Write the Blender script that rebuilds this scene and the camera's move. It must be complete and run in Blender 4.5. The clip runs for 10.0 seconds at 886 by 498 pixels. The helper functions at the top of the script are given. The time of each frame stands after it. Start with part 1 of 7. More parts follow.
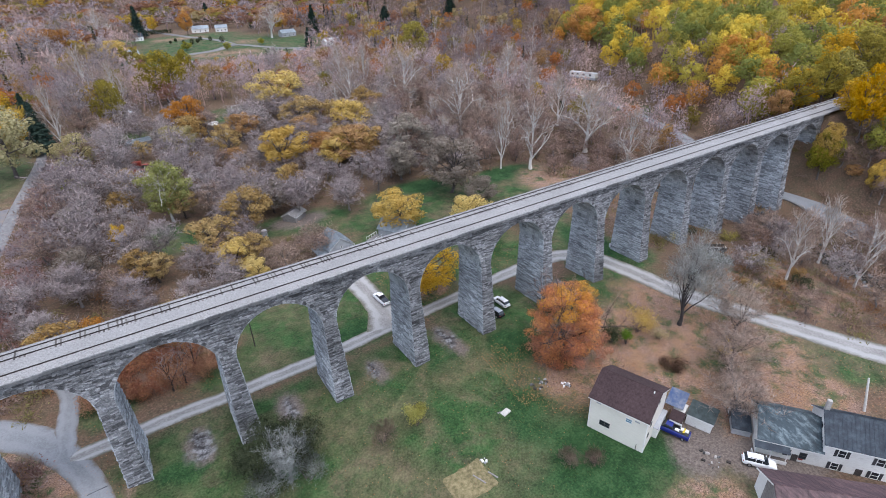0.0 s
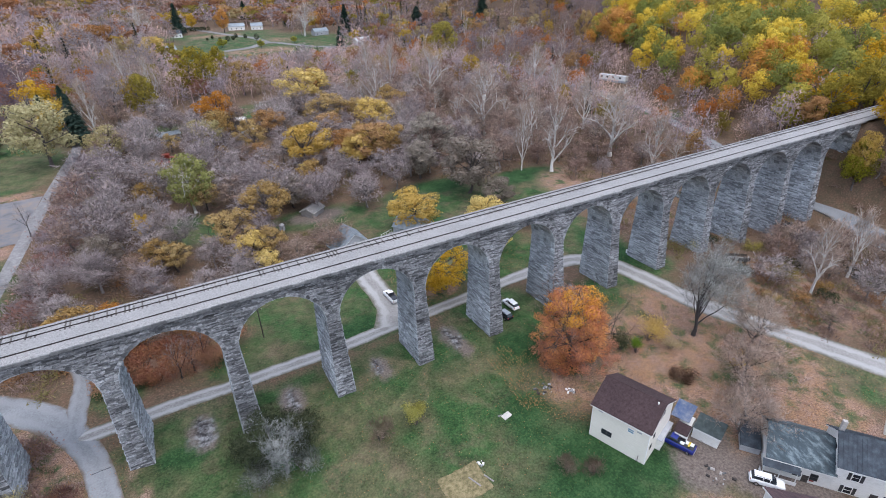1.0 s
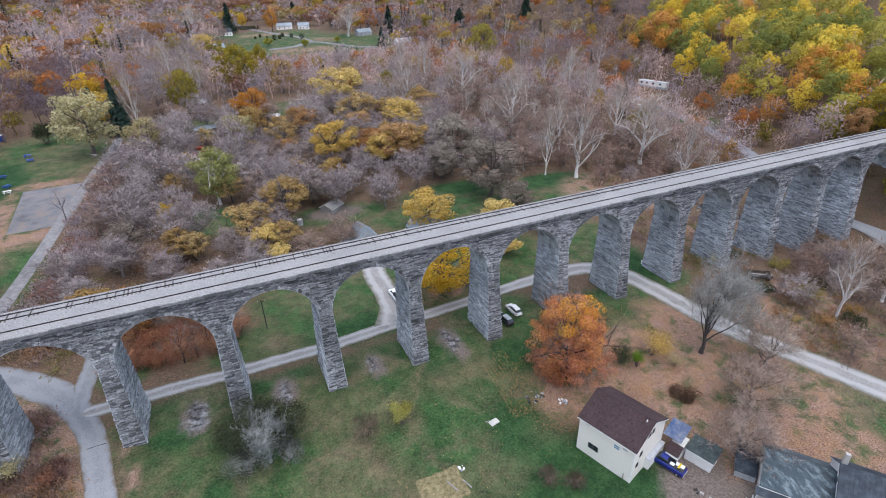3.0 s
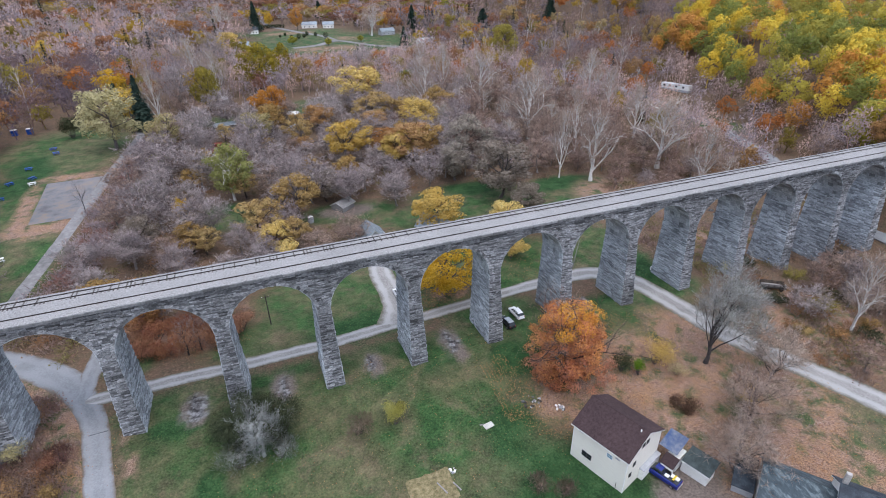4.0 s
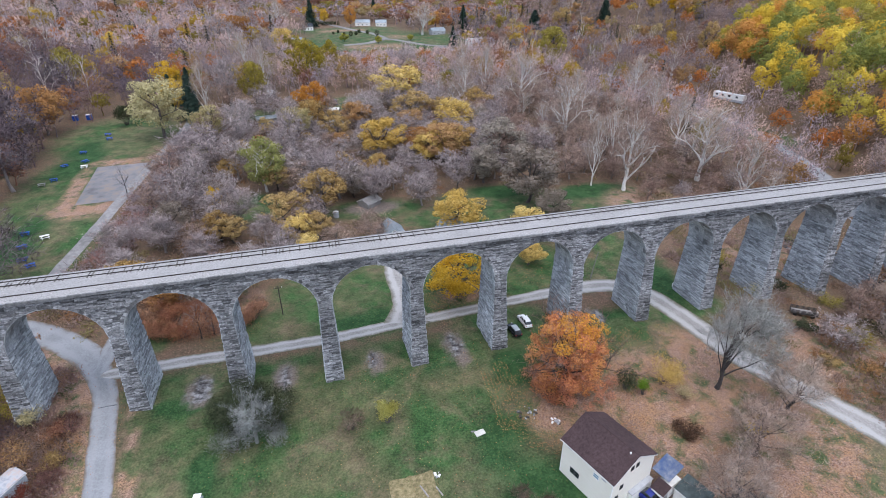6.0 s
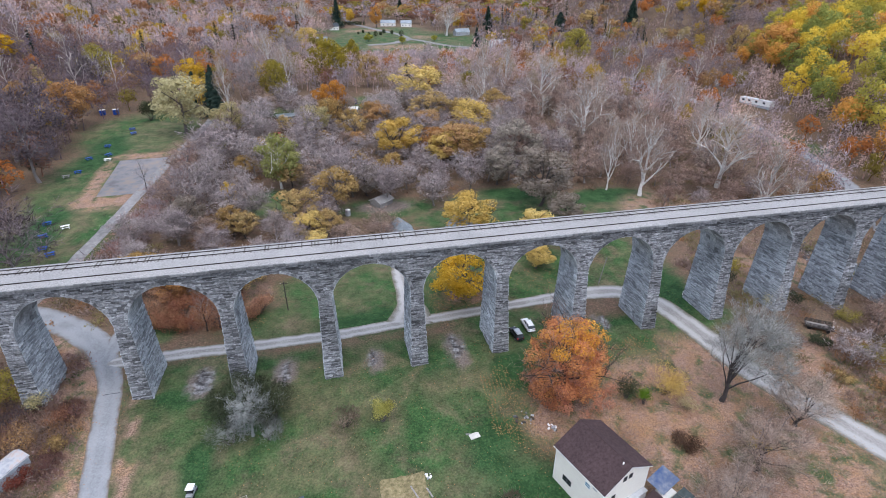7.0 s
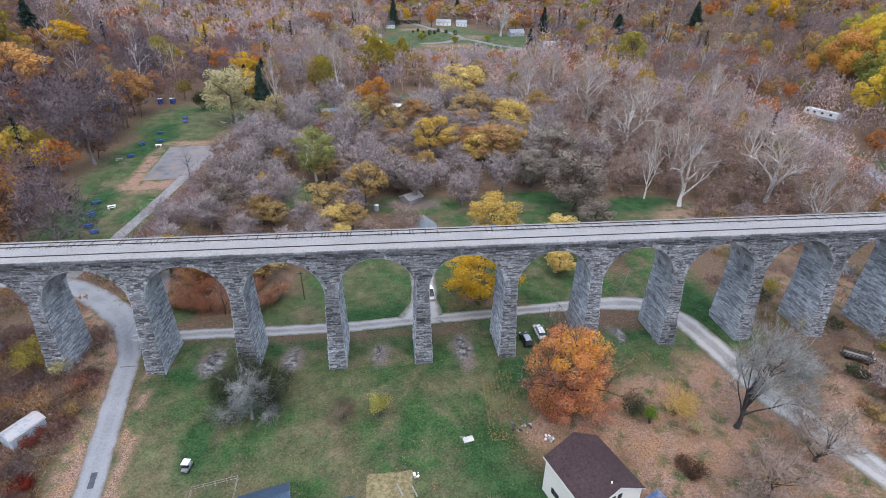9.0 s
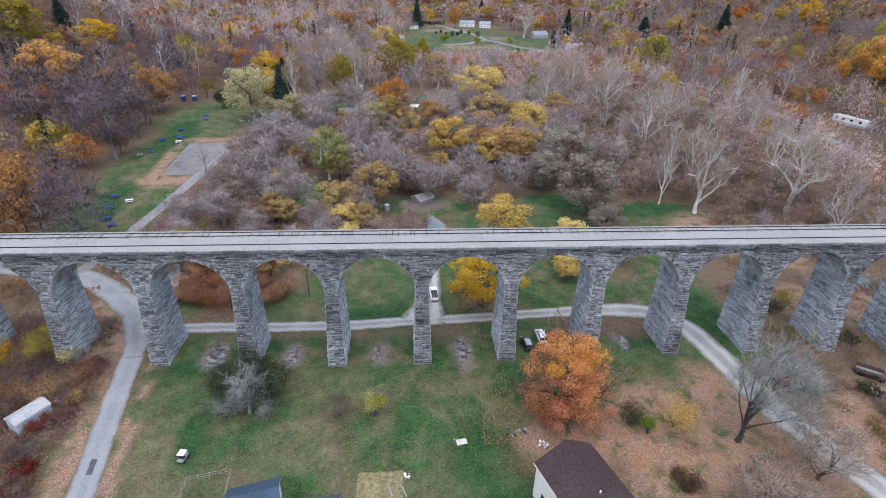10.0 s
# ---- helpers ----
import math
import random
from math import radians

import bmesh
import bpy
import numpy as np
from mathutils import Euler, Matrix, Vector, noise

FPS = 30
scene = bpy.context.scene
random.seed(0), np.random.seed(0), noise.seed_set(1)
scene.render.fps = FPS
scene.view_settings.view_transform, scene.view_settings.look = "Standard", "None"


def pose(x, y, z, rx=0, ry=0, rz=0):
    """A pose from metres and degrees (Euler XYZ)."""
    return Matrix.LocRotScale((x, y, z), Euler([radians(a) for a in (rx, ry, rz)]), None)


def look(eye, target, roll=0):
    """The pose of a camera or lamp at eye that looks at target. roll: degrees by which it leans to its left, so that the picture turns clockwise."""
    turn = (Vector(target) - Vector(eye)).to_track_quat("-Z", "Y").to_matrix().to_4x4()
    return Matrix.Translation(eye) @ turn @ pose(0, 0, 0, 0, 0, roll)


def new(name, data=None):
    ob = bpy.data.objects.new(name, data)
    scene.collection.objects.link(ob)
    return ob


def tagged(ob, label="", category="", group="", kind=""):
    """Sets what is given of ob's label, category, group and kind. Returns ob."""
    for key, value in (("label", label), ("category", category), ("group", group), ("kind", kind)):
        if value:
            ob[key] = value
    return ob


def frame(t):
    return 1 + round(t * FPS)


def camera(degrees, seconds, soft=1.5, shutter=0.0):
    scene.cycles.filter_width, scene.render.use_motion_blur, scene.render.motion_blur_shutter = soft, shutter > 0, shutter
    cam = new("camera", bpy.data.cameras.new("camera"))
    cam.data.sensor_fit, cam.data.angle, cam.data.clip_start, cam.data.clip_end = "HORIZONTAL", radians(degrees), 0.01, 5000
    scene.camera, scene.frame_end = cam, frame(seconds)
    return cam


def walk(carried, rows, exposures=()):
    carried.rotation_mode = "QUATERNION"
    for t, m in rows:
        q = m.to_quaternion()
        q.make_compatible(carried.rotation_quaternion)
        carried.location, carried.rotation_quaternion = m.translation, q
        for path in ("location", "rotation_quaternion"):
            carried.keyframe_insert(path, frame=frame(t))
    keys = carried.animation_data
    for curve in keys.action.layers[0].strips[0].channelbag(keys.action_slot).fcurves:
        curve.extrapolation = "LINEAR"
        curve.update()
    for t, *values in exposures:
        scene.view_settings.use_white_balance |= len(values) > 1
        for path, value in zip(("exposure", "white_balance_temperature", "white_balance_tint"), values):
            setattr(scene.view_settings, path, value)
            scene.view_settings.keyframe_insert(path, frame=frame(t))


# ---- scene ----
cam = camera(82.0, 10.0, soft=0.95)
PATH = [
    (0, (-39.636, -73.761, 72.137), (-38.707, -72.264, 71.191), -2.4),
    (0.5, (-37.824, -74.582, 71.717), (-36.945, -73.053, 70.773), -2.2),
    (1, (-36.111, -75.52, 71.495), (-35.271, -73.967, 70.555), -2.0),
    (1.5, (-34.274, -76.453, 71.39), (-33.472, -74.879, 70.453), -1.9),
    (2, (-32.556, -77.341, 71.229), (-31.782, -75.751, 70.295), -1.7),
    (2.5, (-30.678, -78.146, 70.974), (-29.936, -76.538, 70.043), -1.6),
    (4, (-24.813, -80.28, 71.01), (-24.183, -78.623, 70.082), -1.3),
    (4.5, (-23.082, -80.743, 71.146), (-22.492, -79.071, 70.22), -1.0),
    (5, (-21.144, -81.255, 71.171), (-20.601, -79.567, 70.246), -0.8),
    (5.5, (-19.25, -81.756, 71.3), (-18.747, -80.056, 70.374), -0.6),
    (7, (-13.432, -82.901, 71.059), (-13.048, -81.168, 70.137), -0.0),
    (7.5, (-11.562, -83.108, 70.888), (-11.225, -81.365, 69.967), 0.2),
    (8, (-9.677, -83.204, 70.526), (-9.387, -81.453, 69.604), 0.4),
    (8.5, (-7.694, -83.391, 70.473), (-7.456, -81.632, 69.55), 0.6),
    (9, (-5.725, -83.529, 70.53), (-5.526, -81.766, 69.608), 0.7),
    (9.5, (-3.754, -83.629, 70.555), (-3.592, -81.861, 69.635), 1.0),
    (10, (-1.738, -83.748, 70.617), (-1.62, -81.976, 69.697), 1.0),
]
walk(cam, [(t, look(eye, target, roll)) for t, eye, target, roll in PATH], exposures=[(0.0, 0.71, 6000, 10), (4.2, 0.66, 6000, 10), (5.0, 0.79, 6000, 10), (8.5, 0.79, 6000, 10), (10.0, 0.76, 6000, 10)])

# ---- world and light ----
world = bpy.data.worlds.new("overcast_sky")
scene.world = world
world.use_nodes = True
_nt = world.node_tree
_bg = _nt.nodes["Background"]
_sky = _nt.nodes.new("ShaderNodeTexSky")
_sky.sky_type = "NISHITA"
_sky.sun_disc = False
_sky.sun_elevation, _sky.sun_rotation = radians(75), radians(185)
_sky.dust_density, _sky.ozone_density = 4.0, 1.0
_soft = _nt.nodes.new("ShaderNodeHueSaturation")
_soft.inputs["Saturation"].default_value = 0.9
_nt.links.new(_sky.outputs[0], _soft.inputs["Color"])
_nt.links.new(_soft.outputs[0], _bg.inputs[0])
_bg.inputs[1].default_value = 0.15

sun = new("sun", bpy.data.lights.new("sun", "SUN"))
sun.data.energy, sun.data.angle, sun.data.color = 1.2, radians(165), (1.0, 0.985, 0.97)
sun.matrix_world = look((-4, -34, 110), (0, 0, 0))

# ---- terrain ----


def sstep(a, b, v):
    u = min(1.0, max(0.0, (v - a) / (b - a)))
    return u * u * (3 - 2 * u)


def height(x, y):
    """Height of the valley's ground."""
    z = -2.3 * (1 - sstep(-34, -1, y)) + 0.9 * sstep(0, 45, x) * (1 - sstep(75, 105, x))
    z += 2.6 * sstep(-35, -70, x) * sstep(-70, 0, y)
    z += 4.5 * sstep(30, 110, y) * sstep(20, -90, x)
    z += 12.0 * sstep(60, 300, y) + 12 * sstep(300, 620, y) + 70 * sstep(650, 1300, y)
    z += -3.2 * sstep(98, 116, x) * (1 - sstep(140, 150, x)) * (1 - sstep(60, 140, y))
    u = x - 168 - 0.4 * max(-30.0, min(y, 300.0))
    z += 26 * sstep(0, 50, u) + 75 * sstep(40, 330, u)
    z += 30 * sstep(-135, -280, x) * sstep(20, 120, y)
    end = max(0.0, 161 - x) if x > 0 else max(0.0, x + 143.5)
    bank = 25.6 - max(0.0, abs(y - 5.7) - 4.6) * 0.62 - end * 3
    return max(z, bank) + 0.1 * noise.noise((x * 0.13, y * 0.13, 0.0))


def inside(x, y, blobs):
    """How far a place lies in any of the soft ellipses (x, y, rx, ry, degrees)."""
    most = 0.0
    for cx, cy, rx, ry, deg in blobs:
        c, s = math.cos(radians(deg)), math.sin(radians(deg))
        dx, dy = x - cx, y - cy
        d = math.hypot((c * dx + s * dy) / rx, (c * dy - s * dx) / ry)
        if d < 1.3:
            most = max(most, 1 - sstep(0.75, 1.2, d))
    return most


LUSH = [(11, -33, 9, 16, 0), (24, -40, 8, 7, 0), (19, -6, 6, 6, 0), (-47, 0, 5, 3, 0), (-41, -17, 3, 6, 0), (-6, 18, 14, 5, 0), (67, 16, 6, 14, -8), (52, 88, 12, 8, 0), (84, 78, 16, 8, 0), (48, 5, 7, 3, 0), (-104, 145, 8, 22, 0), (-100, 78, 6, 14, 0), (0, -33, 4, 3, 0), (-36, -28, 3, 3, 0), (4, -3, 5, 3, 0)]
LAWNS = [(-12, 36, 20, 12, 0), (44, 72, 36, 11, 0), (22, 5, 14, 12, 0), (44, 24, 24, 9, 0), (60, 8, 8, 8, 0), (-40, 1, 20, 11, 0), (-16, 2, 34, 9, 0), (-57, 24, 6, 8, 0), (-30, 21, 12, 8, 0), (38, -2, 32, 9, 0), (30, -9, 14, 8, 0), (46, 84, 22, 9, 0), (88, 78, 20, 8, 0), (-22, -22, 40, 30, 0), (5, -10, 48, 16, 0), (8, -45, 22, 22, 0), (-44, -20, 11, 24, 8), (-8, 22, 36, 10, 0), (22, 36, 32, 14, 0), (38, 56, 34, 12, 0),
         (66, 22, 10, 26, -8), (84, 58, 18, 13, 0), (66, 3, 12, 6, 0), (72, -48, 8, 10, 60), (3, 84, 18, 9, 0), (-36, 92, 9, 12, 0), (8, 226, 22, 12, 0)]
PARK = [(75, 480, 90, 70, 0), (40, 590, 70, 60, 0), (-95, 72, 17, 25, 0), (-101, 115, 15, 36, 0), (-96, 168, 25, 32, 0), (-40, 205, 24, 8, 0), (20, 430, 60, 26, 0), (100, 300, 22, 12, 0), (205, 118, 12, 18, 0), (60, 520, 60, 30, 0)]
LITTER = [(54, -31, 22, 20, 20), (44, -20, 12, 12, 0), (26, -19, 10, 8, 0), (57, -50, 9, 8, 30), (42, -44, 10, 14, 0), (16, 23, 5, 4, 0), (-66, 6, 5, 8, 0), (-51.6, -20, 1.0, 24, 8), (-72, 16, 6, 9, 0),
          (-45, 29, 8, 8, 0), (-38, 36, 6, 6, 0), (40, 560, 26, 16, 0), (92, 508, 18, 10, 0), (60, 440, 30, 10, 0), (-90, 95, 9.5, 7, 0), (-88, 137, 12, 3, 0), (-96.5, 112, 2.6, 22, 5), (20, -55, 8, 8, 0), (52, -34, 20, 16, 0), (62, -22, 9, 20, 20), (88, -24, 14, 16, 0), (100, -30, 16, 14, 0), (112, 20, 26, 10, 0), (105, 60, 22, 20, 0), (-59, -22, 2.2, 26, 8)]
DIRT = [(-43.5, 3.6, 2.4, 4.6, 0), (-27.5, 4, 2.2, 4.6, 0), (-9, 3.6, 2.0, 4, 0), (8.6, 5, 1.9, 4.5, 0), (9, 1, 2, 4, 0), (44, 5, 1.1, 4, 20), 
        (30, -44, 5, 8, -60), (36, -53, 5, 9, 40), (2.5, 86, 10, 5, 0)]
POOLS = [(-43.6, 2.6, 1.9, 2.6, 0), (-43.4, 5.4, 1.1, 2.6, 0), (-27.6, 3.2, 1.4, 3.4, 0), (8.6, 4.4, 1.5, 3.6, 5), (44.5, 4.6, 0.9, 3.2, 15), (-9, 4.2, 0.9, 2.6, 0)]
PARCHED = [(-92, 80, 6, 6, 0), (-86, 158, 14, 12, 0), (-90, 172, 14, 8, 0), (-48, -22, 6, 8, 10), (-33, -27, 9, 3, 15), (-14, -9, 9, 5, 0), (-24, -3.5, 14, 3, 0), (-4, -30, 12, 5, 0), (6, -6, 8, 4, 0), (-20, -20, 6, 4, 30)]

# ---- materials ----


def material(name, colours, scale=1.0, rough=0.85, metal=0.0, bump=0.0, spread=0.25, random_by="", patch=0.08, stretch=None, spec=0.3):
    """A procedural surface: a fine grain over colours, larger patches, and a random shade by piece."""
    m = bpy.data.materials.new(name)
    m.use_nodes = True
    nt = m.node_tree
    bsdf = nt.nodes["Principled BSDF"]
    geo = nt.nodes.new("ShaderNodeNewGeometry")
    at = geo.outputs["Position"]
    if stretch:
        mp = nt.nodes.new("ShaderNodeMapping")
        mp.inputs["Scale"].default_value = stretch
        nt.links.new(at, mp.inputs["Vector"])
        at = mp.outputs[0]
    fine = nt.nodes.new("ShaderNodeTexNoise")
    fine.inputs["Scale"].default_value, fine.inputs["Detail"].default_value, fine.inputs["Roughness"].default_value = scale, 6, 0.68
    nt.links.new(at, fine.inputs["Vector"])
    ramp = nt.nodes.new("ShaderNodeValToRGB")
    n = len(colours)
    for i, c in enumerate(colours):
        e = ramp.color_ramp.elements[i] if i < 2 else ramp.color_ramp.elements.new(0.5)
        e.position = 0.3 + 0.4 * i / max(1, n - 1)
        e.color = (*c, 1)
    ordered = sorted(range(n), key=lambda i: ramp.color_ramp.elements[i].position)
    for i, k in enumerate(ordered):
        ramp.color_ramp.elements[k].color = (*colours[i], 1)
    nt.links.new(fine.outputs["Fac"], ramp.inputs[0])
    big = nt.nodes.new("ShaderNodeTexNoise")
    big.inputs["Scale"].default_value, big.inputs["Detail"].default_value = scale * patch, 3
    nt.links.new(geo.outputs["Position"], big.inputs["Vector"])
    shade = nt.nodes.new("ShaderNodeMapRange")
    shade.inputs["From Min"].default_value, shade.inputs["From Max"].default_value = 0.3, 0.7
    shade.inputs["To Min"].default_value, shade.inputs["To Max"].default_value = 1 - spread, 1 + spread
    nt.links.new(big.outputs["Fac"], shade.inputs["Value"])
    value = shade.outputs[0]
    if random_by:
        if random_by == "object":
            src = nt.nodes.new("ShaderNodeObjectInfo").outputs["Random"]
        else:
            src = geo.outputs["Random Per Island"]
        rnd = nt.nodes.new("ShaderNodeMapRange")
        rnd.inputs["To Min"].default_value, rnd.inputs["To Max"].default_value = 1 - 1.5 * spread, 1 + 1.5 * spread
        nt.links.new(src, rnd.inputs["Value"])
        mul = nt.nodes.new("ShaderNodeMath")
        mul.operation = "MULTIPLY"
        nt.links.new(value, mul.inputs[0])
        nt.links.new(rnd.outputs[0], mul.inputs[1])
        value = mul.outputs[0]
    mix = nt.nodes.new("ShaderNodeVectorMath")
    mix.operation = "SCALE"
    nt.links.new(ramp.outputs[0], mix.inputs[0])
    nt.links.new(value, mix.inputs["Scale"])
    nt.links.new(mix.outputs[0], bsdf.inputs["Base Color"])
    bsdf.inputs["Roughness"].default_value, bsdf.inputs["Metallic"].default_value = rough, metal
    bsdf.inputs["Specular IOR Level"].default_value = spec
    if bump:
        bp = nt.nodes.new("ShaderNodeBump")
        bp.inputs["Strength"].default_value, bp.inputs["Distance"].default_value = 0.8, bump
        nt.links.new(fine.outputs["Fac"], bp.inputs["Height"])
        nt.links.new(bp.outputs[0], bsdf.inputs["Normal"])
    return m


def leaf_material(name, colours, see_through=0.4, attribute=""):
    """Leaves: each one its own shade, clumps that lean to one colour, some light let through."""
    m = bpy.data.materials.new(name)
    m.use_nodes = True
    nt = m.node_tree
    nt.nodes.remove(nt.nodes["Principled BSDF"])
    out = nt.nodes["Material Output"]
    geo = nt.nodes.new("ShaderNodeNewGeometry")
    clump = nt.nodes.new("ShaderNodeTexNoise")
    clump.inputs["Scale"].default_value, clump.inputs["Detail"].default_value = 0.35, 2
    nt.links.new(geo.outputs["Position"], clump.inputs["Vector"])
    if attribute:
        src = nt.nodes.new("ShaderNodeAttribute")
        src.attribute_name = attribute
        colour = src.outputs["Color"]
    else:
        add = nt.nodes.new("ShaderNodeMath")
        add.operation = "MULTIPLY_ADD"
        add.inputs[1].default_value = 0.5
        nt.links.new(geo.outputs["Random Per Island"], add.inputs[0])
        sub = nt.nodes.new("ShaderNodeMath")
        sub.operation = "MULTIPLY_ADD"
        sub.inputs[1].default_value, sub.inputs[2].default_value = 1.6, -0.55
        nt.links.new(clump.outputs["Fac"], sub.inputs[0])
        nt.links.new(sub.outputs[0], add.inputs[2])
        ramp = nt.nodes.new("ShaderNodeValToRGB")
        for i, c in enumerate(colours):
            e = ramp.color_ramp.elements[i] if i < 2 else ramp.color_ramp.elements.new(0.5)
        for i, e in enumerate(sorted(ramp.color_ramp.elements, key=lambda e: e.position)):
            e.color = (*colours[i], 1)
        nt.links.new(add.outputs[0], ramp.inputs[0])
        colour = ramp.outputs[0]
    if not attribute:
        who = nt.nodes.new("ShaderNodeObjectInfo")
        tone = nt.nodes.new("ShaderNodeHueSaturation")
        for field, low, high in (("Hue", 0.493, 0.507), ("Value", 0.88, 1.14), ("Saturation", 1.08, 0.9)):
            span = nt.nodes.new("ShaderNodeMapRange")
            span.inputs["To Min"].default_value, span.inputs["To Max"].default_value = low, high
            nt.links.new(who.outputs["Random"], span.inputs["Value"])
            nt.links.new(span.outputs[0], tone.inputs[field])
        nt.links.new(colour, tone.inputs["Color"])
        colour = tone.outputs[0]
    rnd = nt.nodes.new("ShaderNodeMapRange")
    rnd.inputs["To Min"].default_value, rnd.inputs["To Max"].default_value = (0.88, 1.12) if attribute else (0.84, 1.16)
    nt.links.new(geo.outputs["Random Per Island"], rnd.inputs["Value"])
    mix = nt.nodes.new("ShaderNodeVectorMath")
    mix.operation = "SCALE"
    nt.links.new(colour, mix.inputs[0])
    nt.links.new(rnd.outputs[0], mix.inputs["Scale"])
    dif, tra, both = nt.nodes.new("ShaderNodeBsdfDiffuse"), nt.nodes.new("ShaderNodeBsdfTranslucent"), nt.nodes.new("ShaderNodeMixShader")
    nt.links.new(mix.outputs[0], dif.inputs[0])
    nt.links.new(mix.outputs[0], tra.inputs[0])
    both.inputs[0].default_value = see_through
    nt.links.new(dif.outputs[0], both.inputs[1])
    nt.links.new(tra.outputs[0], both.inputs[2])
    nt.links.new(both.outputs[0], out.inputs[0])
    return m


def glass_material(name, tint):
    m = bpy.data.materials.new(name)
    m.use_nodes = True
    b = m.node_tree.nodes["Principled BSDF"]
    b.inputs["Base Color"].default_value = (*tint, 1)
    b.inputs["Roughness"].default_value, b.inputs["Specular IOR Level"].default_value = 0.08, 0.6
    return m


def ground_material():
    m = bpy.data.materials.new("valley_ground")
    m.use_nodes = True
    nt = m.node_tree
    bsdf = nt.nodes["Principled BSDF"]
    geo = nt.nodes.new("ShaderNodeNewGeometry")

    def grain(scale, detail=5):
        n = nt.nodes.new("ShaderNodeTexNoise")
        n.inputs["Scale"].default_value, n.inputs["Detail"].default_value, n.inputs["Roughness"].default_value = scale, detail, 0.65
        nt.links.new(geo.outputs["Position"], n.inputs["Vector"])
        return n.outputs["Fac"]

    def ramp(fac, stops):
        r = nt.nodes.new("ShaderNodeValToRGB")
        for _ in stops[2:]:
            r.color_ramp.elements.new(0.5)
        for e, (p, c) in zip(sorted(r.color_ramp.elements, key=lambda e: e.position), stops):
            e.position = p
        for e, (p, c) in zip(sorted(r.color_ramp.elements, key=lambda e: e.position), stops):
            e.color = (*c, 1)
        nt.links.new(fac, r.inputs[0])
        return r.outputs[0]

    def blend(fac, a, b):
        n = nt.nodes.new("ShaderNodeMix")
        n.data_type = "RGBA"
        nt.links.new(fac, n.inputs["Factor"])
        nt.links.new(a, n.inputs["A"])
        nt.links.new(b, n.inputs["B"])
        return n.outputs["Result"]

    def zone(name, rough, gain=1.6):
        a = nt.nodes.new("ShaderNodeAttribute")
        a.attribute_name = name
        n = nt.nodes.new("ShaderNodeMath")
        n.operation = "MULTIPLY_ADD"
        n.inputs[1].default_value, n.inputs[2].default_value = gain, -0.5 * gain
        nt.links.new(rough, n.inputs[0])
        s = nt.nodes.new("ShaderNodeMath")
        s.operation = "MULTIPLY_ADD"
        s.use_clamp = True
        s.inputs[1].default_value = 1.0
        nt.links.new(a.outputs["Fac"], s.inputs[0])
        t = nt.nodes.new("ShaderNodeMath")
        t.operation = "MULTIPLY"
        nt.links.new(n.outputs[0], t.inputs[0])
        u = nt.nodes.new("ShaderNodeMath")
        u.operation = "PINGPONG"
        u.inputs[1].default_value = 0.5
        nt.links.new(a.outputs["Fac"], u.inputs[0])
        nt.links.new(u.outputs[0], t.inputs[1])
        nt.links.new(t.outputs[0], s.inputs[2])
        return s.outputs[0]

    f1, f2, f3, f4 = grain(2.6, 8), grain(0.5), grain(0.12, 4), grain(4.5, 8)
    floor = ramp(f1, [(0.36, (0.03, 0.023, 0.018)), (0.5, (0.11, 0.078, 0.06)), (0.63, (0.25, 0.165, 0.115))])
    floor2 = ramp(f2, [(0.35, (0.16, 0.095, 0.062)), (0.65, (0.1, 0.085, 0.05))])
    floor = blend(f3, floor, floor2)
    turf = nt.nodes.new("ShaderNodeMix")
    turf.inputs["Factor"].default_value = 0.55
    nt.links.new(grain(0.3, 9), turf.inputs["A"])
    nt.links.new(grain(2.6, 9), turf.inputs["B"])
    turf = turf.outputs["Result"]
    green = ramp(turf, [(0.37, (0.014, 0.033, 0.012)), (0.5, (0.034, 0.078, 0.026)), (0.62, (0.07, 0.132, 0.046))])
    olive = ramp(turf, [(0.38, (0.042, 0.053, 0.024)), (0.62, (0.148, 0.138, 0.076))])
    pick = nt.nodes.new("ShaderNodeMapRange")
    pick.inputs["From Min"].default_value, pick.inputs["From Max"].default_value = 0.42, 0.64
    nt.links.new(grain(0.09, 6), pick.inputs["Value"])
    lawn = blend(pick.outputs[0], green, olive)
    worn = nt.nodes.new("ShaderNodeMapRange")
    worn.inputs["From Min"].default_value, worn.inputs["From Max"].default_value = 0.5, 0.72
    nt.links.new(grain(0.16, 7), worn.inputs["Value"])
    lawn = blend(worn.outputs[0], lawn, ramp(turf, [(0.38, (0.06, 0.05, 0.032)), (0.62, (0.19, 0.145, 0.1))]))
    lush = ramp(turf, [(0.37, (0.011, 0.03, 0.011)), (0.5, (0.025, 0.063, 0.022)), (0.62, (0.053, 0.106, 0.04))])
    lawn = blend(zone("lush", f2, 3.0), lawn, lush)
    parch = ramp(turf, [(0.38, (0.075, 0.068, 0.038)), (0.62, (0.2, 0.165, 0.1))])
    lawn = blend(zone("parched", f2, 3.0), lawn, parch)
    litter = ramp(f4, [(0.35, (0.08, 0.05, 0.038)), (0.45, (0.178, 0.114, 0.088)), (0.55, (0.3, 0.2, 0.154)), (0.65, (0.42, 0.297, 0.236))])
    amber = ramp(f4, [(0.35, (0.08, 0.05, 0.036)), (0.46, (0.19, 0.12, 0.08)), (0.56, (0.31, 0.19, 0.115)), (0.65, (0.42, 0.265, 0.155))])
    tint = nt.nodes.new("ShaderNodeMapRange")
    tint.inputs["From Min"].default_value, tint.inputs["From Max"].default_value = 0.44, 0.62
    nt.links.new(grain(0.3, 6), tint.inputs["Value"])
    litter = blend(tint.outputs[0], litter, amber)
    mottle = nt.nodes.new("ShaderNodeMapRange")
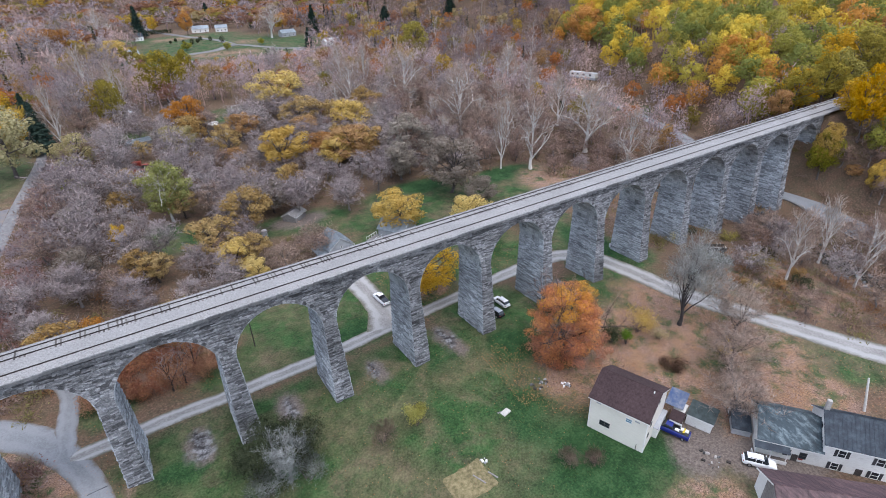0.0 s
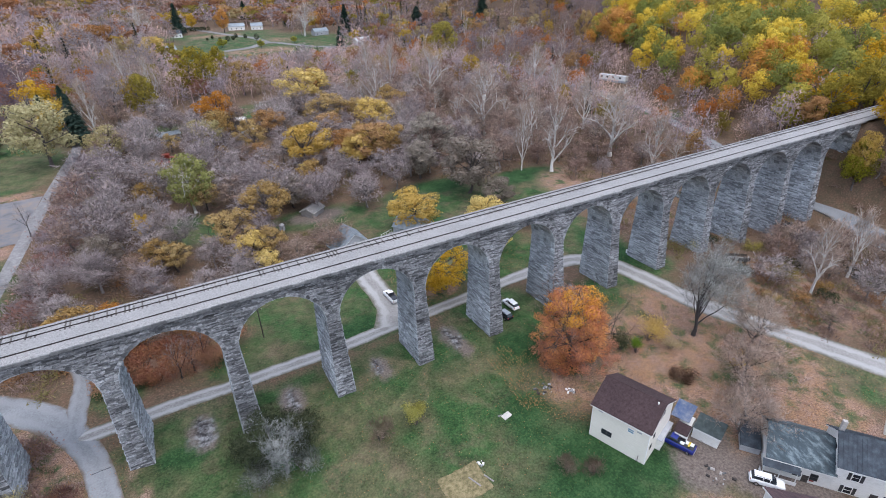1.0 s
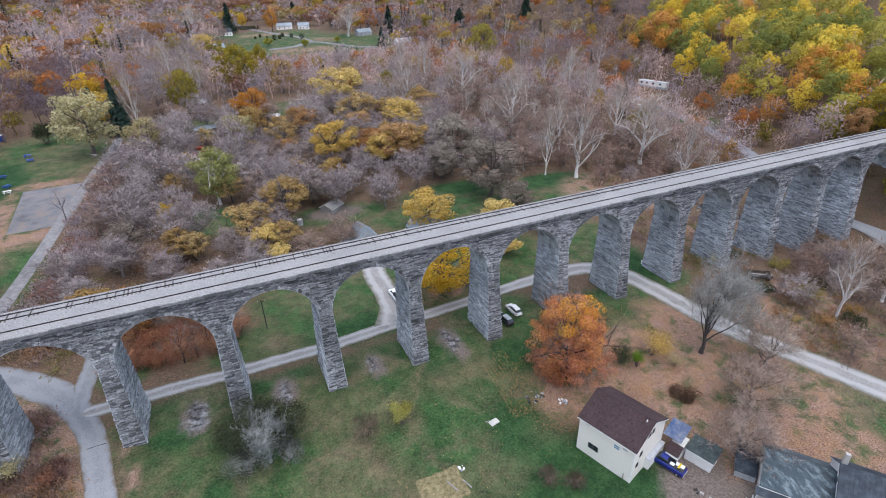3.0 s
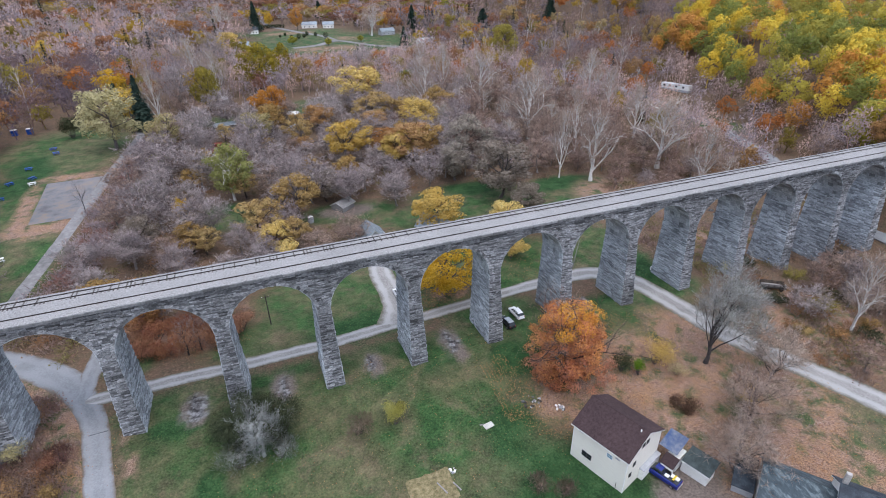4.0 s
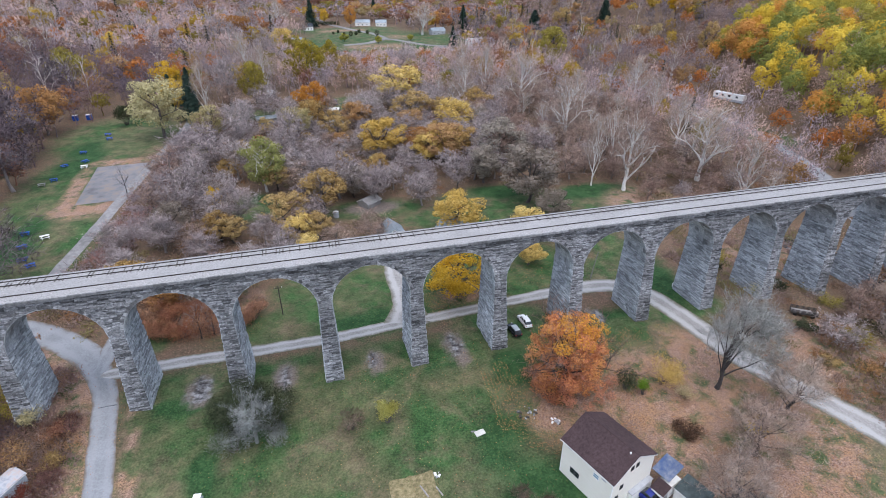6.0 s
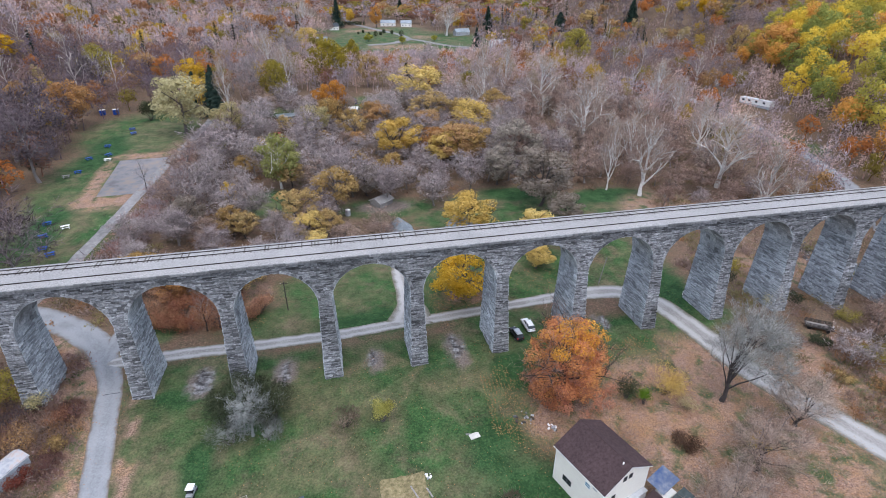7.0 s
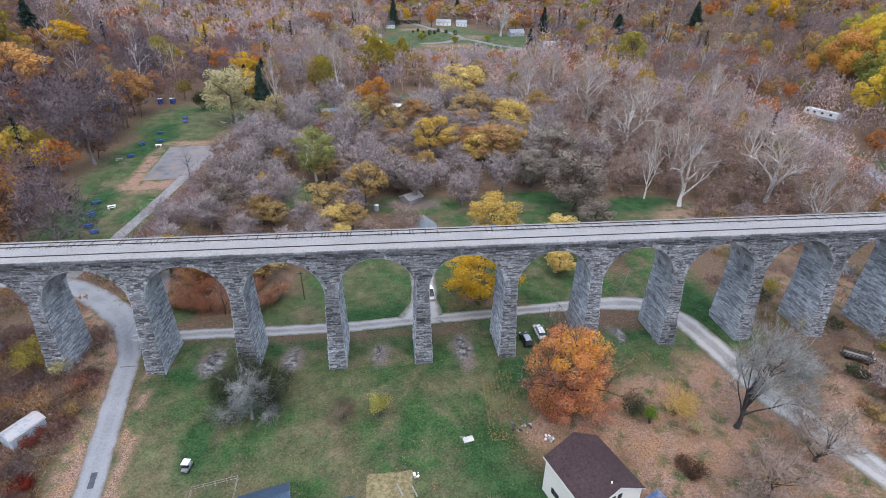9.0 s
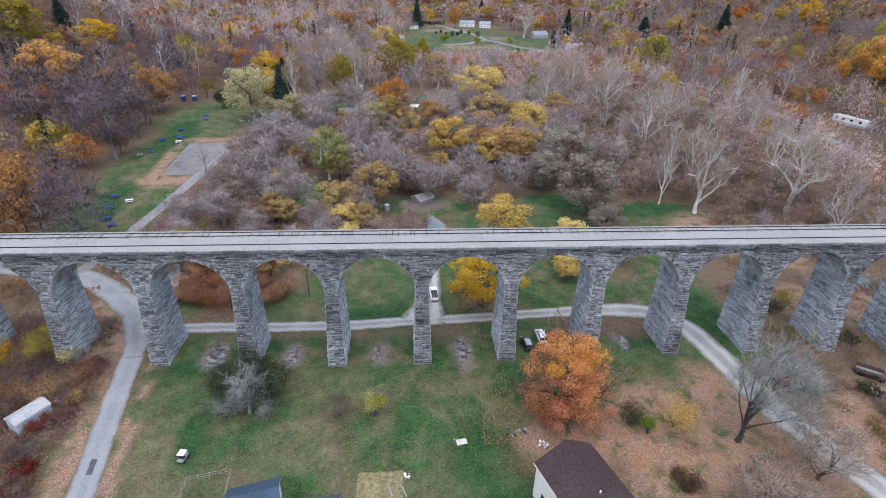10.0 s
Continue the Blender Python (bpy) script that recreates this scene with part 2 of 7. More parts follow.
    mottle.inputs["From Min"].default_value, mottle.inputs["From Max"].default_value = 0.5, 0.64
    nt.links.new(grain(0.22, 6), mottle.inputs["Value"])
    litter = blend(mottle.outputs[0], litter, blend(f2, olive, green))
    dirt = ramp(f1, [(0.3, (0.075, 0.06, 0.052)), (0.7, (0.22, 0.184, 0.162))])
    pool = ramp(grain(0.8, 7), [(0.4, (0.035, 0.034, 0.036)), (0.5, (0.12, 0.12, 0.126)), (0.6, (0.27, 0.275, 0.29))])
    c = blend(zone("lawn", f2, 3.0), floor, lawn)
    c = blend(zone("litter", f2, 3.0), c, litter)
    c = blend(zone("dirt", grain(0.9, 7), 5.0), c, dirt)
    c = blend(zone("pool", grain(0.7, 7), 5.0), c, pool)
    nt.links.new(c, bsdf.inputs["Base Color"])
    bsdf.inputs["Roughness"].default_value, bsdf.inputs["Specular IOR Level"].default_value = 0.95, 0.15
    bp = nt.nodes.new("ShaderNodeBump")
    bp.inputs["Strength"].default_value, bp.inputs["Distance"].default_value = 0.9, 0.18
    nt.links.new(f1, bp.inputs["Height"])
    nt.links.new(bp.outputs[0], bsdf.inputs["Normal"])
    return m


def road_material(name, colours, track, verge, tracks=1.0, edge=0.86, scale=3.0):
    """A road whose wheel tracks are worn pale and whose edges break up into the verge."""
    m = material(name, colours, scale, 0.92, bump=0.02, spread=0.16, patch=0.05)
    nt = m.node_tree
    bsdf = nt.nodes["Principled BSDF"]
    base = bsdf.inputs["Base Color"].links[0].from_socket
    geo = nt.nodes.new("ShaderNodeNewGeometry")
    a = nt.nodes.new("ShaderNodeAttribute")
    a.attribute_name = "across"
    wob = nt.nodes.new("ShaderNodeTexNoise")
    wob.inputs["Scale"].default_value, wob.inputs["Detail"].default_value = 0.45, 6
    nt.links.new(geo.outputs["Position"], wob.inputs["Vector"])
    off = nt.nodes.new("ShaderNodeMath")
    off.operation = "MULTIPLY_ADD"
    off.inputs[1].default_value, off.inputs[2].default_value = 0.55, -0.275
    nt.links.new(wob.outputs["Fac"], off.inputs[0])
    s = nt.nodes.new("ShaderNodeMath")
    s.operation = "ADD"
    nt.links.new(a.outputs["Fac"], s.inputs[0])
    nt.links.new(off.outputs[0], s.inputs[1])

    def layer(colour_in, colour, stops, gain):
        r = nt.nodes.new("ShaderNodeValToRGB")
        for _ in stops[2:]:
            r.color_ramp.elements.new(0.5)
        for i in range(2):
            for e, (p, v) in zip(sorted(r.color_ramp.elements, key=lambda e: e.position), stops):
                e.position, e.color = p, (v * gain, v * gain, v * gain, 1)
        nt.links.new(s.outputs[0], r.inputs[0])
        mix = nt.nodes.new("ShaderNodeMix")
        mix.data_type = "RGBA"
        nt.links.new(r.outputs[0], mix.inputs["Factor"])
        nt.links.new(colour_in, mix.inputs["A"])
        mix.inputs["B"].default_value = (*colour, 1)
        return mix.outputs["Result"]

    c = layer(base, track, [(0.22, 0), (0.4, 1), (0.62, 1), (0.78, 0)], 0.75 * tracks)
    c = layer(c, verge, [(edge - 0.1, 0), (edge + 0.12, 1)], 0.9)
    nt.links.new(c, bsdf.inputs["Base Color"])
    return m


STONE = material("bluestone", [(0.06, 0.062, 0.068), (0.165, 0.17, 0.18), (0.33, 0.335, 0.343)], 2.6, 0.9, bump=0.06, spread=0.42, random_by="island", patch=0.05, stretch=(0.8, 0.8, 1.6))
STONE_PIECE = material("bluestone_piece", [(0.06, 0.062, 0.068), (0.165, 0.17, 0.18), (0.33, 0.335, 0.343)], 2.6, 0.9, bump=0.06, spread=0.42, random_by="object", patch=0.05, stretch=(0.8, 0.8, 1.6))
# Paler, bluer copy of STONE: lifts shaded flanks and vaults by colour.
LIT_STONE = material("lit_bluestone", [(0.155, 0.17, 0.187), (0.29, 0.312, 0.335), (0.43, 0.452, 0.472)], 2.6, 0.9, bump=0.06, spread=0.3, random_by="island", patch=0.05, stretch=(0.8, 0.8, 1.6))
MORTAR = material("dark_joint", [(0.03, 0.031, 0.034), (0.075, 0.077, 0.082)], 2.0, 0.95, bump=0.04)
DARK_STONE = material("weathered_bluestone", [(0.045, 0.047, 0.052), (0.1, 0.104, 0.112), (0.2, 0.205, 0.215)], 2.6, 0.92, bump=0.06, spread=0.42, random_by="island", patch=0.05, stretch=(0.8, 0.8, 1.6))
COPING = material("coping_stone", [(0.07, 0.072, 0.078), (0.16, 0.165, 0.17), (0.24, 0.24, 0.245)], 1.6, 0.9, bump=0.03, random_by="object")
BALLAST = material("ballast", [(0.14, 0.137, 0.136), (0.265, 0.26, 0.258), (0.38, 0.373, 0.369)], 4.5, 0.95, bump=0.08, spread=0.1, patch=0.03)
RAIL = material("rail_steel", [(0.02, 0.017, 0.016), (0.05, 0.04, 0.036)], 3, 0.6, metal=0.4)
TIE = material("weathered_tie", [(0.055, 0.05, 0.047), (0.15, 0.14, 0.133)], 3, 0.95, random_by="object")
GRAVEL = road_material("pale_gravel", [(0.17, 0.163, 0.155), (0.25, 0.243, 0.235), (0.34, 0.333, 0.325)], (0.37, 0.368, 0.365), (0.1, 0.095, 0.06))
ASPHALT = road_material("worn_asphalt", [(0.165, 0.174, 0.187), (0.21, 0.22, 0.235), (0.25, 0.262, 0.277)], (0.26, 0.27, 0.285), (0.13, 0.1, 0.075), 0.6, 0.9)
TAR = material("tar_patch", [(0.05, 0.055, 0.065), (0.08, 0.085, 0.095)], 1.0, 0.8)
SHOULDER = material("worn_track", [(0.12, 0.116, 0.114), (0.18, 0.176, 0.178), (0.25, 0.243, 0.24)], 0.9, 0.95, bump=0.02, spread=0.2)
WATER = glass_material("creek_water", (0.03, 0.035, 0.032))
BARK = material("grey_bark", [(0.045, 0.038, 0.035), (0.12, 0.105, 0.1)], 3.0, 0.95, random_by="object")
GREY_LIMB = material("grey_limbs", [(0.13, 0.115, 0.11), (0.27, 0.245, 0.235)], 3.0, 0.95, random_by="object")
PALE_BARK = material("pale_bark", [(0.42, 0.4, 0.38), (0.74, 0.72, 0.69)], 1.2, 0.9)
TWIG = leaf_material("grey_twigs", [(0.265, 0.223, 0.222), (0.38, 0.325, 0.322), (0.49, 0.425, 0.415)], 0.42)
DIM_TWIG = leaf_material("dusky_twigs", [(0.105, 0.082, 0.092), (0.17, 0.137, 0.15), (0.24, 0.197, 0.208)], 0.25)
RED_TWIG = leaf_material("russet_twigs", [(0.2, 0.138, 0.12), (0.345, 0.248, 0.205), (0.435, 0.325, 0.272)], 0.42)
PALE_TWIG = leaf_material("pale_twigs", [(0.3, 0.225, 0.185), (0.41, 0.32, 0.268), (0.5, 0.405, 0.345)], 0.42)
LEAF = {
    "orange": leaf_material("orange_leaves", [(0.44, 0.21, 0.06), (0.55, 0.29, 0.085), (0.62, 0.37, 0.12)]),
    "rust": leaf_material("rust_leaves", [(0.3, 0.16, 0.075), (0.41, 0.235, 0.1), (0.49, 0.3, 0.13)]),
    "gold": leaf_material("gold_leaves", [(0.42, 0.24, 0.03), (0.6, 0.39, 0.045), (0.68, 0.49, 0.09)]),
    "yellow": leaf_material("yellow_leaves", [(0.5, 0.36, 0.11), (0.62, 0.46, 0.15), (0.68, 0.53, 0.21)]),
    "pale": leaf_material("pale_yellow_leaves", [(0.31, 0.27, 0.125), (0.44, 0.385, 0.2), (0.52, 0.46, 0.27)]),
    "olive": leaf_material("olive_leaves", [(0.19, 0.165, 0.035), (0.3, 0.25, 0.05), (0.41, 0.33, 0.07)]),
    "green": leaf_material("green_leaves", [(0.16, 0.175, 0.055), (0.27, 0.275, 0.095), (0.37, 0.365, 0.14)]),
    "lime": leaf_material("lime_leaves", [(0.14, 0.15, 0.02), (0.3, 0.29, 0.04), (0.42, 0.4, 0.07)]),
    "tan": leaf_material("tan_leaves", [(0.28, 0.18, 0.075), (0.41, 0.285, 0.12), (0.5, 0.37, 0.16)]),
    "willow": leaf_material("willow_leaves", [(0.19, 0.16, 0.13), (0.28, 0.24, 0.2), (0.36, 0.315, 0.265)]),
    "conifer": leaf_material("conifer_needles", [(0.014, 0.028, 0.021), (0.03, 0.052, 0.04), (0.05, 0.078, 0.06)], 0.1),
    "dark": leaf_material("dark_shrub_leaves", [(0.018, 0.026, 0.014), (0.045, 0.055, 0.03), (0.075, 0.085, 0.05)], 0.1),
    "bright": leaf_material("bright_green_leaves", [(0.06, 0.12, 0.012), (0.12, 0.22, 0.02), (0.18, 0.28, 0.03)]),
    "red": leaf_material("dark_red_leaves", [(0.12, 0.02, 0.015), (0.2, 0.05, 0.035), (0.26, 0.1, 0.06)]),
}
WOODS = leaf_material("woods", [], 0.42, attribute="tint")

# ---- building helpers ----


ROUNDED = {}


def mesh_of(name, verts, faces, mat, smooth=False, normals=None):
    """A mesh; with normals, its leaves or twigs shade together as rounded clumps."""
    me = bpy.data.meshes.new(name)
    me.from_pydata(verts, [], faces)
    me.materials.append(mat)
    if smooth or normals:
        me.polygons.foreach_set("use_smooth", [True] * len(me.polygons))
    me.update()
    if normals:
        me.normals_split_custom_set_from_vertices(normals)
        ROUNDED[me.name] = normals
    return me


def part_of(name, me, parent=None, label=""):
    ob = new(name, me)
    if parent:
        ob.parent = parent
    return tagged(ob, label) if label else ob


def part(name, bm, mat, parent=None, label=""):
    me = bpy.data.meshes.new(name)
    bmesh.ops.recalc_face_normals(bm, faces=bm.faces)
    bm.to_mesh(me)
    bm.free()
    me.materials.append(mat)
    return part_of(name, me, parent, label)


def thing(name, m, label, category, group="", kind=""):
    ob = new(name)
    ob.matrix_basis = m
    return tagged(ob, label, category, group, kind)


def box_bm(lo, hi, bevel=0.0, bm=None):
    """A box from corner to corner, with rounded edges."""
    b = bmesh.new()
    bmesh.ops.create_cube(b, size=1)
    for v in b.verts:
        v.co = Vector([l + (c + 0.5) * (h - l) for c, l, h in zip(v.co, lo, hi)])
    if bevel:
        bmesh.ops.bevel(b, geom=list(b.edges), offset=bevel, segments=2, affect="EDGES", profile=0.6)
    if bm is None:
        return b
    tmp = bpy.data.meshes.new("tmp")
    b.to_mesh(tmp)
    b.free()
    bm.from_mesh(tmp)
    bpy.data.meshes.remove(tmp)
    return bm


def prism_bm(profile, a, b, axis=0):
    """A profile of (u, v) pairs drawn out from a to b along x (axis 0) or y (axis 1)."""
    bm = bmesh.new()
    def at(t, u, v):
        return (t, u, v) if axis == 0 else (u, t, v)
    r0 = [bm.verts.new(at(a, u, v)) for u, v in profile]
    r1 = [bm.verts.new(at(b, u, v)) for u, v in profile]
    n = len(profile)
    bm.faces.new(r0)
    bm.faces.new(r1[::-1])
    for i in range(n):
        bm.faces.new((r0[i], r1[i], r1[(i + 1) % n], r0[(i + 1) % n]))
    return bm


def rod_bm(p, q, r, sides=8, r2=None, bm=None):
    """A round bar from p to q."""
    bm = bm or bmesh.new()
    p, q = Vector(p), Vector(q)
    d = (q - p).normalized()
    u = d.orthogonal().normalized()
    w = d.cross(u)
    rings = []
    for c, rr in ((p, r), (q, r if r2 is None else r2)):
        rings.append([bm.verts.new(c + rr * (math.cos(k * math.tau / sides) * u + math.sin(k * math.tau / sides) * w)) for k in range(sides)])
    for k in range(sides):
        bm.faces.new((rings[0][k], rings[0][(k + 1) % sides], rings[1][(k + 1) % sides], rings[1][k]))
    bm.faces.new(rings[0][::-1])
    bm.faces.new(rings[1])
    return bm


def smooth_line(points, step=1.5):
    """Points along a smooth curve through the given ones."""
    pts = [Vector((*p, 0.0)) for p in points]
    out = []
    for i in range(len(pts) - 1):
        p0, p1, p2, p3 = pts[max(0, i - 1)], pts[i], pts[i + 1], pts[min(len(pts) - 1, i + 2)]
        n = max(2, int((p2 - p1).length / step))
        for k in range(n):
            t = k / n
            out.append(0.5 * (2 * p1 + (p2 - p0) * t + (2 * p0 - 5 * p1 + 4 * p2 - p3) * t * t + (3 * p1 - p0 - 3 * p2 + p3) * t * t * t))
    return out + [pts[-1]]


def strip(name, points, width, mat, label, category="road", lift=0.07, taper=None):
    """A road laid on the ground along a smooth line, its edges uneven."""
    line = smooth_line(points)
    verts, faces = [], []
    cols, across = 9, []
    for i, p in enumerate(line):
        d = (line[min(i + 1, len(line) - 1)] - line[max(0, i - 1)]).normalized()
        side = Vector((d.y, -d.x, 0))
        w = width + (taper(i / len(line)) if taper else 0)
        for k in range(cols):
            f = (k / (cols - 1) - 0.5) * (w + 0.35 * noise.noise((p.x * 0.3, p.y * 0.3, 3.0 + k // 5)))
            q = p + side * f
            crown = lift * (1 - 0.6 * abs(k - 4) / 4)
            across.append(abs(k - 4) / 4)
            verts.append((q.x, q.y, height(q.x, q.y) + crown))
        if i:
            faces += [((i - 1) * cols + k, i * cols + k, i * cols + k + 1, (i - 1) * cols + k + 1) for k in range(cols - 1)]
    me = mesh_of(name, verts, faces, mat, True)
    a = me.attributes.new("across", "FLOAT", "POINT")
    a.data.foreach_set("value", across)
    return tagged(part_of(name, me), label, category, kind="structure")

# ---- ground, roads and creek ----


def steps(*spans):
    """Grid lines: spans of (from, to, spacing)."""
    out = []
    for a, b, s in spans:
        n = max(1, round((b - a) / s))
        out += [a + (b - a) * k / n for k in range(n)]
    return out + [spans[-1][1]]


def build_ground():
    xs = steps((-1500, -300, 60), (-300, -150, 10), (-150, -110, 4), (-110, 100, 1.5), (100, 260, 3), (260, 500, 12), (500, 2000, 75))
    ys = steps((-900, -150, 60), (-150, -75, 8), (-75, 60, 1.5), (60, 150, 2.2), (150, 320, 6), (320, 1000, 20), (1000, 2500, 100))
    nx, ny = len(xs), len(ys)
    verts = [(x, y, height(x, y)) for y in ys for x in xs]
    faces = [(j * nx + i, j * nx + i + 1, (j + 1) * nx + i + 1, (j + 1) * nx + i) for j in range(ny - 1) for i in range(nx - 1)]
    me = mesh_of("ground", verts, faces, ground_material(), True)
    for name, blobs in (("lawn", LAWNS + PARK), ("litter", LITTER), ("dirt", DIRT), ("pool", POOLS), ("parched", PARCHED), ("lush", LUSH)):
        a = me.attributes.new(name, "FLOAT", "POINT")
        a.data.foreach_set("value", [(0.36 if name == "parched" else 1.0) * inside(x, y, blobs) if -160 < x < 260 and -80 < y < 600 else 0.0 for x, y, _ in verts])
    tagged(part_of("ground", me), "valley floor of patchy lawn, fallen leaves and brown woodland litter", "ground", kind="structure")


build_ground()
GRAVEL_LINE = [(-62.6, 11.3), (-51.4, 13.0), (-45.2, 14.0), (-36.2, 14.2), (-25.5, 14.3), (-15.6, 14.4), (-3.6, 15.4), (11.8, 16.0), (31.6, 16.8), (48, 17), (55.5, 15.4), (61.2, 9.4), (63.2, 0), (64.2, -7), (66.2, -15), (69.6, -22.5), (73, -29.5), (76, -37), (79, -46), (84, -58), (92, -76)]
ASPHALT_LINE = [(-46.5, -75), (-50.6, -44), (-53.8, -29), (-55.8, -17.5), (-57.6, -7), (-59.6, 3), (-62.3, 10.5), (-67.3, 19), (-75, 26.5), (-85, 33.5), (-100, 38), (-125, 42)]
DRIVE_LINE = [(0.2, 15.2), (1.6, 21), (2.2, 30), (2.4, 40), (4.5, 50), (6, 57)]
PATH_LINE = [(-88.5, 36), (-86.8, 48), (-85.2, 59), (-82.4, 77), (-80, 94), (-78, 112), (-75.5, 135), (-72.2, 160), (-69.8, 178), (-69, 199)]
HIGHWAY = [(143, -75), (144, -40), (146.5, -16), (149.5, -4), (151, 8), (157, 28), (171, 48), (187, 72), (202, 112), (208, 150), (208, 186), (206, 222), (203, 252), (180, 300), (150, 360), (120, 430)]
strip("road_gravel", GRAVEL_LINE, 4.0, GRAVEL, "pale gravel lane that runs beside the stone viaduct", taper=lambda f: 2.6 * sstep(0.42, 0.56, f) + 1.4 * sstep(0.72, 0.9, f), lift=0.09)
strip("road_asphalt", ASPHALT_LINE, 4.3, ASPHALT, "worn grey asphalt road passing under a viaduct arch", lift=0.08, taper=lambda f: 2.2 * sstep(0.5, 0.62, f))
strip("road_stub", [(-63.5, 12), (-63.2, 20), (-62.8, 30), (-66, 40)], 3.6, ASPHALT, "short grey asphalt side lane behind the viaduct", lift=0.1)
strip("driveway", DRIVE_LINE, 6.6, GRAVEL, "grey gravel driveway leading to the garages", lift=0.13, taper=lambda f: 4.5 * (1 - sstep(0.0, 0.2, f)))
strip("path_park", PATH_LINE, 3.6, SHOULDER, "pale gravel track along the park lawn", lift=0.1)
strip("road_valley", HIGHWAY, 7.0, ASPHALT, "grey two-lane valley road under the far arch", lift=0.16)
strip("road_hamlet", [(30, 452), (54, 459), (77, 480), (97, 460), (117, 436), (170, 415)], 8.0, SHOULDER, "pale lane between far houses", lift=0.5)
strip("road_hamlet_drive", [(77, 480), (69, 522), (48, 570), (30, 650), (23, 744)], 7.0, SHOULDER, "pale drive up through the hamlet lawns", lift=0.5)
strip("tar_patch", [(-54.6, -24.2), (-55.1, -21.4)], 1.5, TAR, "dark tar patch on the grey asphalt road", "road patch", lift=0.11)
strip("tar_seam", [(-60.4, 1.95), (-57.6, 2.4)], 0.22, TAR, "dark sealed crack across the asphalt road", "road patch", lift=0.13)


def build_lot():
    """The paved lot in the park."""
    corners = [(-92.5, 98.0), (-95.0, 132.5), (-77.6, 134.0), (-81.0, 99.0)]
    n = 14
    verts, faces = [], []
    for j in range(n + 1):
        for i in range(n + 1):
            u, v = i / n, j / n
            x = (1 - u) * ((1 - v) * corners[0][0] + v * corners[1][0]) + u * ((1 - v) * corners[3][0] + v * corners[2][0])
            y = (1 - u) * ((1 - v) * corners[0][1] + v * corners[1][1]) + u * ((1 - v) * corners[3][1] + v * corners[2][1])
            verts.append((x, y, height(x, y) + 0.09))
    faces = [(j * (n + 1) + i, j * (n + 1) + i + 1, (j + 1) * (n + 1) + i + 1, (j + 1) * (n + 1) + i) for j in range(n) for i in range(n)]
    lot = material("old_lot", [(0.11, 0.108, 0.115), (0.17, 0.168, 0.178), (0.24, 0.19, 0.15)], 0.25, 0.9, spread=0.2)
    tagged(part_of("pavement_lot", mesh_of("pavement_lot", verts, faces, lot, True)), "old grey paved lot with worn edges in the park", "parking lot", kind="structure")


build_lot()


def build_creek():
    line = smooth_line([(118, -70), (122, -30), (129, -6), (134, 10), (129, 28), (126, 40)])
    verts, faces = [], []
    for i, p in enumerate(line):
        d = (line[min(i + 1, len(line) - 1)] - line[max(0, i - 1)]).normalized()
        for s in (-1, 1):
            q = p + s * 3.2 * Vector((d.y, -d.x, 0))
            verts.append((q.x, q.y, height(p.x, p.y) + 0.18))
        if i:
            faces.append((2 * i - 2, 2 * i, 2 * i + 1, 2 * i - 1))
    tagged(part_of("water_creek", mesh_of("water_creek", verts, faces, WATER)), "dark shallow creek running under the viaduct", "creek", kind="structure")
    rng = random.Random(5)
    bm = bmesh.new()
    for _ in range(420):
        p = line[rng.randrange(len(line))]
        if not -40 < p.y < 40:
            continue
        x, y = p.x + rng.uniform(-7, 7), p.y + rng.uniform(-2, 2)
        r = rng.uniform(0.15, 0.75)
        m = pose(x, y, height(x, y) + 0.25 * r, rng.uniform(0, 90), 0, rng.uniform(0, 360)) @ Matrix.Diagonal((r * rng.uniform(0.8, 1.7), r, r * 0.7, 1))
        bmesh.ops.create_icosphere(bm, subdivisions=1, radius=1, matrix=m)
    tagged(part("creek_boulders", bm, STONE), "grey boulders along the creek bed", "boulders", kind="stuff")


build_creek()

# ---- viaduct ----
SPAN, FIRST, LAST = 17.7, -8, 9
SPRING, RADIUS, TOP = 17.05, 7.65, 26.15
FRONT, BACK = 1.45, 9.75
rng = random.Random(11)


def pier_front(z):
    return FRONT * min(1.0, z / SPRING)


def pier_back(z):
    return 10.15 - 0.4 * min(1.0, z / SPRING)


def pier_half(z):
    return 1.75 - 0.55 * min(1.0, z / SPRING)


def block(verts, faces, c, out, depth, gap=0.03):
    """A rough stone on the quad c (turning left as seen from outside), standing out by depth."""
    mid = sum(c, Vector()) / 4
    n = len(verts)
    for v in c:
        verts.append(v - 0.1 * out)
    for v in c:
        e = (mid - v).normalized()
        verts.append(v + gap * 1.6 * e + out * (depth + rng.uniform(-0.05, 0.05)))
    faces += [(n + 4, n + 5, n + 6, n + 7)] + [(n + k, n + (k + 1) % 4, n + 4 + (k + 1) % 4, n + 4 + k) for k in range(4)]


def cuts(length, lo=0.5, hi=2.3):
    out, s = [0.0], 0.0
    while s < length:
        s += rng.uniform(lo, hi)
        out.append(s)
    out = [v * length / out[-1] for v in out] if out[-1] > 0 else [0, length]
    return out


COURSES = [SPRING]
while COURSES[-1] < TOP - 0.4:
    COURSES.append(COURSES[-1] + rng.uniform(0.15, 0.32))
COURSES.append(TOP)


def lay(verts, faces, dark_v, dark_f, s0, s1, y, out, z, z1):
    """One course of wall stones from s0 to s1; the upper ones are weathered darker."""
    if s1 - s0 < 0.15:
        return
    for p, q in zip(c := cuts(s1 - s0), c[1:]):
        quad = [Vector((s0 + p, y, z)), Vector((s0 + q, y, z)), Vector((s0 + q, y, z1)), Vector((s0 + p, y, z1))]
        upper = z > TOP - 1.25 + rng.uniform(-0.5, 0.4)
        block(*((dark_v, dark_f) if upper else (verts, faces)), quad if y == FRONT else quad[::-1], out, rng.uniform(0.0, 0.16))


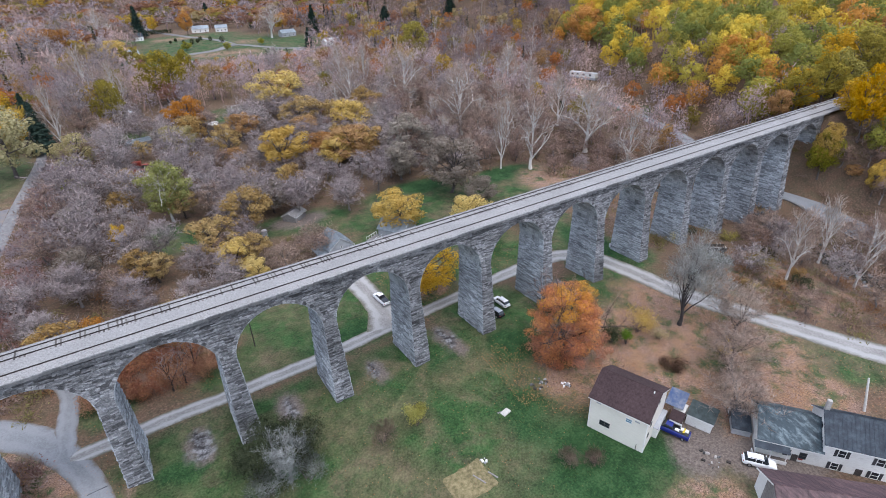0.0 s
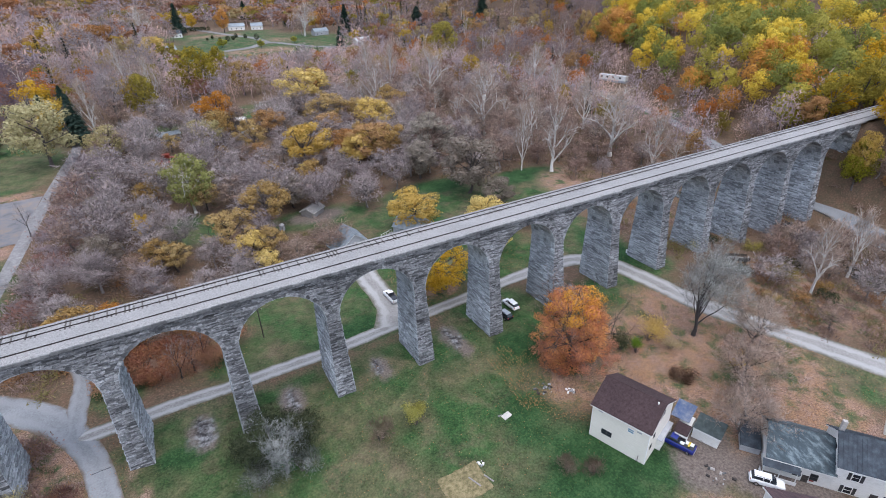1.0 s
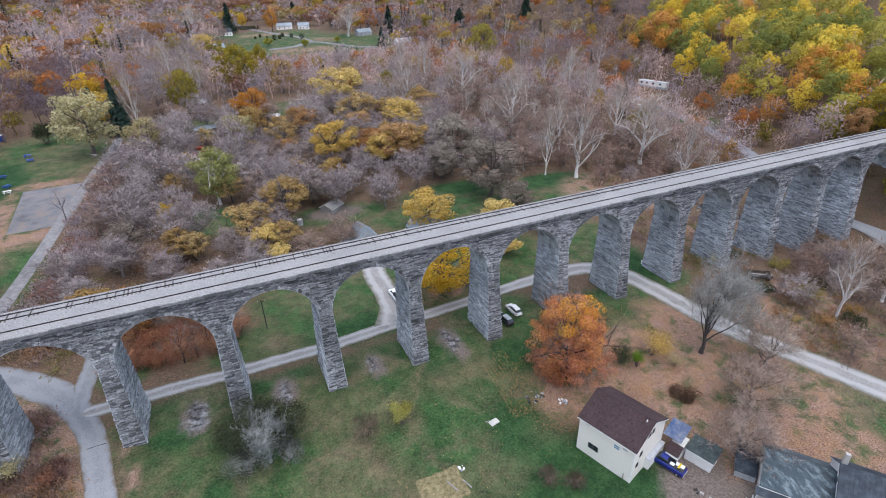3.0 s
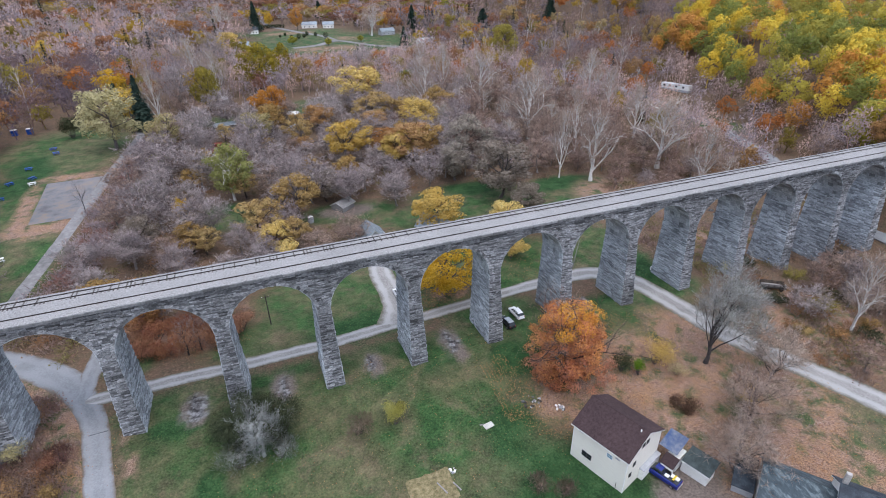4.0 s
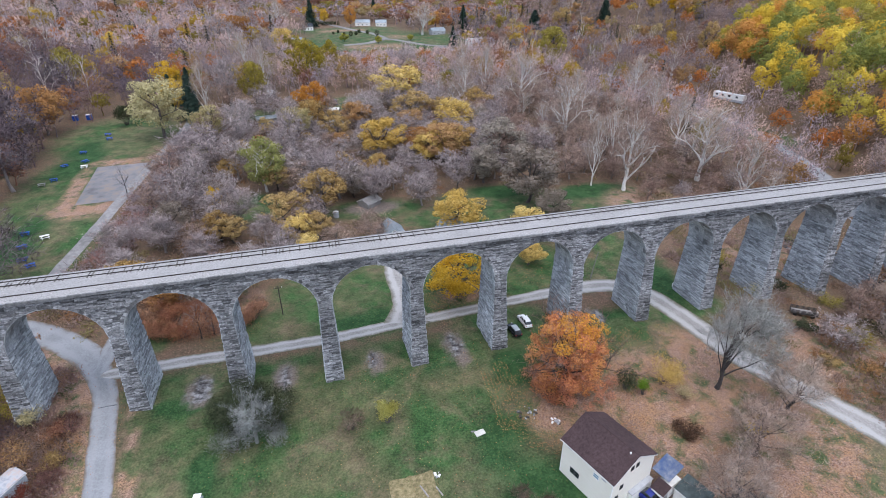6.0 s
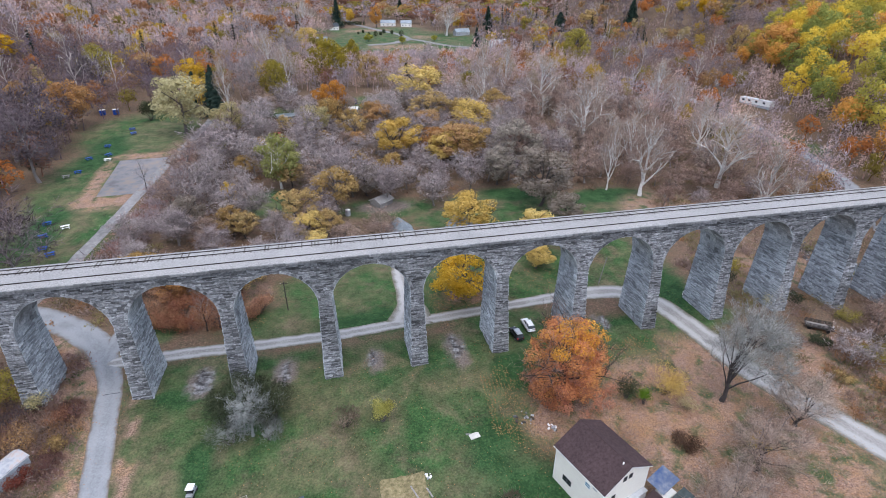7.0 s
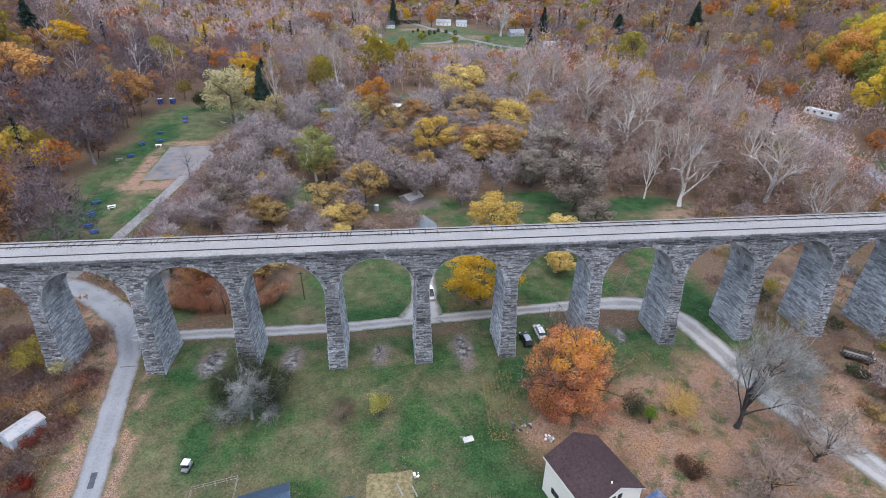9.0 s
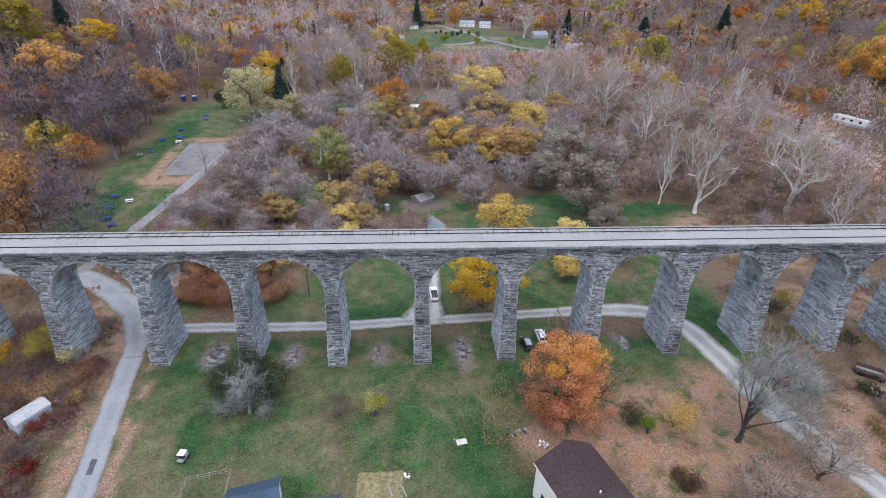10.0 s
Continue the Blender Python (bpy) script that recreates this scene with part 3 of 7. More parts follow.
viaduct = thing("viaduct", Matrix(), "long grey bluestone railway viaduct with tall round arches", "viaduct")
PIECES = []


def build_pier(k):
    x0 = k * SPAN
    low = min(height(x0 + dx, y) for dx in (-2, 2) for y in (0, 5, 10)) - 0.6
    end = k in (FIRST, LAST)
    low = -1.5 if end else low
    top = SPRING
    verts, faces, side_v, side_f = [], [], [], []
    prof = []
    for z in (low, top):
        h, a, b = pier_half(max(z, -3)) - 0.03, pier_front(z) + 0.03, pier_back(z) - 0.03
        prof.append([(x0 - h, a, z), (x0 + h, a, z), (x0 + h, b, z), (x0 - h, b, z)])
    core = part_of("pier", mesh_of("pier", prof[0] + prof[1], [(0, 1, 5, 4), (1, 2, 6, 5), (2, 3, 7, 6), (3, 0, 4, 7), (4, 5, 6, 7)], MORTAR), viaduct, "abutment of coursed grey bluestone" if end else "tapered pier of coursed grey bluestone")
    z = low
    while z < top - 0.05:
        z1 = min(top, z + (rng.uniform(0.15, 0.33) if abs(k - 0.5) < 5 else rng.uniform(0.26, 0.5)))
        for side in range(4):
            def at(s, zz):
                h, a, b = pier_half(zz), pier_front(zz), pier_back(zz)
                if side == 0:
                    return Vector((x0 - h + 2 * h * s, a, zz))
                if side == 1:
                    return Vector((x0 + h, a + (b - a) * s, zz))
                if side == 2:
                    return Vector((x0 + h - 2 * h * s, b, zz))
                return Vector((x0 - h, b - (b - a) * s, zz))
            out = (Vector((0, -1, 0)), Vector((1, 0, 0)), Vector((0, 1, 0)), Vector((-1, 0, 0)))[side]
            length = 2 * pier_half(z) if side % 2 == 0 else pier_back(z) - pier_front(z)
            cs = cuts(length)
            for a, b in zip(cs, cs[1:]):
                c = [at(a / length, z), at(b / length, z), at(b / length, z1), at(a / length, z1)]
                d = rng.uniform(0.0, 0.19)
                if k == 0 and side == 0 or (k in (-1, 1) and side == 0 and z > 5):
                    if len(PIECES) < 290:
                        PIECES.append((core, c, out, d))
                        continue
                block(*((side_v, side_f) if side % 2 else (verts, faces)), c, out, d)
        z = z1
    st = part_of("stonework", mesh_of("stonework", verts, faces, STONE), core)
    tagged(st, kind="stuff")
    tagged(part_of("side_stonework", mesh_of("side_stonework", side_v, side_f, LIT_STONE), core, "paler courses on the pier's flanks, lightened against their shade"), kind="stuff")


def build_bay(k):
    """The arch and its walls between pier k and pier k + 1."""
    xa, xm = k * SPAN, (k + 0.5) * SPAN
    n = 28
    arc = [(xm - RADIUS * math.cos(math.pi * i / n), SPRING + RADIUS * math.sin(math.pi * i / n)) for i in range(n + 1)]
    line = [(xa, SPRING)] + arc + [(xa + SPAN, SPRING)]
    tops = [(x, TOP) for x, _ in line]
    verts, faces = [], []
    a, b = FRONT + 0.03, BACK - 0.03
    for x, z in line:
        verts += [(x, a, z), (x, b, z)]
    m = len(line)
    for x, z in tops:
        verts += [(x, a, z), (x, b, z)]
    for i in range(m - 1):
        p, q = 2 * i, 2 * i + 2
        r, s = 2 * (m + i), 2 * (m + i) + 2
        faces += [(p, q, s, r), (q + 1, p + 1, r + 1, s + 1), (p, p + 1, q + 1, q), (r, s, s + 1, r + 1)]
    core = part_of("arch", mesh_of("arch", verts, faces, MORTAR), viaduct, "round arch with stone walls above it")
    verts, faces, dark_v, dark_f, vault_v, vault_f = [], [], [], [], [], []
    # the vault's stones
    rows = 24
    for i in range(rows):
        t0, t1 = math.pi * i / rows, math.pi * (i + 1) / rows
        cs = cuts(BACK - FRONT, 0.8, 1.8)
        tm = (t0 + t1) / 2
        out = Vector((math.cos(tm), 0, -math.sin(tm)))
        for y0, y1 in zip(cs, cs[1:]):
            def at(t, y):
                return Vector((xm - RADIUS * math.cos(t), FRONT + y, SPRING + RADIUS * math.sin(t)))
            block(vault_v, vault_f, [at(t0, y0), at(t1, y0), at(t1, y1), at(t0, y1)], out, rng.uniform(0.08, 0.12))
    # the rings of wedge stones
    ring = 0.62
    for y, out in ((FRONT, Vector((0, -1, 0))), (BACK, Vector((0, 1, 0)))):
        cnt = 34
        for i in range(cnt):
            t0, t1 = math.pi * i / cnt, math.pi * (i + 1) / cnt
            r1 = RADIUS + ring + rng.uniform(-0.08, 0.1)
            q = [Vector((xm - r * math.cos(t), y, SPRING + r * math.sin(t))) for t, r in ((t0, RADIUS), (t0, r1), (t1, r1), (t1, RADIUS))]
            block(verts, faces, q if y == BACK else q[::-1], out, rng.uniform(0.04, 0.11))
    # the coursed walls over the next pier, from this arch to the next
    for z, z1 in zip(COURSES, COURSES[1:]):
        reach = RADIUS + ring - 0.1
        dx = math.sqrt(max(0.0, reach**2 - ((z + z1) / 2 - SPRING) ** 2))
        if dx < 0.3:
            break
        spans = [(xm + dx, xa + SPAN if k == LAST - 1 else xm + SPAN - dx)] + ([(xa, xm - dx)] if k == FIRST else [])
        for y, out in ((FRONT, Vector((0, -1, 0))), (BACK, Vector((0, 1, 0)))):
            for s0, s1 in spans:
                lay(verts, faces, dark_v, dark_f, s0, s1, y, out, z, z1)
    tagged(part_of("stonework", mesh_of("stonework", verts, faces, STONE), core), kind="stuff")
    tagged(part_of("vault_stonework", mesh_of("vault_stonework", vault_v, vault_f, LIT_STONE), core, "paler stones of the vault, lightened against its shade"), kind="stuff")
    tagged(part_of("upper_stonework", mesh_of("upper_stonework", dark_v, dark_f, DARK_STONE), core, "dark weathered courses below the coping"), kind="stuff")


for k in range(FIRST, LAST + 1):
    build_pier(k)
for k in range(FIRST, LAST):
    build_bay(k)


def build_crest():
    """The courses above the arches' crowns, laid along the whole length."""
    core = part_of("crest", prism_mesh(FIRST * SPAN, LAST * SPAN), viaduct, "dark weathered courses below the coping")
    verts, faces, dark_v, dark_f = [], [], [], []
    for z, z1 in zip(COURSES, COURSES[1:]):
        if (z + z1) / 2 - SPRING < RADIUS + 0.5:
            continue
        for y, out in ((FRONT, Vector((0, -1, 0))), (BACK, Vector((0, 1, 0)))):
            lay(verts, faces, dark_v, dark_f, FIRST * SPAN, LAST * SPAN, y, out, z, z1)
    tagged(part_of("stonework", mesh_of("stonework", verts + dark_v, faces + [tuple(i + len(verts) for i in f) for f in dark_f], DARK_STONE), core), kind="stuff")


def prism_mesh(x0, x1):
    z0, z1 = TOP - 0.6, TOP - 0.01
    a, b = FRONT + 0.05, BACK - 0.05
    vs = [(x, y, z) for x in (x0, x1) for y, z in ((a, z0), (b, z0), (b, z1), (a, z1))]
    return mesh_of("crest", vs, [(0, 1, 2, 3), (7, 6, 5, 4)] + [(i, i + 4, (i + 1) % 4 + 4, (i + 1) % 4) for i in range(4)], MORTAR)


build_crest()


def build_deck():
    x0, x1 = FIRST * SPAN - 2, LAST * SPAN + 5
    # coping along both edges
    shapes = []
    for s in range(4):
        r = random.Random(40 + s)
        bm = box_bm((0, 0, 0), (2.0, 0.75, 0.5))
        for v in bm.verts:
            v.co += Vector((r.uniform(-0.03, 0.03), r.uniform(-0.04, 0.04), r.uniform(-0.03, 0.03)))
        bmesh.ops.bevel(bm, geom=list(bm.edges), offset=0.04, segments=1, affect="EDGES")
        me = bpy.data.meshes.new("coping_stone")
        bm.to_mesh(me)
        bm.free()
        me.materials.append(COPING)
        shapes.append(me)
    n = int((x1 - x0) / 2.14)
    for i in range(n):
        for y in (FRONT - 0.24, BACK - 0.5):
            ob = part_of("coping_stone", shapes[(i * 7 + int(y)) % 4], viaduct)
            ob.matrix_basis = pose(x0 + i * 2.14, y, TOP + rng.uniform(-0.02, 0.02)) @ Matrix.Diagonal((1.06, 1, 1, 1))
    # ballast bed
    m = int((x1 + 60 - x0) / 0.8)
    ys = [FRONT - 0.2, FRONT + 0.15, FRONT + 0.6, 2.9, 3.6, 4.6, 5.6, 6.4, 6.9, 7.6, 8.4, 9.0, BACK - 0.25, BACK + 0.1]
    zs = [0.42, 0.62, 0.72, 0.78, 0.8, 0.78, 0.78, 0.8, 0.82, 0.82, 0.82, 0.8, 0.7, 0.45]
    verts, faces = [], []
    for i in range(m + 1):
        x = x0 + 0.8 * i
        for y, z in zip(ys, zs):
            verts.append((x, y + 0.05 * noise.noise((x, y, 1)), TOP + z + 0.045 * noise.noise((x * 1.7, y * 1.7, 7.0))))
    c = len(ys)
    faces = [(i * c + k, (i + 1) * c + k, (i + 1) * c + k + 1, i * c + k + 1) for i in range(m) for k in range(c - 1)]
    part_of("ballast_bed", mesh_of("ballast_bed", verts, [f[::-1] for f in faces], BALLAST, True), viaduct, "pale grey crushed-stone ballast")
    # rails
    for name, y, z in (("rail", 6.85, 0.93), ("rail", 8.38, 0.93), ("disused_rail", 3.1, 0.9)):
        prof = [(y - 0.07, z - 0.13), (y + 0.07, z - 0.13), (y + 0.07, z - 0.1), (y + 0.02, z - 0.08), (y + 0.02, z - 0.03), (y + 0.06, z - 0.025), (y + 0.06, z + 0.03), (y - 0.06, z + 0.03), (y - 0.06, z - 0.025), (y - 0.02, z - 0.03), (y - 0.02, z - 0.08), (y - 0.07, z - 0.1)]
        bm = prism_bm([(u, TOP + w) for u, w in prof], x0, x1 + 60)
        part(name, bm, RAIL, viaduct, "dark rusty steel rail")
    # ties
    tie = box_bm((-0.12, -1.3, -0.1), (0.12, 1.3, 0.1))
    tie_me = bpy.data.meshes.new("tie")
    tie.to_mesh(tie_me)
    tie.free()
    tie_me.materials.append(TIE)
    rest = bmesh.new()
    x = x0
    made = 0
    while x < x1 + 58:
        p = pose(x, 7.62 + rng.uniform(-0.06, 0.06), TOP + 0.722 + rng.uniform(-0.05, 0.02), rng.uniform(-0.6, 0.6), 0, rng.uniform(-1.5, 1.5))
        if -88 < x < 88 and made < 290:
            ob = part_of("tie", tie_me, viaduct)
            ob.matrix_basis = p
            made += 1
        else:
            b = box_bm((-0.12, -1.3, -0.1), (0.12, 1.3, 0.1))
            b.transform(p)
            t = bpy.data.meshes.new("t")
            b.to_mesh(t)
            b.free()
            rest.from_mesh(t)
            bpy.data.meshes.remove(t)
        x += 0.61
    tagged(part("far_track_timber", rest, TIE, viaduct), kind="stuff")


build_deck()

# ---- trees ----


def tube(verts, faces, p, q, r0, r1, sides):
    d = (q - p).normalized()
    u = d.orthogonal().normalized()
    w = d.cross(u)
    n = len(verts)
    for c, r in ((p, r0), (q, r1)):
        for k in range(sides):
            a = math.tau * k / sides
            verts.append(c + r * (math.cos(a) * u + math.sin(a) * w))
    faces += [(n + k, n + (k + 1) % sides, n + sides + (k + 1) % sides, n + sides + k) for k in range(sides)]


def limbs(r, tall, mains, base, levels=3, steep=0):
    """Trunk and limbs of a tree 12 m high and about 10 m wide: rows of (from, to, radius, radius, level)."""
    rows = []

    def unit(azimuth, rise):
        return Vector((math.cos(azimuth) * math.cos(rise), math.sin(azimuth) * math.cos(rise), math.sin(rise)))

    def grow(p, d, length, radius, level):
        n = 3 if level < 2 else 2
        q = p
        for i in range(n):
            e = (d + Vector((r.gauss(0, 0.16), r.gauss(0, 0.16), r.gauss(0.06, 0.1)))).normalized()
            t = q + e * length / n
            rows.append((q, t, radius * (1 - 0.55 * i / n), radius * (1 - 0.55 * (i + 1) / n), level))
            if level < levels and (i > 0 or level > 1):
                for _ in range(2):
                    a, f = r.uniform(0, math.tau), r.uniform(0.5, 1.0)
                    side = d.orthogonal().normalized()
                    side = Matrix.Rotation(a, 3, d) @ side
                    way = (d * 0.75 + side * r.uniform(0.5, 0.9) + Vector((0, 0, 0.15))).normalized()
                    grow(t, way, length * r.uniform(0.38, 0.6), radius * 0.45, level + 1)
            q, d = t, e
        return q

    top = 12 * (0.8 if tall else 0.5)
    p, lean = Vector((0, 0, -0.35)), Vector((r.gauss(0, 0.05), r.gauss(0, 0.05), 1))
    n = 6
    for i in range(n):
        q = p + lean.normalized() * (top + 0.35) / n + Vector((r.gauss(0, 0.12), r.gauss(0, 0.12), 0))
        r0, r1 = 0.26 * (1 - 0.75 * i / n), 0.26 * (1 - 0.75 * (i + 1) / n)
        rows.append((p, q, r0 * (1.35 if i == 0 else 1), r1, 0))
        p = q
    for i in range(mains):
        f = (i + 0.5) / mains
        z = 12 * (base + (0.8 if tall else 0.5) * f - base * f)
        az = 2.4 * i + r.uniform(-0.4, 0.4)
        rise = radians(min(78, r.uniform(22, 42) + 34 * f + steep))
        reach = (5.2 * (1 - 0.45 * f) if tall else 5.6 * (1 - 0.15 * f)) * r.uniform(0.85, 1.1)
        k = min(len(rows) - 1, max(0, int(z / (top / n))))
        start = rows[min(k, n - 1)]
        t = (z - start[0].z) / max(0.1, start[1].z - start[0].z)
        grow(start[0].lerp(start[1], min(1, max(0, t))), unit(az, rise), reach, 0.13 * (1 - 0.4 * f), 1)
    grow(p, Vector((0, 0, 1)), 12 - top - 0.8, 0.09, 1)
    return rows


def wood_mesh(rows, mat, least=0.0, sides=(6, 4, 3, 3)):
    verts, faces = [], []
    for p, q, a, b, level in rows:
        if a >= least:
            tube(verts, faces, p, q, a, b, sides[min(level, 3)])
    return mesh_of("trunk", verts, faces, mat, True)


def spray(r, verts, faces, p, d, length, width, normals=None, out=None):
    """One thin twig: a narrow triangle, facing out of its clump."""
    side = d.cross(Vector((r.gauss(0, 1), r.gauss(0, 1), r.gauss(0, 1)))).normalized() * width / 2
    n = len(verts)
    verts += [p - side, p + side, p + d * length]
    if normals is None:
        faces.append((n, n + 1, n + 2))
        return
    faces.append((n, n + 1, n + 2) if side.cross(d).dot(out) > 0 else (n + 1, n, n + 2))
    normals += [tuple(out)] * 3


def facing(p, c, mid, wide, high, own):
    """The way a leaf at p shades: out of its clump, out of its crown, and a little its own way."""
    a = (p - c).normalized()
    b = Vector((p.x / wide, p.y / wide, (p.z - mid) / high + 0.25)).normalized()
    return (0.62 * a + 0.55 * b + 0.4 * own).normalized()


def clumps(r, n, wide, high, mid, lump, rows=()):
    """Uneven clumps that fill a rounded crown, denser towards its outside: rows of (centre, radius)."""
    out = []
    squash = [r.uniform(0.78, 1.12) for _ in range(8)]
    for _ in range(n * 12):
        v = Vector((r.gauss(0, 1), r.gauss(0, 1), r.gauss(0.15, 1))).normalized()
        k = squash[int((math.atan2(v.y, v.x) + math.pi) / math.tau * 7.99)]
        f = r.uniform(0.35, 1.0) ** 0.55
        c = Vector((v.x * wide * f * k, v.y * wide * f * k, mid + v.z * high * f * (0.75 if v.z < 0 else 1)))
        s = lump * r.uniform(0.65, 1.25)
        if all((c - o).length > 0.62 * max(s, q) for o, q in out):
            out.append((c, s))
        if len(out) >= n:
            break
    return out


def twig_mesh(r, rows, count, width, mat, dome=0.6, long=1.0, n=40, wide=4.3, high=3.6, mid=7.4, lump=1.35):
    """Twigs: along the outer limbs, and in fine sprays that round the crown off."""
    outer = [x for x in rows if x[4] >= 2] or rows
    puffs = clumps(r, n, wide, high, mid, lump)
    verts, faces, normals = [], [], []
    for _ in range(count):
        if r.random() < dome:
            c, q = puffs[r.randrange(len(puffs))]
            v = Vector((r.gauss(0, 1), r.gauss(0, 1), r.gauss(0.35, 1))).normalized()
            s = c + v * q * r.uniform(0.3, 1.0)
            d = (v + Vector((r.gauss(0, 0.45), r.gauss(0, 0.45), r.gauss(0.3, 0.4)))).normalized()
            spray(r, verts, faces, s, d, long * r.uniform(0.4, 0.95), width * r.uniform(0.7, 1.4), normals, facing(s, c, mid, wide, high, d))
        else:
            p, q, _a, _b, _l = outer[r.randrange(len(outer))]
            s = p.lerp(q, r.random())
            d = ((q - p).normalized() * 0.7 + Vector((r.gauss(0, 0.5), r.gauss(0, 0.5), r.gauss(0.2, 0.45)))).normalized()
            spray(r, verts, faces, s, d, long * r.uniform(0.6, 1.5), width * r.uniform(0.5, 1.0), normals, facing(s, Vector((0, 0, mid - 2)), mid, wide, high, d))
    return mesh_of("crown", verts, faces, mat, normals=normals)


def leaf_at(r, verts, faces, c, n, size, normals=None, out=None):
    t = n.orthogonal().normalized()
    t = Matrix.Rotation(r.uniform(0, math.tau), 3, n) @ t
    b = n.cross(t)
    k = len(verts)
    s = size * r.uniform(0.7, 1.3)
    verts += [c - 0.5 * s * b, c + 0.5 * s * b, c + 0.95 * s * t]
    if normals is None or n.dot(out) > 0:
        faces.append((k + 1, k, k + 2))
    else:
        faces.append((k, k + 1, k + 2))
    if normals is not None:
        normals += [tuple(out)] * 3


def crown_mesh(r, rows, count, size, mat, lumps=38, wide=4.3, high=3.9, mid=7.6, fill=0.7, lump=1.45, flat=0.8):
    """Leaves in uneven clumps that make a rounded crown, with gaps between the clumps."""
    centres = clumps(r, lumps, wide, high, mid, lump)
    verts, faces, normals = [], [], []
    total = sum(s * s for _, s in centres)
    for c, s in centres:
        for _ in range(int(count * s * s / total)):
            n = Vector((r.gauss(0, 1), r.gauss(0, 1), r.gauss(0.25, 1))).normalized()
            rad = s * (1 - (1 - fill) * r.random() ** 0.5) * r.uniform(0.8, 1.1)
            p = c + Vector((n.x * rad, n.y * rad, n.z * rad * flat))
            own = (n + Vector((r.gauss(0, 0.5), r.gauss(0, 0.5), r.gauss(0.3, 0.5)))).normalized()
            leaf_at(r, verts, faces, p, own, size, normals, facing(p, c, mid, wide, high, own))
    return mesh_of("crown", verts, faces, mat, normals=normals)


def conifer_meshes(r, mat, tiers=24, per=34):
    verts, faces = [], []
    tube(verts, faces, Vector((0, 0, -0.3)), Vector((0, 0, 11.6)), 0.2, 0.03, 6)
    trunk = mesh_of("trunk", verts, faces, BARK)
    verts, faces = [], []
    for i in range(tiers):
        f = i / tiers
        z = 1.2 + 10.6 * f
        reach = 2.4 * (1 - f) ** 0.85 + 0.15
        for k in range(per):
            a = r.uniform(0, math.tau)
            m = reach * r.uniform(0.7, 1.12)
            d = Vector((math.cos(a), math.sin(a), r.uniform(-0.45, -0.1)))
            for s in (0.35, 0.65, 0.95):
                c = Vector((0, 0, z + r.uniform(-0.3, 0.3))) + d * m * s
                leaf_at(r, verts, faces, c, (Vector((0, 0, 1)) + 0.5 * d + Vector((r.gauss(0, 0.3), r.gauss(0, 0.3), 0))).normalized(), 0.34 + 0.35 * (1 - f))
    return trunk, mesh_of("crown", verts, faces, mat)


TREE_WORDS = {
    "orange": ("broadleaf tree in full orange autumn leaf", "maple_tree"), "rust": ("broadleaf tree with rust-brown autumn leaves", "oak_tree"),
    "gold": ("broadleaf tree with golden autumn leaves", "maple_tree"), "yellow": ("broadleaf tree with bright yellow autumn leaves", "maple_tree"),
    "pale": ("tree with thin pale yellow-green leaves", "ash_tree"), "olive": ("dense tree with olive and yellow leaves", "oak_tree"),
    "green": ("slender tree with green-yellow leaves", "poplar_tree"), "lime": ("tree with lime-yellow leaves", "poplar_tree"),
    "tan": ("tree with sparse tan autumn leaves", "ash_tree"), "willow": ("shaggy grey-tan willow with fading leaves", "willow_tree"),
    "conifer": ("dark green conifer with a pointed crown", "conifer_tree"), "bare": ("leafless tree with fine grey-purple twigs", "bare_tree"),
    "dim": ("tall leafless tree with dusky purple-grey twigs", "bare_tree"),
    "russet": ("leafless tree with fine russet twigs", "bare_tree"), "sycamore": ("leafless sycamore with chalk-white trunk and limbs", "sycamore_tree"),
}
PROTO = {}


def proto(kind, v):
    """The meshes of one of a few shapes of a kind of tree."""
    key = (kind, v)
    if key in PROTO:
        return PROTO[key]
    r = random.Random(hash_of(kind) + 31 * v)
    if kind == "conifer":
        PROTO[key] = conifer_meshes(r, LEAF["conifer"])
    elif kind in ("bare", "russet", "dim"):
        rows = limbs(r, v % 2 == 1, 7, 0.2)
        fine = v >= 10
        PROTO[key] = (wood_mesh(rows, GREY_LIMB, 0.045, (5, 3, 3, 3)), twig_mesh(r, rows, 5200 if kind == "dim" and fine else 3200 if fine else 2000, 0.075 if kind == "dim" and fine else 0.12 if fine else 0.19, {"bare": TWIG, "dim": DIM_TWIG, "russet": RED_TWIG}[kind], 0.8, n=42, high=4.6, mid=6.8))
    elif kind == "sycamore":
        rows = limbs(r, True, 10, 0.1, 3, 16)
        PROTO[key] = (wood_mesh([(p, q, (1.35, 1.6, 1.95, 1.7)[l] * a, (1.35, 1.6, 1.95, 1.7)[l] * b, l) for p, q, a, b, l in rows], PALE_BARK, 0.018, (6, 4, 3, 3)), twig_mesh(r, rows, 2300, 0.1, PALE_TWIG, 0.62, wide=4.5, high=5.0, mid=6.9))
    else:
        rows = limbs(r, kind in ("green", "pale", "lime"), 8, 0.3)
        sparse = kind == "tan"
        PROTO[key] = (wood_mesh(rows, PALE_BARK if kind in ("green",) else BARK, 0.04),
                      crown_mesh(r, rows, 4200 if sparse else 7500 if kind == "willow" else 5200, 0.32 if sparse else 0.3 if kind == "willow" else 0.33, LEAF[kind], lumps=46, fill=0.45 if sparse else 0.7, lump=1.3 if sparse else 1.4, mid=6.4, high=5.2))
    return PROTO[key]


def hash_of(word):
    return sum((i + 1) * ord(c) for i, c in enumerate(word))


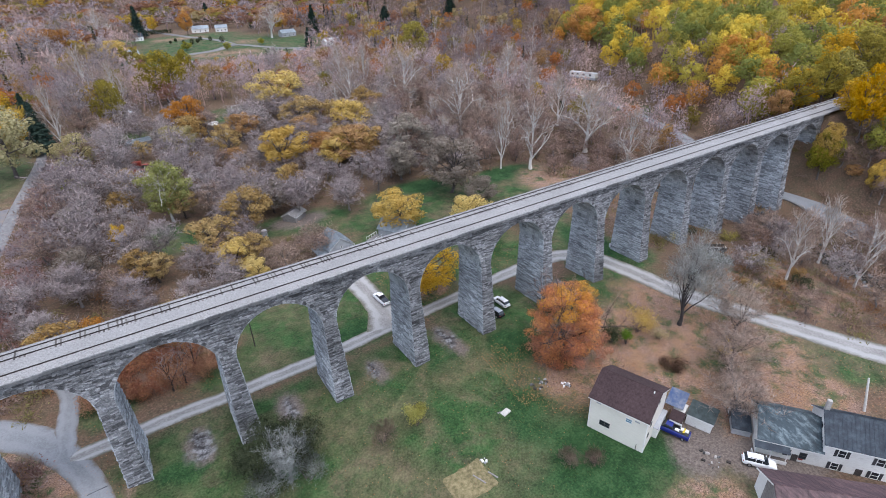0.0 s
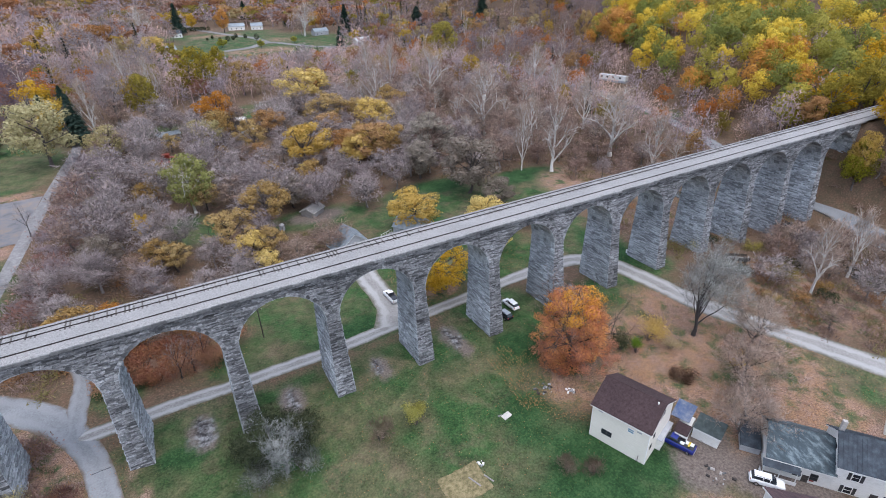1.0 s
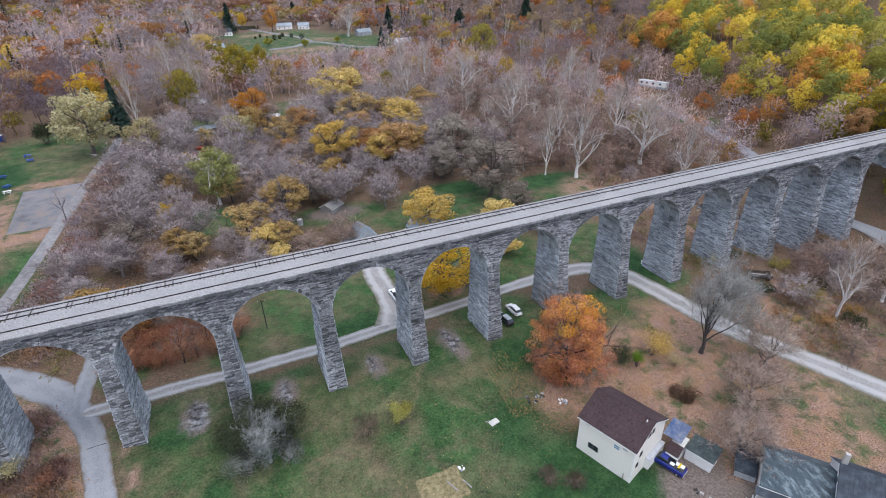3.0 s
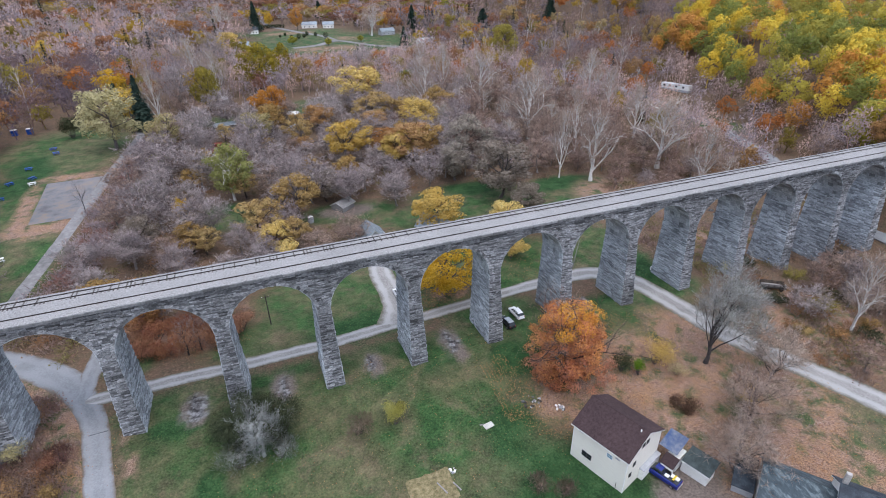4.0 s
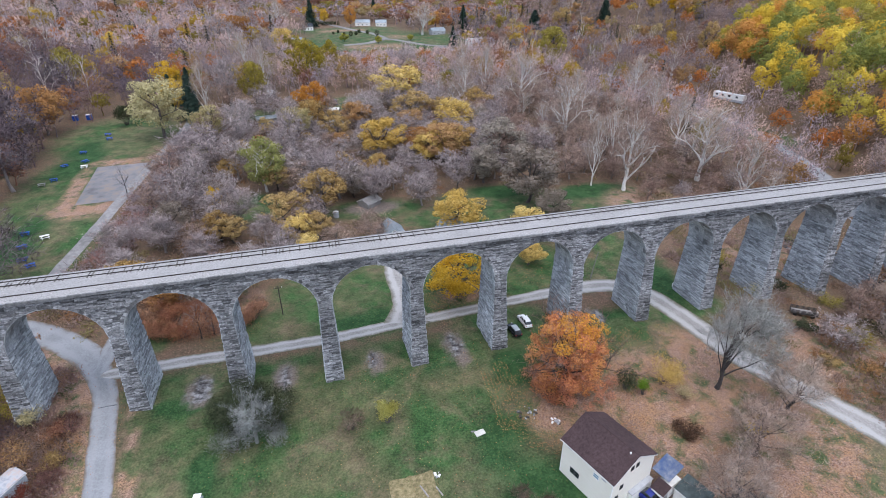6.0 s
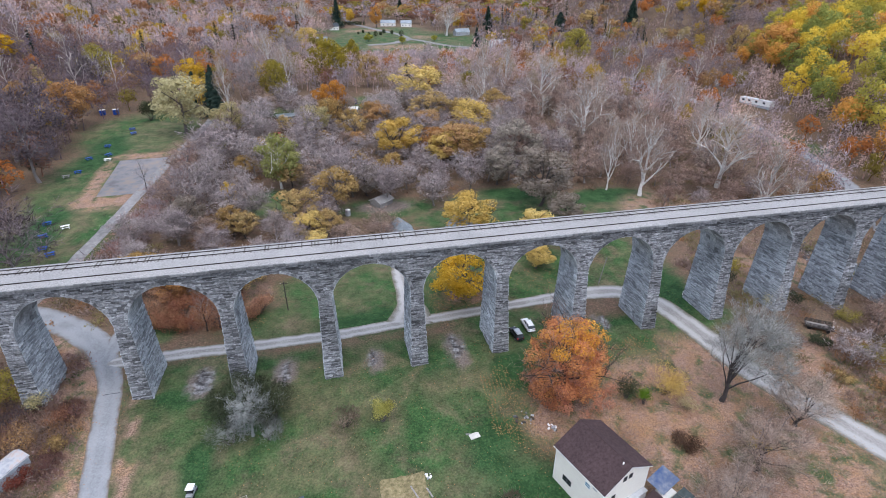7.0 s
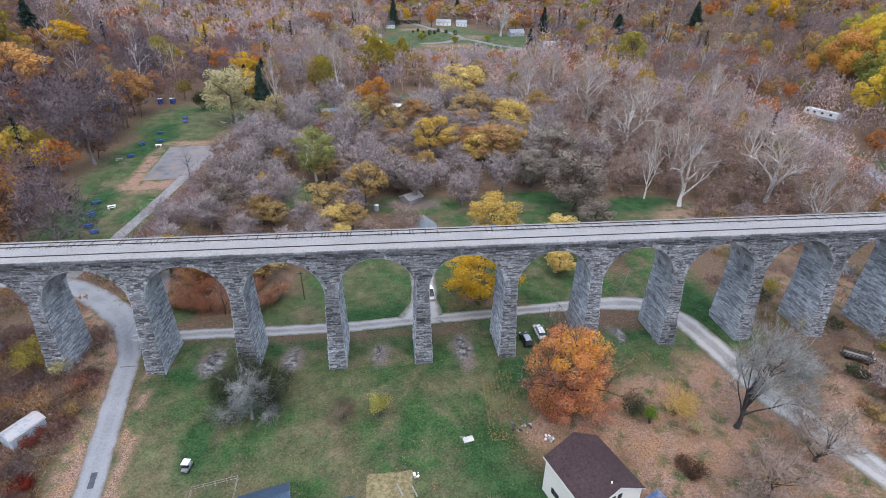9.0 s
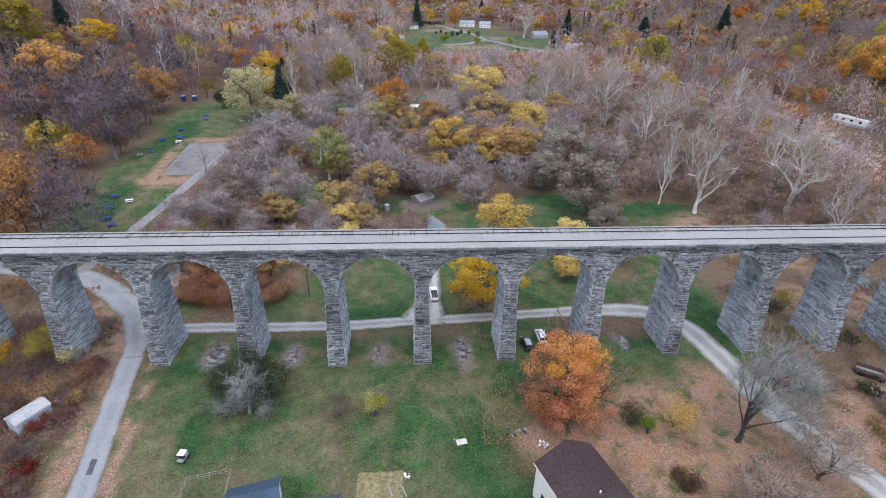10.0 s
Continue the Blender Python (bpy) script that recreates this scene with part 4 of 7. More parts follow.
def plant(kind, x, y, tall, wide, turn=None, v=None, sink=0.0):
    """A tree of that height and width in metres."""
    n = hash_of(kind) + int(abs(x) * 7 + abs(y) * 13)
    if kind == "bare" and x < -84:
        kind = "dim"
    near = kind in ("bare", "russet") and y < 82 and -75 < x < 70 or kind == "dim" and y < 130
    trunk, crown = proto(kind, (n % 3 if v is None else v) + (10 if near else 0))
    label, name = TREE_WORDS[kind]
    base = thing(name, pose(x, y, height(x, y) - sink, 0, 0, (n * 47) % 360 if turn is None else turn) @ Matrix.Diagonal((wide / (4.6 if kind == "conifer" else 10.5), wide / (4.6 if kind == "conifer" else 10.5), tall / 12.4, 1)), label, "tree", "trees of the valley")
    part_of("trunk", trunk, base)
    part_of("crown", crown, base)
    return base


def grove(kind, *rows):
    more = 1.0 if kind in ("conifer", "sycamore") else 1.12 if kind in ("bare", "russet") else 1.22
    for x, y, tall, wide in rows:
        plant(kind, x, y, tall * min(more, 1.15), wide * more)


grove("orange", (-181.7, 193.4, 20, 25), (-11.8, 198.6, 17, 17), (281.2, 224, 26, 27), (-77, 463, 20, 22), (150, 560, 18, 17))
grove("olive", (-214, 226.6, 26, 27), (-135.7, 109.6, 15, 13), (-140, 261, 20, 18), (-40.7, 224, 21, 15), (-11, 267, 25, 24), (7, 310, 21, 16), (183, 316, 26, 25))
grove("conifer", (-219, 278, 25, 14), (-67.9, 188.7, 22, 11), (172, 520, 30, 14), (245.8, 489.6, 26, 22), (316, 462, 26, 14), (-73, 220, 19, 8))
grove("gold", (-195, 267, 18, 27), (-126, 106, 11, 9), (-85, 233, 17, 15), (-147, 375, 18, 14), (-48.8, 89.5, 8, 5), (335, 370, 25, 19), (162, -9, 22, 12), (168, -2, 13, 10), (158, -19, 11, 6), (-76, 193, 17, 11))
grove("rust", (-126, 178, 19, 19), (-108, 49.5, 24, 16), (-116, 265, 16, 14), (38, 121, 16, 21), (-62, 447, 22, 26), (-42, 36, 9, 10), (-55, 34, 9, 10))
grove("yellow", (52, 156, 16, 20), (-22.3, 63, 9, 11.4), (38, 216, 20, 27), (14.4, 132.6, 17, 20), (26.6, 57.6, 13, 16), (156.5, -4, 15, 8), (-26.7, 431.8, 17, 22), (42.4, 41.3, 12, 12), (38.5, 32, 6.5, 8), (-20, 52, 8, 7), (-43.5, 40, 8, 7))
grove("pale", (-76.8, 163.7, 25, 22), (-56.6, 156, 15, 14), (-20.3, 168, 14, 14))
grove("green", (-33.3, 105.4, 18, 15))
grove("lime", (-58.3, 131.3, 8, 7), (297.8, 710, 26, 32), (173, -6, 15, 13))
grove("tan", (-14.2, 81.5, 16, 14.4), (-45.6, 69, 9, 11), (35.8, 175, 16, 22), (274, 479, 26, 23), (288, 265, 26, 15), (357, 358, 26, 27), (-3.8, 158, 14, 13), (72.8, 178, 15, 17), (14, 264, 19, 15))
grove("willow", (56.5, 74, 19, 21), (60, 112, 18, 20), (59.5, 59, 9, 11), (48, 96, 14, 15))
grove("bare", (-94.7, 49, 20, 22), (-44, 150, 19, 15), (-24, 146.5, 17, 15), (-7.7, 96, 16, 18), (4.3, 88.4, 13, 13), (-58.8, 85.5, 14, 15), (-40.7, 78, 14, 13), (-59.8, 63, 10, 13), (-48.3, 55.6, 8.7, 11.6), (20, 83, 11, 13), (-27.5, 131, 15, 14), (35.5, 92, 12, 12), (-98.8 - 17, 115, 24, 22), (-124, 147.5, 24, 21), (-133, 138.5, 25, 23), (-152, 133.6, 26, 22), (-139, 233, 24, 16))
grove("bare", (-53.7, 216, 24, 16), (-37.7, 323, 26, 20), (-44, 118, 14, 15), (-55, 102, 13, 12), (71.5, 147, 17, 13), (57, 280, 20, 19), (90, -17.7, 7, 10), (108, -33, 10, 11), (-74, 390, 26, 30), (-58, 486, 26, 28))
grove("sycamore", (100.8, 131, 30, 25), (101.4, 187.7, 30, 28), (98, 76.9, 28, 20), (137.5, 83.8, 29, 28), (137.5, 60.8, 23, 18), (165, 175, 28, 20), (87.8, 83.7, 25, 9), (121.7, 509, 30, 32), (80.5, 228, 28, 17), (161, 150, 26, 14), (-30.9, 556, 30, 34), (95.2, -25.8, 20, 10), (118.3, -24, 19, 10), (110.5, -36, 20, 10), (92, 222.6, 28, 17))
grove("sycamore", (-47.4, 284, 28, 18), (-61.5, 190, 26, 12), (70, 190, 26, 18), (120, 160, 26, 18), (150, 115, 24, 16), (112, 108, 22, 14), (-35, 250, 26, 16))

grove("conifer", (134, 431, 19, 9), (105, 750, 24, 16), (215, 378, 22, 12), (7, 600, 34, 15), (-81, 214, 17, 8))
grove("orange", (52, 584, 22, 15))
grove("russet", (150, 470, 13, 13), (-4, 540, 13, 13), (122, 520, 15, 14))
grove("lime", (33, 475, 7, 9), (64, 452, 7, 8), (100, 470, 6, 7))
grove("gold", (25, 640, 18, 11))

BLOCKED = LAWNS + PARK + [(-88, 112, 14, 34, 0)]
ROADS = [smooth_line(p, 4) for p in (GRAVEL_LINE, ASPHALT_LINE, DRIVE_LINE, PATH_LINE, HIGHWAY)]


def open_ground(x, y, road=6.0):
    """Whether a tree may stand here: no lawn, road, viaduct or house."""
    if inside(x, y, BLOCKED) > 0.3 or -10 < y < 20 and -150 < x < 165:
        return False
    if 0 < x < 32 and 50 < y < 78 or -6 < x < 22 and 196 < y < 240 or -44 < x < -30 and 176 < y < 194:
        return False
    if any((p.x - x) ** 2 + (p.y - y) ** 2 < 150 for p in ROADS[3]):
        return False
    return all((p.x - x) ** 2 + (p.y - y) ** 2 > road * road for line in ROADS for p in line)


def thicket():
    """The leafless wood between the viaduct and the hamlet."""
    r = random.Random(77)
    spots = []
    for _ in range(6000):
        x, y = r.uniform(-80, 150), r.uniform(36, 215)
        if x > 66 and y < 50 or not open_ground(x, y):
            continue
        gap = 7.0 if x < 20 else 7.4
        if any((x - a) ** 2 + (y - b) ** 2 < gap * gap for a, b in spots):
            continue
        spots.append((x, y))
        if len(spots) >= 240:
            break
    for x, y in spots:
        pick = r.random()
        kind = "bare" if pick < 0.58 else "russet" if pick < 0.82 else "tan" if pick < 0.94 else "willow"
        if x > 60:
            kind = "russet" if pick < 0.62 else "bare" if pick < 0.86 else "sycamore"
        elif -25 < x < 70 and 105 < y < 195 and pick > 0.62:
            kind = r.choice(("tan", "yellow", "tan", "rust"))
        h = r.uniform(7, 10.5) if y < 70 else r.uniform(9, 13) if y < 110 else r.uniform(10.5, 15)
        if kind in ("tan", "yellow", "rust"):
            h *= 1.15
        if -50 < x < 26 and 112 < y < 178:
            h = min(h, r.uniform(7, 10))
        plant(kind, x, y, h, h * r.uniform(1.05, 1.4))


thicket()

# ---- far woods, past counting ----


def stamp(items, rows):
    """Joins many trees into arrays: items are (verts, faces) shapes; rows are (shape, x, y, z, sx, sz, turn, colour)."""
    vs, fs, cs, ns = [], [], [], []
    n = 0
    for shape, x, y, z, sx, sz, turn, colour in rows:
        v, f, m = items[shape]
        c, s = math.cos(turn), math.sin(turn)
        ns.append(np.c_[c * m[:, 0] - s * m[:, 1], s * m[:, 0] + c * m[:, 1], m[:, 2]])
        w = np.empty_like(v)
        w[:, 0] = x + sx * (c * v[:, 0] - s * v[:, 1])
        w[:, 1] = y + sx * (s * v[:, 0] + c * v[:, 1])
        w[:, 2] = z + sz * v[:, 2]
        vs.append(w)
        fs.append(f + n)
        cs.append(np.tile(colour, (len(v), 1)))
        n += len(v)
    return np.concatenate(vs), np.concatenate(fs), np.concatenate(cs), np.concatenate(ns)


def stuff(name, items, rows, label, category):
    v, f, c, m = stamp(items, rows)
    me = bpy.data.meshes.new(name)
    me.vertices.add(len(v))
    me.vertices.foreach_set("co", v.astype(np.float32).ravel())
    me.loops.add(3 * len(f))
    me.loops.foreach_set("vertex_index", f.astype(np.int32).ravel())
    me.polygons.add(len(f))
    me.polygons.foreach_set("loop_start", np.arange(0, 3 * len(f), 3, dtype=np.int32))
    me.polygons.foreach_set("use_smooth", np.ones(len(f), bool))
    me.update(calc_edges=True)
    me.normals_split_custom_set_from_vertices(m.astype(np.float32))
    a = me.attributes.new("tint", "FLOAT_COLOR", "POINT")
    a.data.foreach_set("color", np.c_[c, np.ones(len(c))].astype(np.float32).ravel())
    me.materials.append(WOODS)
    tagged(part_of(name, me), label, category, kind="stuff")


def arrays(*meshes):
    vs, fs, ms, n = [], [], [], 0
    for me in meshes:
        me.calc_loop_triangles()
        v = np.empty(3 * len(me.vertices), np.float32)
        me.vertices.foreach_get("co", v)
        f = np.empty(3 * len(me.loop_triangles), np.int32)
        me.loop_triangles.foreach_get("vertices", f)
        vs.append(v.reshape(-1, 3))
        fs.append(f.reshape(-1, 3) + n)
        if me.name in ROUNDED:
            ms.append(np.array(ROUNDED[me.name], np.float32))
        else:
            m = np.empty(3 * len(me.vertices), np.float32)
            me.vertex_normals.foreach_get("vector", m)
            ms.append(m.reshape(-1, 3))
        n += len(me.vertices)
    return np.concatenate(vs), np.concatenate(fs), np.concatenate(ms)


def far_shapes():
    """Trees with fewer and coarser pieces, for the distance."""
    out = {"bare": [], "leafy": [], "hill": [], "conifer": [], "thin": [], "blob": [], "streak": []}
    for v in range(3):
        r = random.Random(500 + v)
        rows = limbs(r, v == 1, 6, 0.2, 2)
        big = [x for x in rows if x[4] < 2]
        out["bare"].append(arrays(wood_mesh([x for x in rows if x[4] < 1], BARK, 0.05, (3, 3, 3, 3)), twig_mesh(r, rows, 260, 0.3, TWIG, 0.88, 1.3, n=26, lump=1.6, high=4.9, mid=6.6)))
        out["thin"].append(arrays(wood_mesh([x for x in rows if x[4] < 1], BARK, 0.05, (3, 3, 3, 3)), twig_mesh(r, rows, 74, 0.66, TWIG, 0.85, 2.3, n=14, lump=1.9, high=4.9, mid=6.6)))
        tall = limbs(r, True, 7, 0.25, 2)
        out["streak"].append(arrays(wood_mesh(tall, BARK, 0.04, (3, 3, 3, 3)), twig_mesh(r, tall, 60, 0.14, TWIG, 0.2, 1.6)))
        rows = limbs(r, False, 7, 0.3, 2)
        out["leafy"].append(arrays(wood_mesh([x for x in rows if x[4] < 1], BARK, 0.05, (3, 3, 3, 3)), crown_mesh(r, rows, 520, 0.8, WOODS, lumps=24, lump=1.65, high=4.7, mid=6.8)))
        out["hill"].append(arrays(wood_mesh([x for x in rows if x[4] < 1], BARK, 0.05, (3, 3, 3, 3)), crown_mesh(r, rows, 1150, 0.52, WOODS, lumps=30, lump=1.5, high=4.6, mid=6.6, fill=0.8)))
        out["blob"].append(arrays(crown_mesh(r, rows, 140, 1.6, WOODS, lumps=14, lump=1.9)))
        out["conifer"].append(arrays(*conifer_meshes(r, WOODS, 12, 9)))
    return out


HAMLET = [(75, 485, 95, 85, 0), (40, 590, 75, 70, 0), (226, 176, 15, 26, -5), (216, 150, 12, 18, 0), (203, 225, 7, 40, 0), (-30, 222, 30, 20, 0)]


def far_woods():
    shapes = far_shapes()
    r = random.Random(9)
    greys = [(0.37, 0.305, 0.32), (0.31, 0.262, 0.282), (0.45, 0.335, 0.31), (0.48, 0.345, 0.3), (0.4, 0.315, 0.303)]
    leaves = [(0.36, 0.22, 0.1), (0.42, 0.29, 0.06), (0.31, 0.16, 0.09), (0.25, 0.2, 0.05), (0.44, 0.18, 0.06), (0.37, 0.29, 0.15), (0.27, 0.15, 0.11)]
    hill = [(0.34, 0.32, 0.075), (0.48, 0.41, 0.08), (0.68, 0.5, 0.07), (0.23, 0.255, 0.075), (0.72, 0.55, 0.09), (0.58, 0.3, 0.075), (0.4, 0.36, 0.085), (0.25, 0.27, 0.075)]
    bare_rows, leaf_rows, hill_rows, dark_rows, thin_rows, blob_rows = [], [], [], [], [], []

    def scatter(x0, x1, y0, y1, gap, keep):
        y = y0
        while y < y1:
            x = x0
            while x < x1:
                a, b = x + r.uniform(-0.5, 0.5) * gap, y + r.uniform(-0.5, 0.5) * gap
                if keep(a, b) and open_ground(a, b, 8):
                    yield a, b
                x += gap
            y += gap

    def seen(x, y):
        return -0.9 * (y + 95) - 5 < x < 1.9 * (y + 95) + 130

    def on_hill(x, y):
        return x - 170 - 0.4 * min(y, 300) > 0 and y < 270

    def settled(x, y):
        if -80 < x < 150 and y < 215:
            return True
        return inside(x, y, HAMLET) > 0.5 and r.random() < 0.9

    def below_sight(x, y, h):
        """Trees before the hamlet stay low, so that its lawns show over them."""
        if -12 < x < 118 and 215 < y < 470:
            return min(h, 17.5 + 0.101 * max(0.0, 440 - y) - height(x, y) - 1.5)
        return h

    for x, y in scatter(-360, 430, 30, 350, 9.6, lambda x, y: seen(x, y) and not settled(x, y)):
        h, z, pick = below_sight(x, y, r.uniform(12, 19)), height(x, y), r.random()
        if h < 3.5:
            continue
        if on_hill(x, y):
            u = x - 170 - 0.4 * min(y, 300)
            low = u < 10
            if u > 110 and r.random() < 0.6 or u > 260 or not low and r.random() < 0.25:
                continue
            if low or pick < 0.12:
                bare_rows.append((r.randrange(3), x, y, z, h / 12, h / 12, r.uniform(0, 6.3), greys[r.choice((2, 3, 4))]))
            else:
                h = r.uniform(16, 24)
                hill_rows.append((r.randrange(3), x, y, z, h / 12.5, h / 12, r.uniform(0, 6.3), hill[r.randrange(8)]))
        elif pick < (0.8 if x < -88 else 0.76):
            tone = greys[r.randrange(5)]
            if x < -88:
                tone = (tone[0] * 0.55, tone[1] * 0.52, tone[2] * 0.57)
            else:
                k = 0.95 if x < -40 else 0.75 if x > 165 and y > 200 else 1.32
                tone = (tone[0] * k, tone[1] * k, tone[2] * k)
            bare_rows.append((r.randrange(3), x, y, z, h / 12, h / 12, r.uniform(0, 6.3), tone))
        elif pick < 0.975:
            leaf_rows.append((r.randrange(3), x, y, z, h / 13, h / 13, r.uniform(0, 6.3), leaves[r.randrange(7)]))
        else:
            dark_rows.append((r.randrange(3), x, y, z, h / 12, h / 10, 0, (0.02, 0.035, 0.025)))
    for x, y in scatter(-520, 620, 350, 620, 14.0, lambda x, y: seen(x, y) and not settled(x, y)):
        h, z, pick = below_sight(x, y, r.uniform(13, 21)), height(x, y), r.random()
        if h < 3.5:
            continue
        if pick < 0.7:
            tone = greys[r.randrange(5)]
            # Up to x = 150 the distance haze is put into the tint; darker beyond.
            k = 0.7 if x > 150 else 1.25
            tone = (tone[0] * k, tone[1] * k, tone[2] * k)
            thin_rows.append((r.randrange(3), x, y, z, h / 11, h / 12, r.uniform(0, 6.3), tone))
        elif pick < 0.95:
            blob_rows.append((r.randrange(3), x, y, z, h / 12, h / 12, r.uniform(0, 6.3), leaves[r.randrange(7)]))
        else:
            dark_rows.append((r.randrange(3), x, y, z, h / 11, h / 9, 0, (0.02, 0.035, 0.025)))
    for x, y in scatter(-700, 800, 620, 960, 23, seen):
        h, z, pick = r.uniform(15, 24), height(x, y), r.random()
        (thin_rows if pick < 0.68 else blob_rows).append((r.randrange(3), x, y, z, h / 7.2, h / 12, r.uniform(0, 6.3), greys[r.randrange(5)] if pick < 0.68 else leaves[r.randrange(7)]))
    streaks = []
    for _ in range(140):
        x, y = r.uniform(-260, 330), r.uniform(195, 560)
        if open_ground(x, y, 8) and not settled(x, y) and not on_hill(x, y) and seen(x, y) and not (-25 < x < 130 and y > 215):
            streaks.append((r.randrange(3), x, y, height(x, y), r.uniform(1.2, 1.9), r.uniform(1.5, 2.1), r.uniform(0, 6.3), (0.55, 0.5, 0.47)))
    stuff("white_trunk_woods", shapes["streak"], streaks, "pale leafless sycamores scattered through the far woods", "woods")
    stuff("bare_woods", shapes["bare"], bare_rows, "leafless grey-brown woods on the valley sides", "woods")
    stuff("distant_bare_woods", shapes["thin"], thin_rows, "leafless woods far up the valley, partly lightened for haze", "woods")
    stuff("autumn_woods", shapes["leafy"], leaf_rows, "autumn-leaved trees scattered through grey woods", "woods")
    stuff("distant_autumn_woods", shapes["blob"], blob_rows, "distant yellow and orange autumn woods", "woods")
    stuff("hillside_woods", shapes["hill"], hill_rows, "dense yellow, olive and orange woods on a hillside", "woods")
    stuff("conifer_woods", shapes["conifer"], dark_rows, "dark conifers scattered through the woods", "woods")


far_woods()

# ---- houses ----
WHITE = material("white_siding", [(0.62, 0.61, 0.58), (0.75, 0.745, 0.72), (0.8, 0.8, 0.78)], 1.4, 0.7, spread=0.07, stretch=(1, 1, 6))
CREAM = material("cream_siding", [(0.66, 0.63, 0.56), (0.76, 0.73, 0.66)], 1.2, 0.7, spread=0.06, stretch=(1, 1, 7))
BROWN_ROOF = material("brown_shingle", [(0.028, 0.017, 0.018), (0.048, 0.03, 0.032), (0.067, 0.044, 0.045)], 2.2, 0.9, bump=0.02, spread=0.15)
RUST_ROOF = material("brown_metal", [(0.045, 0.03, 0.034), (0.085, 0.055, 0.06), (0.16, 0.1, 0.1)], 1.0, 0.6, spread=0.35, stretch=(2.0, 0.35, 1))
SLATE_ROOF = material("dark_blue_metal", [(0.018, 0.024, 0.034), (0.036, 0.047, 0.061), (0.07, 0.088, 0.105)], 0.8, 0.7, spread=0.3)
STREAK_ROOF = material("streaked_metal", [(0.02, 0.031, 0.04), (0.045, 0.066, 0.08), (0.2, 0.25, 0.27)], 0.9, 0.62, spread=0.35, stretch=(1.6, 0.5, 1.0))
BLUE_ROOF = material("blue_metal", [(0.03, 0.06, 0.15), (0.08, 0.105, 0.17), (0.2, 0.21, 0.235)], 0.9, 0.5, spread=0.3)
GREEN_ROOF = material("dark_green_roll_roof", [(0.025, 0.034, 0.034), (0.05, 0.065, 0.065), (0.08, 0.1, 0.1)], 1.2, 0.85, spread=0.2)
GREY_ROOF = material("grey_metal", [(0.14, 0.165, 0.19), (0.23, 0.265, 0.295), (0.34, 0.38, 0.41)], 0.9, 0.5, spread=0.2)
GREY_SIDING = material("grey_siding", [(0.3, 0.31, 0.33), (0.42, 0.43, 0.45)], 1.2, 0.8, spread=0.1)
TRIM = material("white_trim", [(0.7, 0.7, 0.69), (0.8, 0.8, 0.79)], 2, 0.6, spread=0.05)
FRAME = material("dark_window_frame", [(0.03, 0.03, 0.033), (0.06, 0.06, 0.065)], 3, 0.6)
GLASS = glass_material("window_glass", (0.02, 0.025, 0.032))
BLUE_GLASS = glass_material("pale_window_glass", (0.16, 0.27, 0.36))
BRICK = material("chimney_brick", [(0.32, 0.3, 0.28), (0.5, 0.48, 0.45)], 3, 0.9, spread=0.2)
DARK_WOOD = material("dark_wood", [(0.03, 0.026, 0.024), (0.085, 0.075, 0.07)], 3, 0.9, spread=0.3)
GREY_WOOD = material("weathered_boards", [(0.16, 0.15, 0.145), (0.32, 0.31, 0.3)], 2.5, 0.9, spread=0.25)


def slope(parent, name, mat, x0, x1, y0, z0, y1, z1, thick=0.12, ribs=0.0, label=""):
    """A roof slab from its eave (y0, z0) to its top (y1, z1), with raised seams."""
    d = Vector((0, y1 - y0, z1 - z0)).normalized()
    n = Vector((0, -d.z, d.y)) if y1 > y0 else Vector((0, d.z, -d.y))
    prof = [(y0, z0), (y1, z1), (y1 + n.y * thick, z1 + n.z * thick), (y0 + n.y * thick, z0 + n.z * thick)]
    bm = prism_bm(prof, x0, x1)
    slab = part(name, bm, mat, parent, label)
    if ribs:
        t0, t1 = thick - 0.01, thick + 0.04
        x = x0 + 0.1
        while x < x1 - 0.05:
            p = [(y0 + n.y * t0, z0 + n.z * t0), (y1 + n.y * t0, z1 + n.z * t0), (y1 + n.y * t1, z1 + n.z * t1), (y0 + n.y * t1, z0 + n.z * t1)]
            part("seam", prism_bm(p, x, x + 0.05), mat, slab)
            x += ribs
    return slab


def window(parent, face, s, z, w, h, L, D, glass=None, shutters=False, casing=None):
    """A window with a raised frame and a pane; s runs along the wall."""
    def bx(u0, u1, z0, z1, out, back):
        if face == "f":
            return box_bm((u0, -out, z0), (u1, back, z1), 0.01)
        if face == "b":
            return box_bm((u0, D - back, z0), (u1, D + out, z1), 0.01)
        if face == "l":
            return box_bm((-out, u0, z0), (back, u1, z1), 0.01)
        return box_bm((L - back, u0, z0), (L + out, u1, z1), 0.01)
    f = bmesh.new()
    b = 0.09
    for q in ((s - w / 2 - b, s + w / 2 + b, z + h / 2, z + h / 2 + b), (s - w / 2 - b, s + w / 2 + b, z - h / 2 - b, z - h / 2), (s - w / 2 - b, s - w / 2, z - h / 2, z + h / 2), (s + w / 2, s + w / 2 + b, z - h / 2, z + h / 2), (s - w / 2, s + w / 2, z - 0.03, z + 0.03)):
        t = bpy.data.meshes.new("t")
        g = bx(*q, 0.06, 0.02)
        g.to_mesh(t)
        g.free()
        f.from_mesh(t)
        bpy.data.meshes.remove(t)
    win = part("window", f, casing or TRIM, parent)
    part("pane", bx(s - w / 2, s + w / 2, z - h / 2, z + h / 2, 0.025, 0.02), glass or GLASS, win)
    if shutters:
        for sd in (-1, 1):
            c = s + sd * (w / 2 + 0.34)
            part("shutter", bx(c - 0.22, c + 0.22, z - h / 2 - 0.05, z + h / 2 + 0.05, 0.05, 0.02), FRAME, win, "dark louvred shutter")


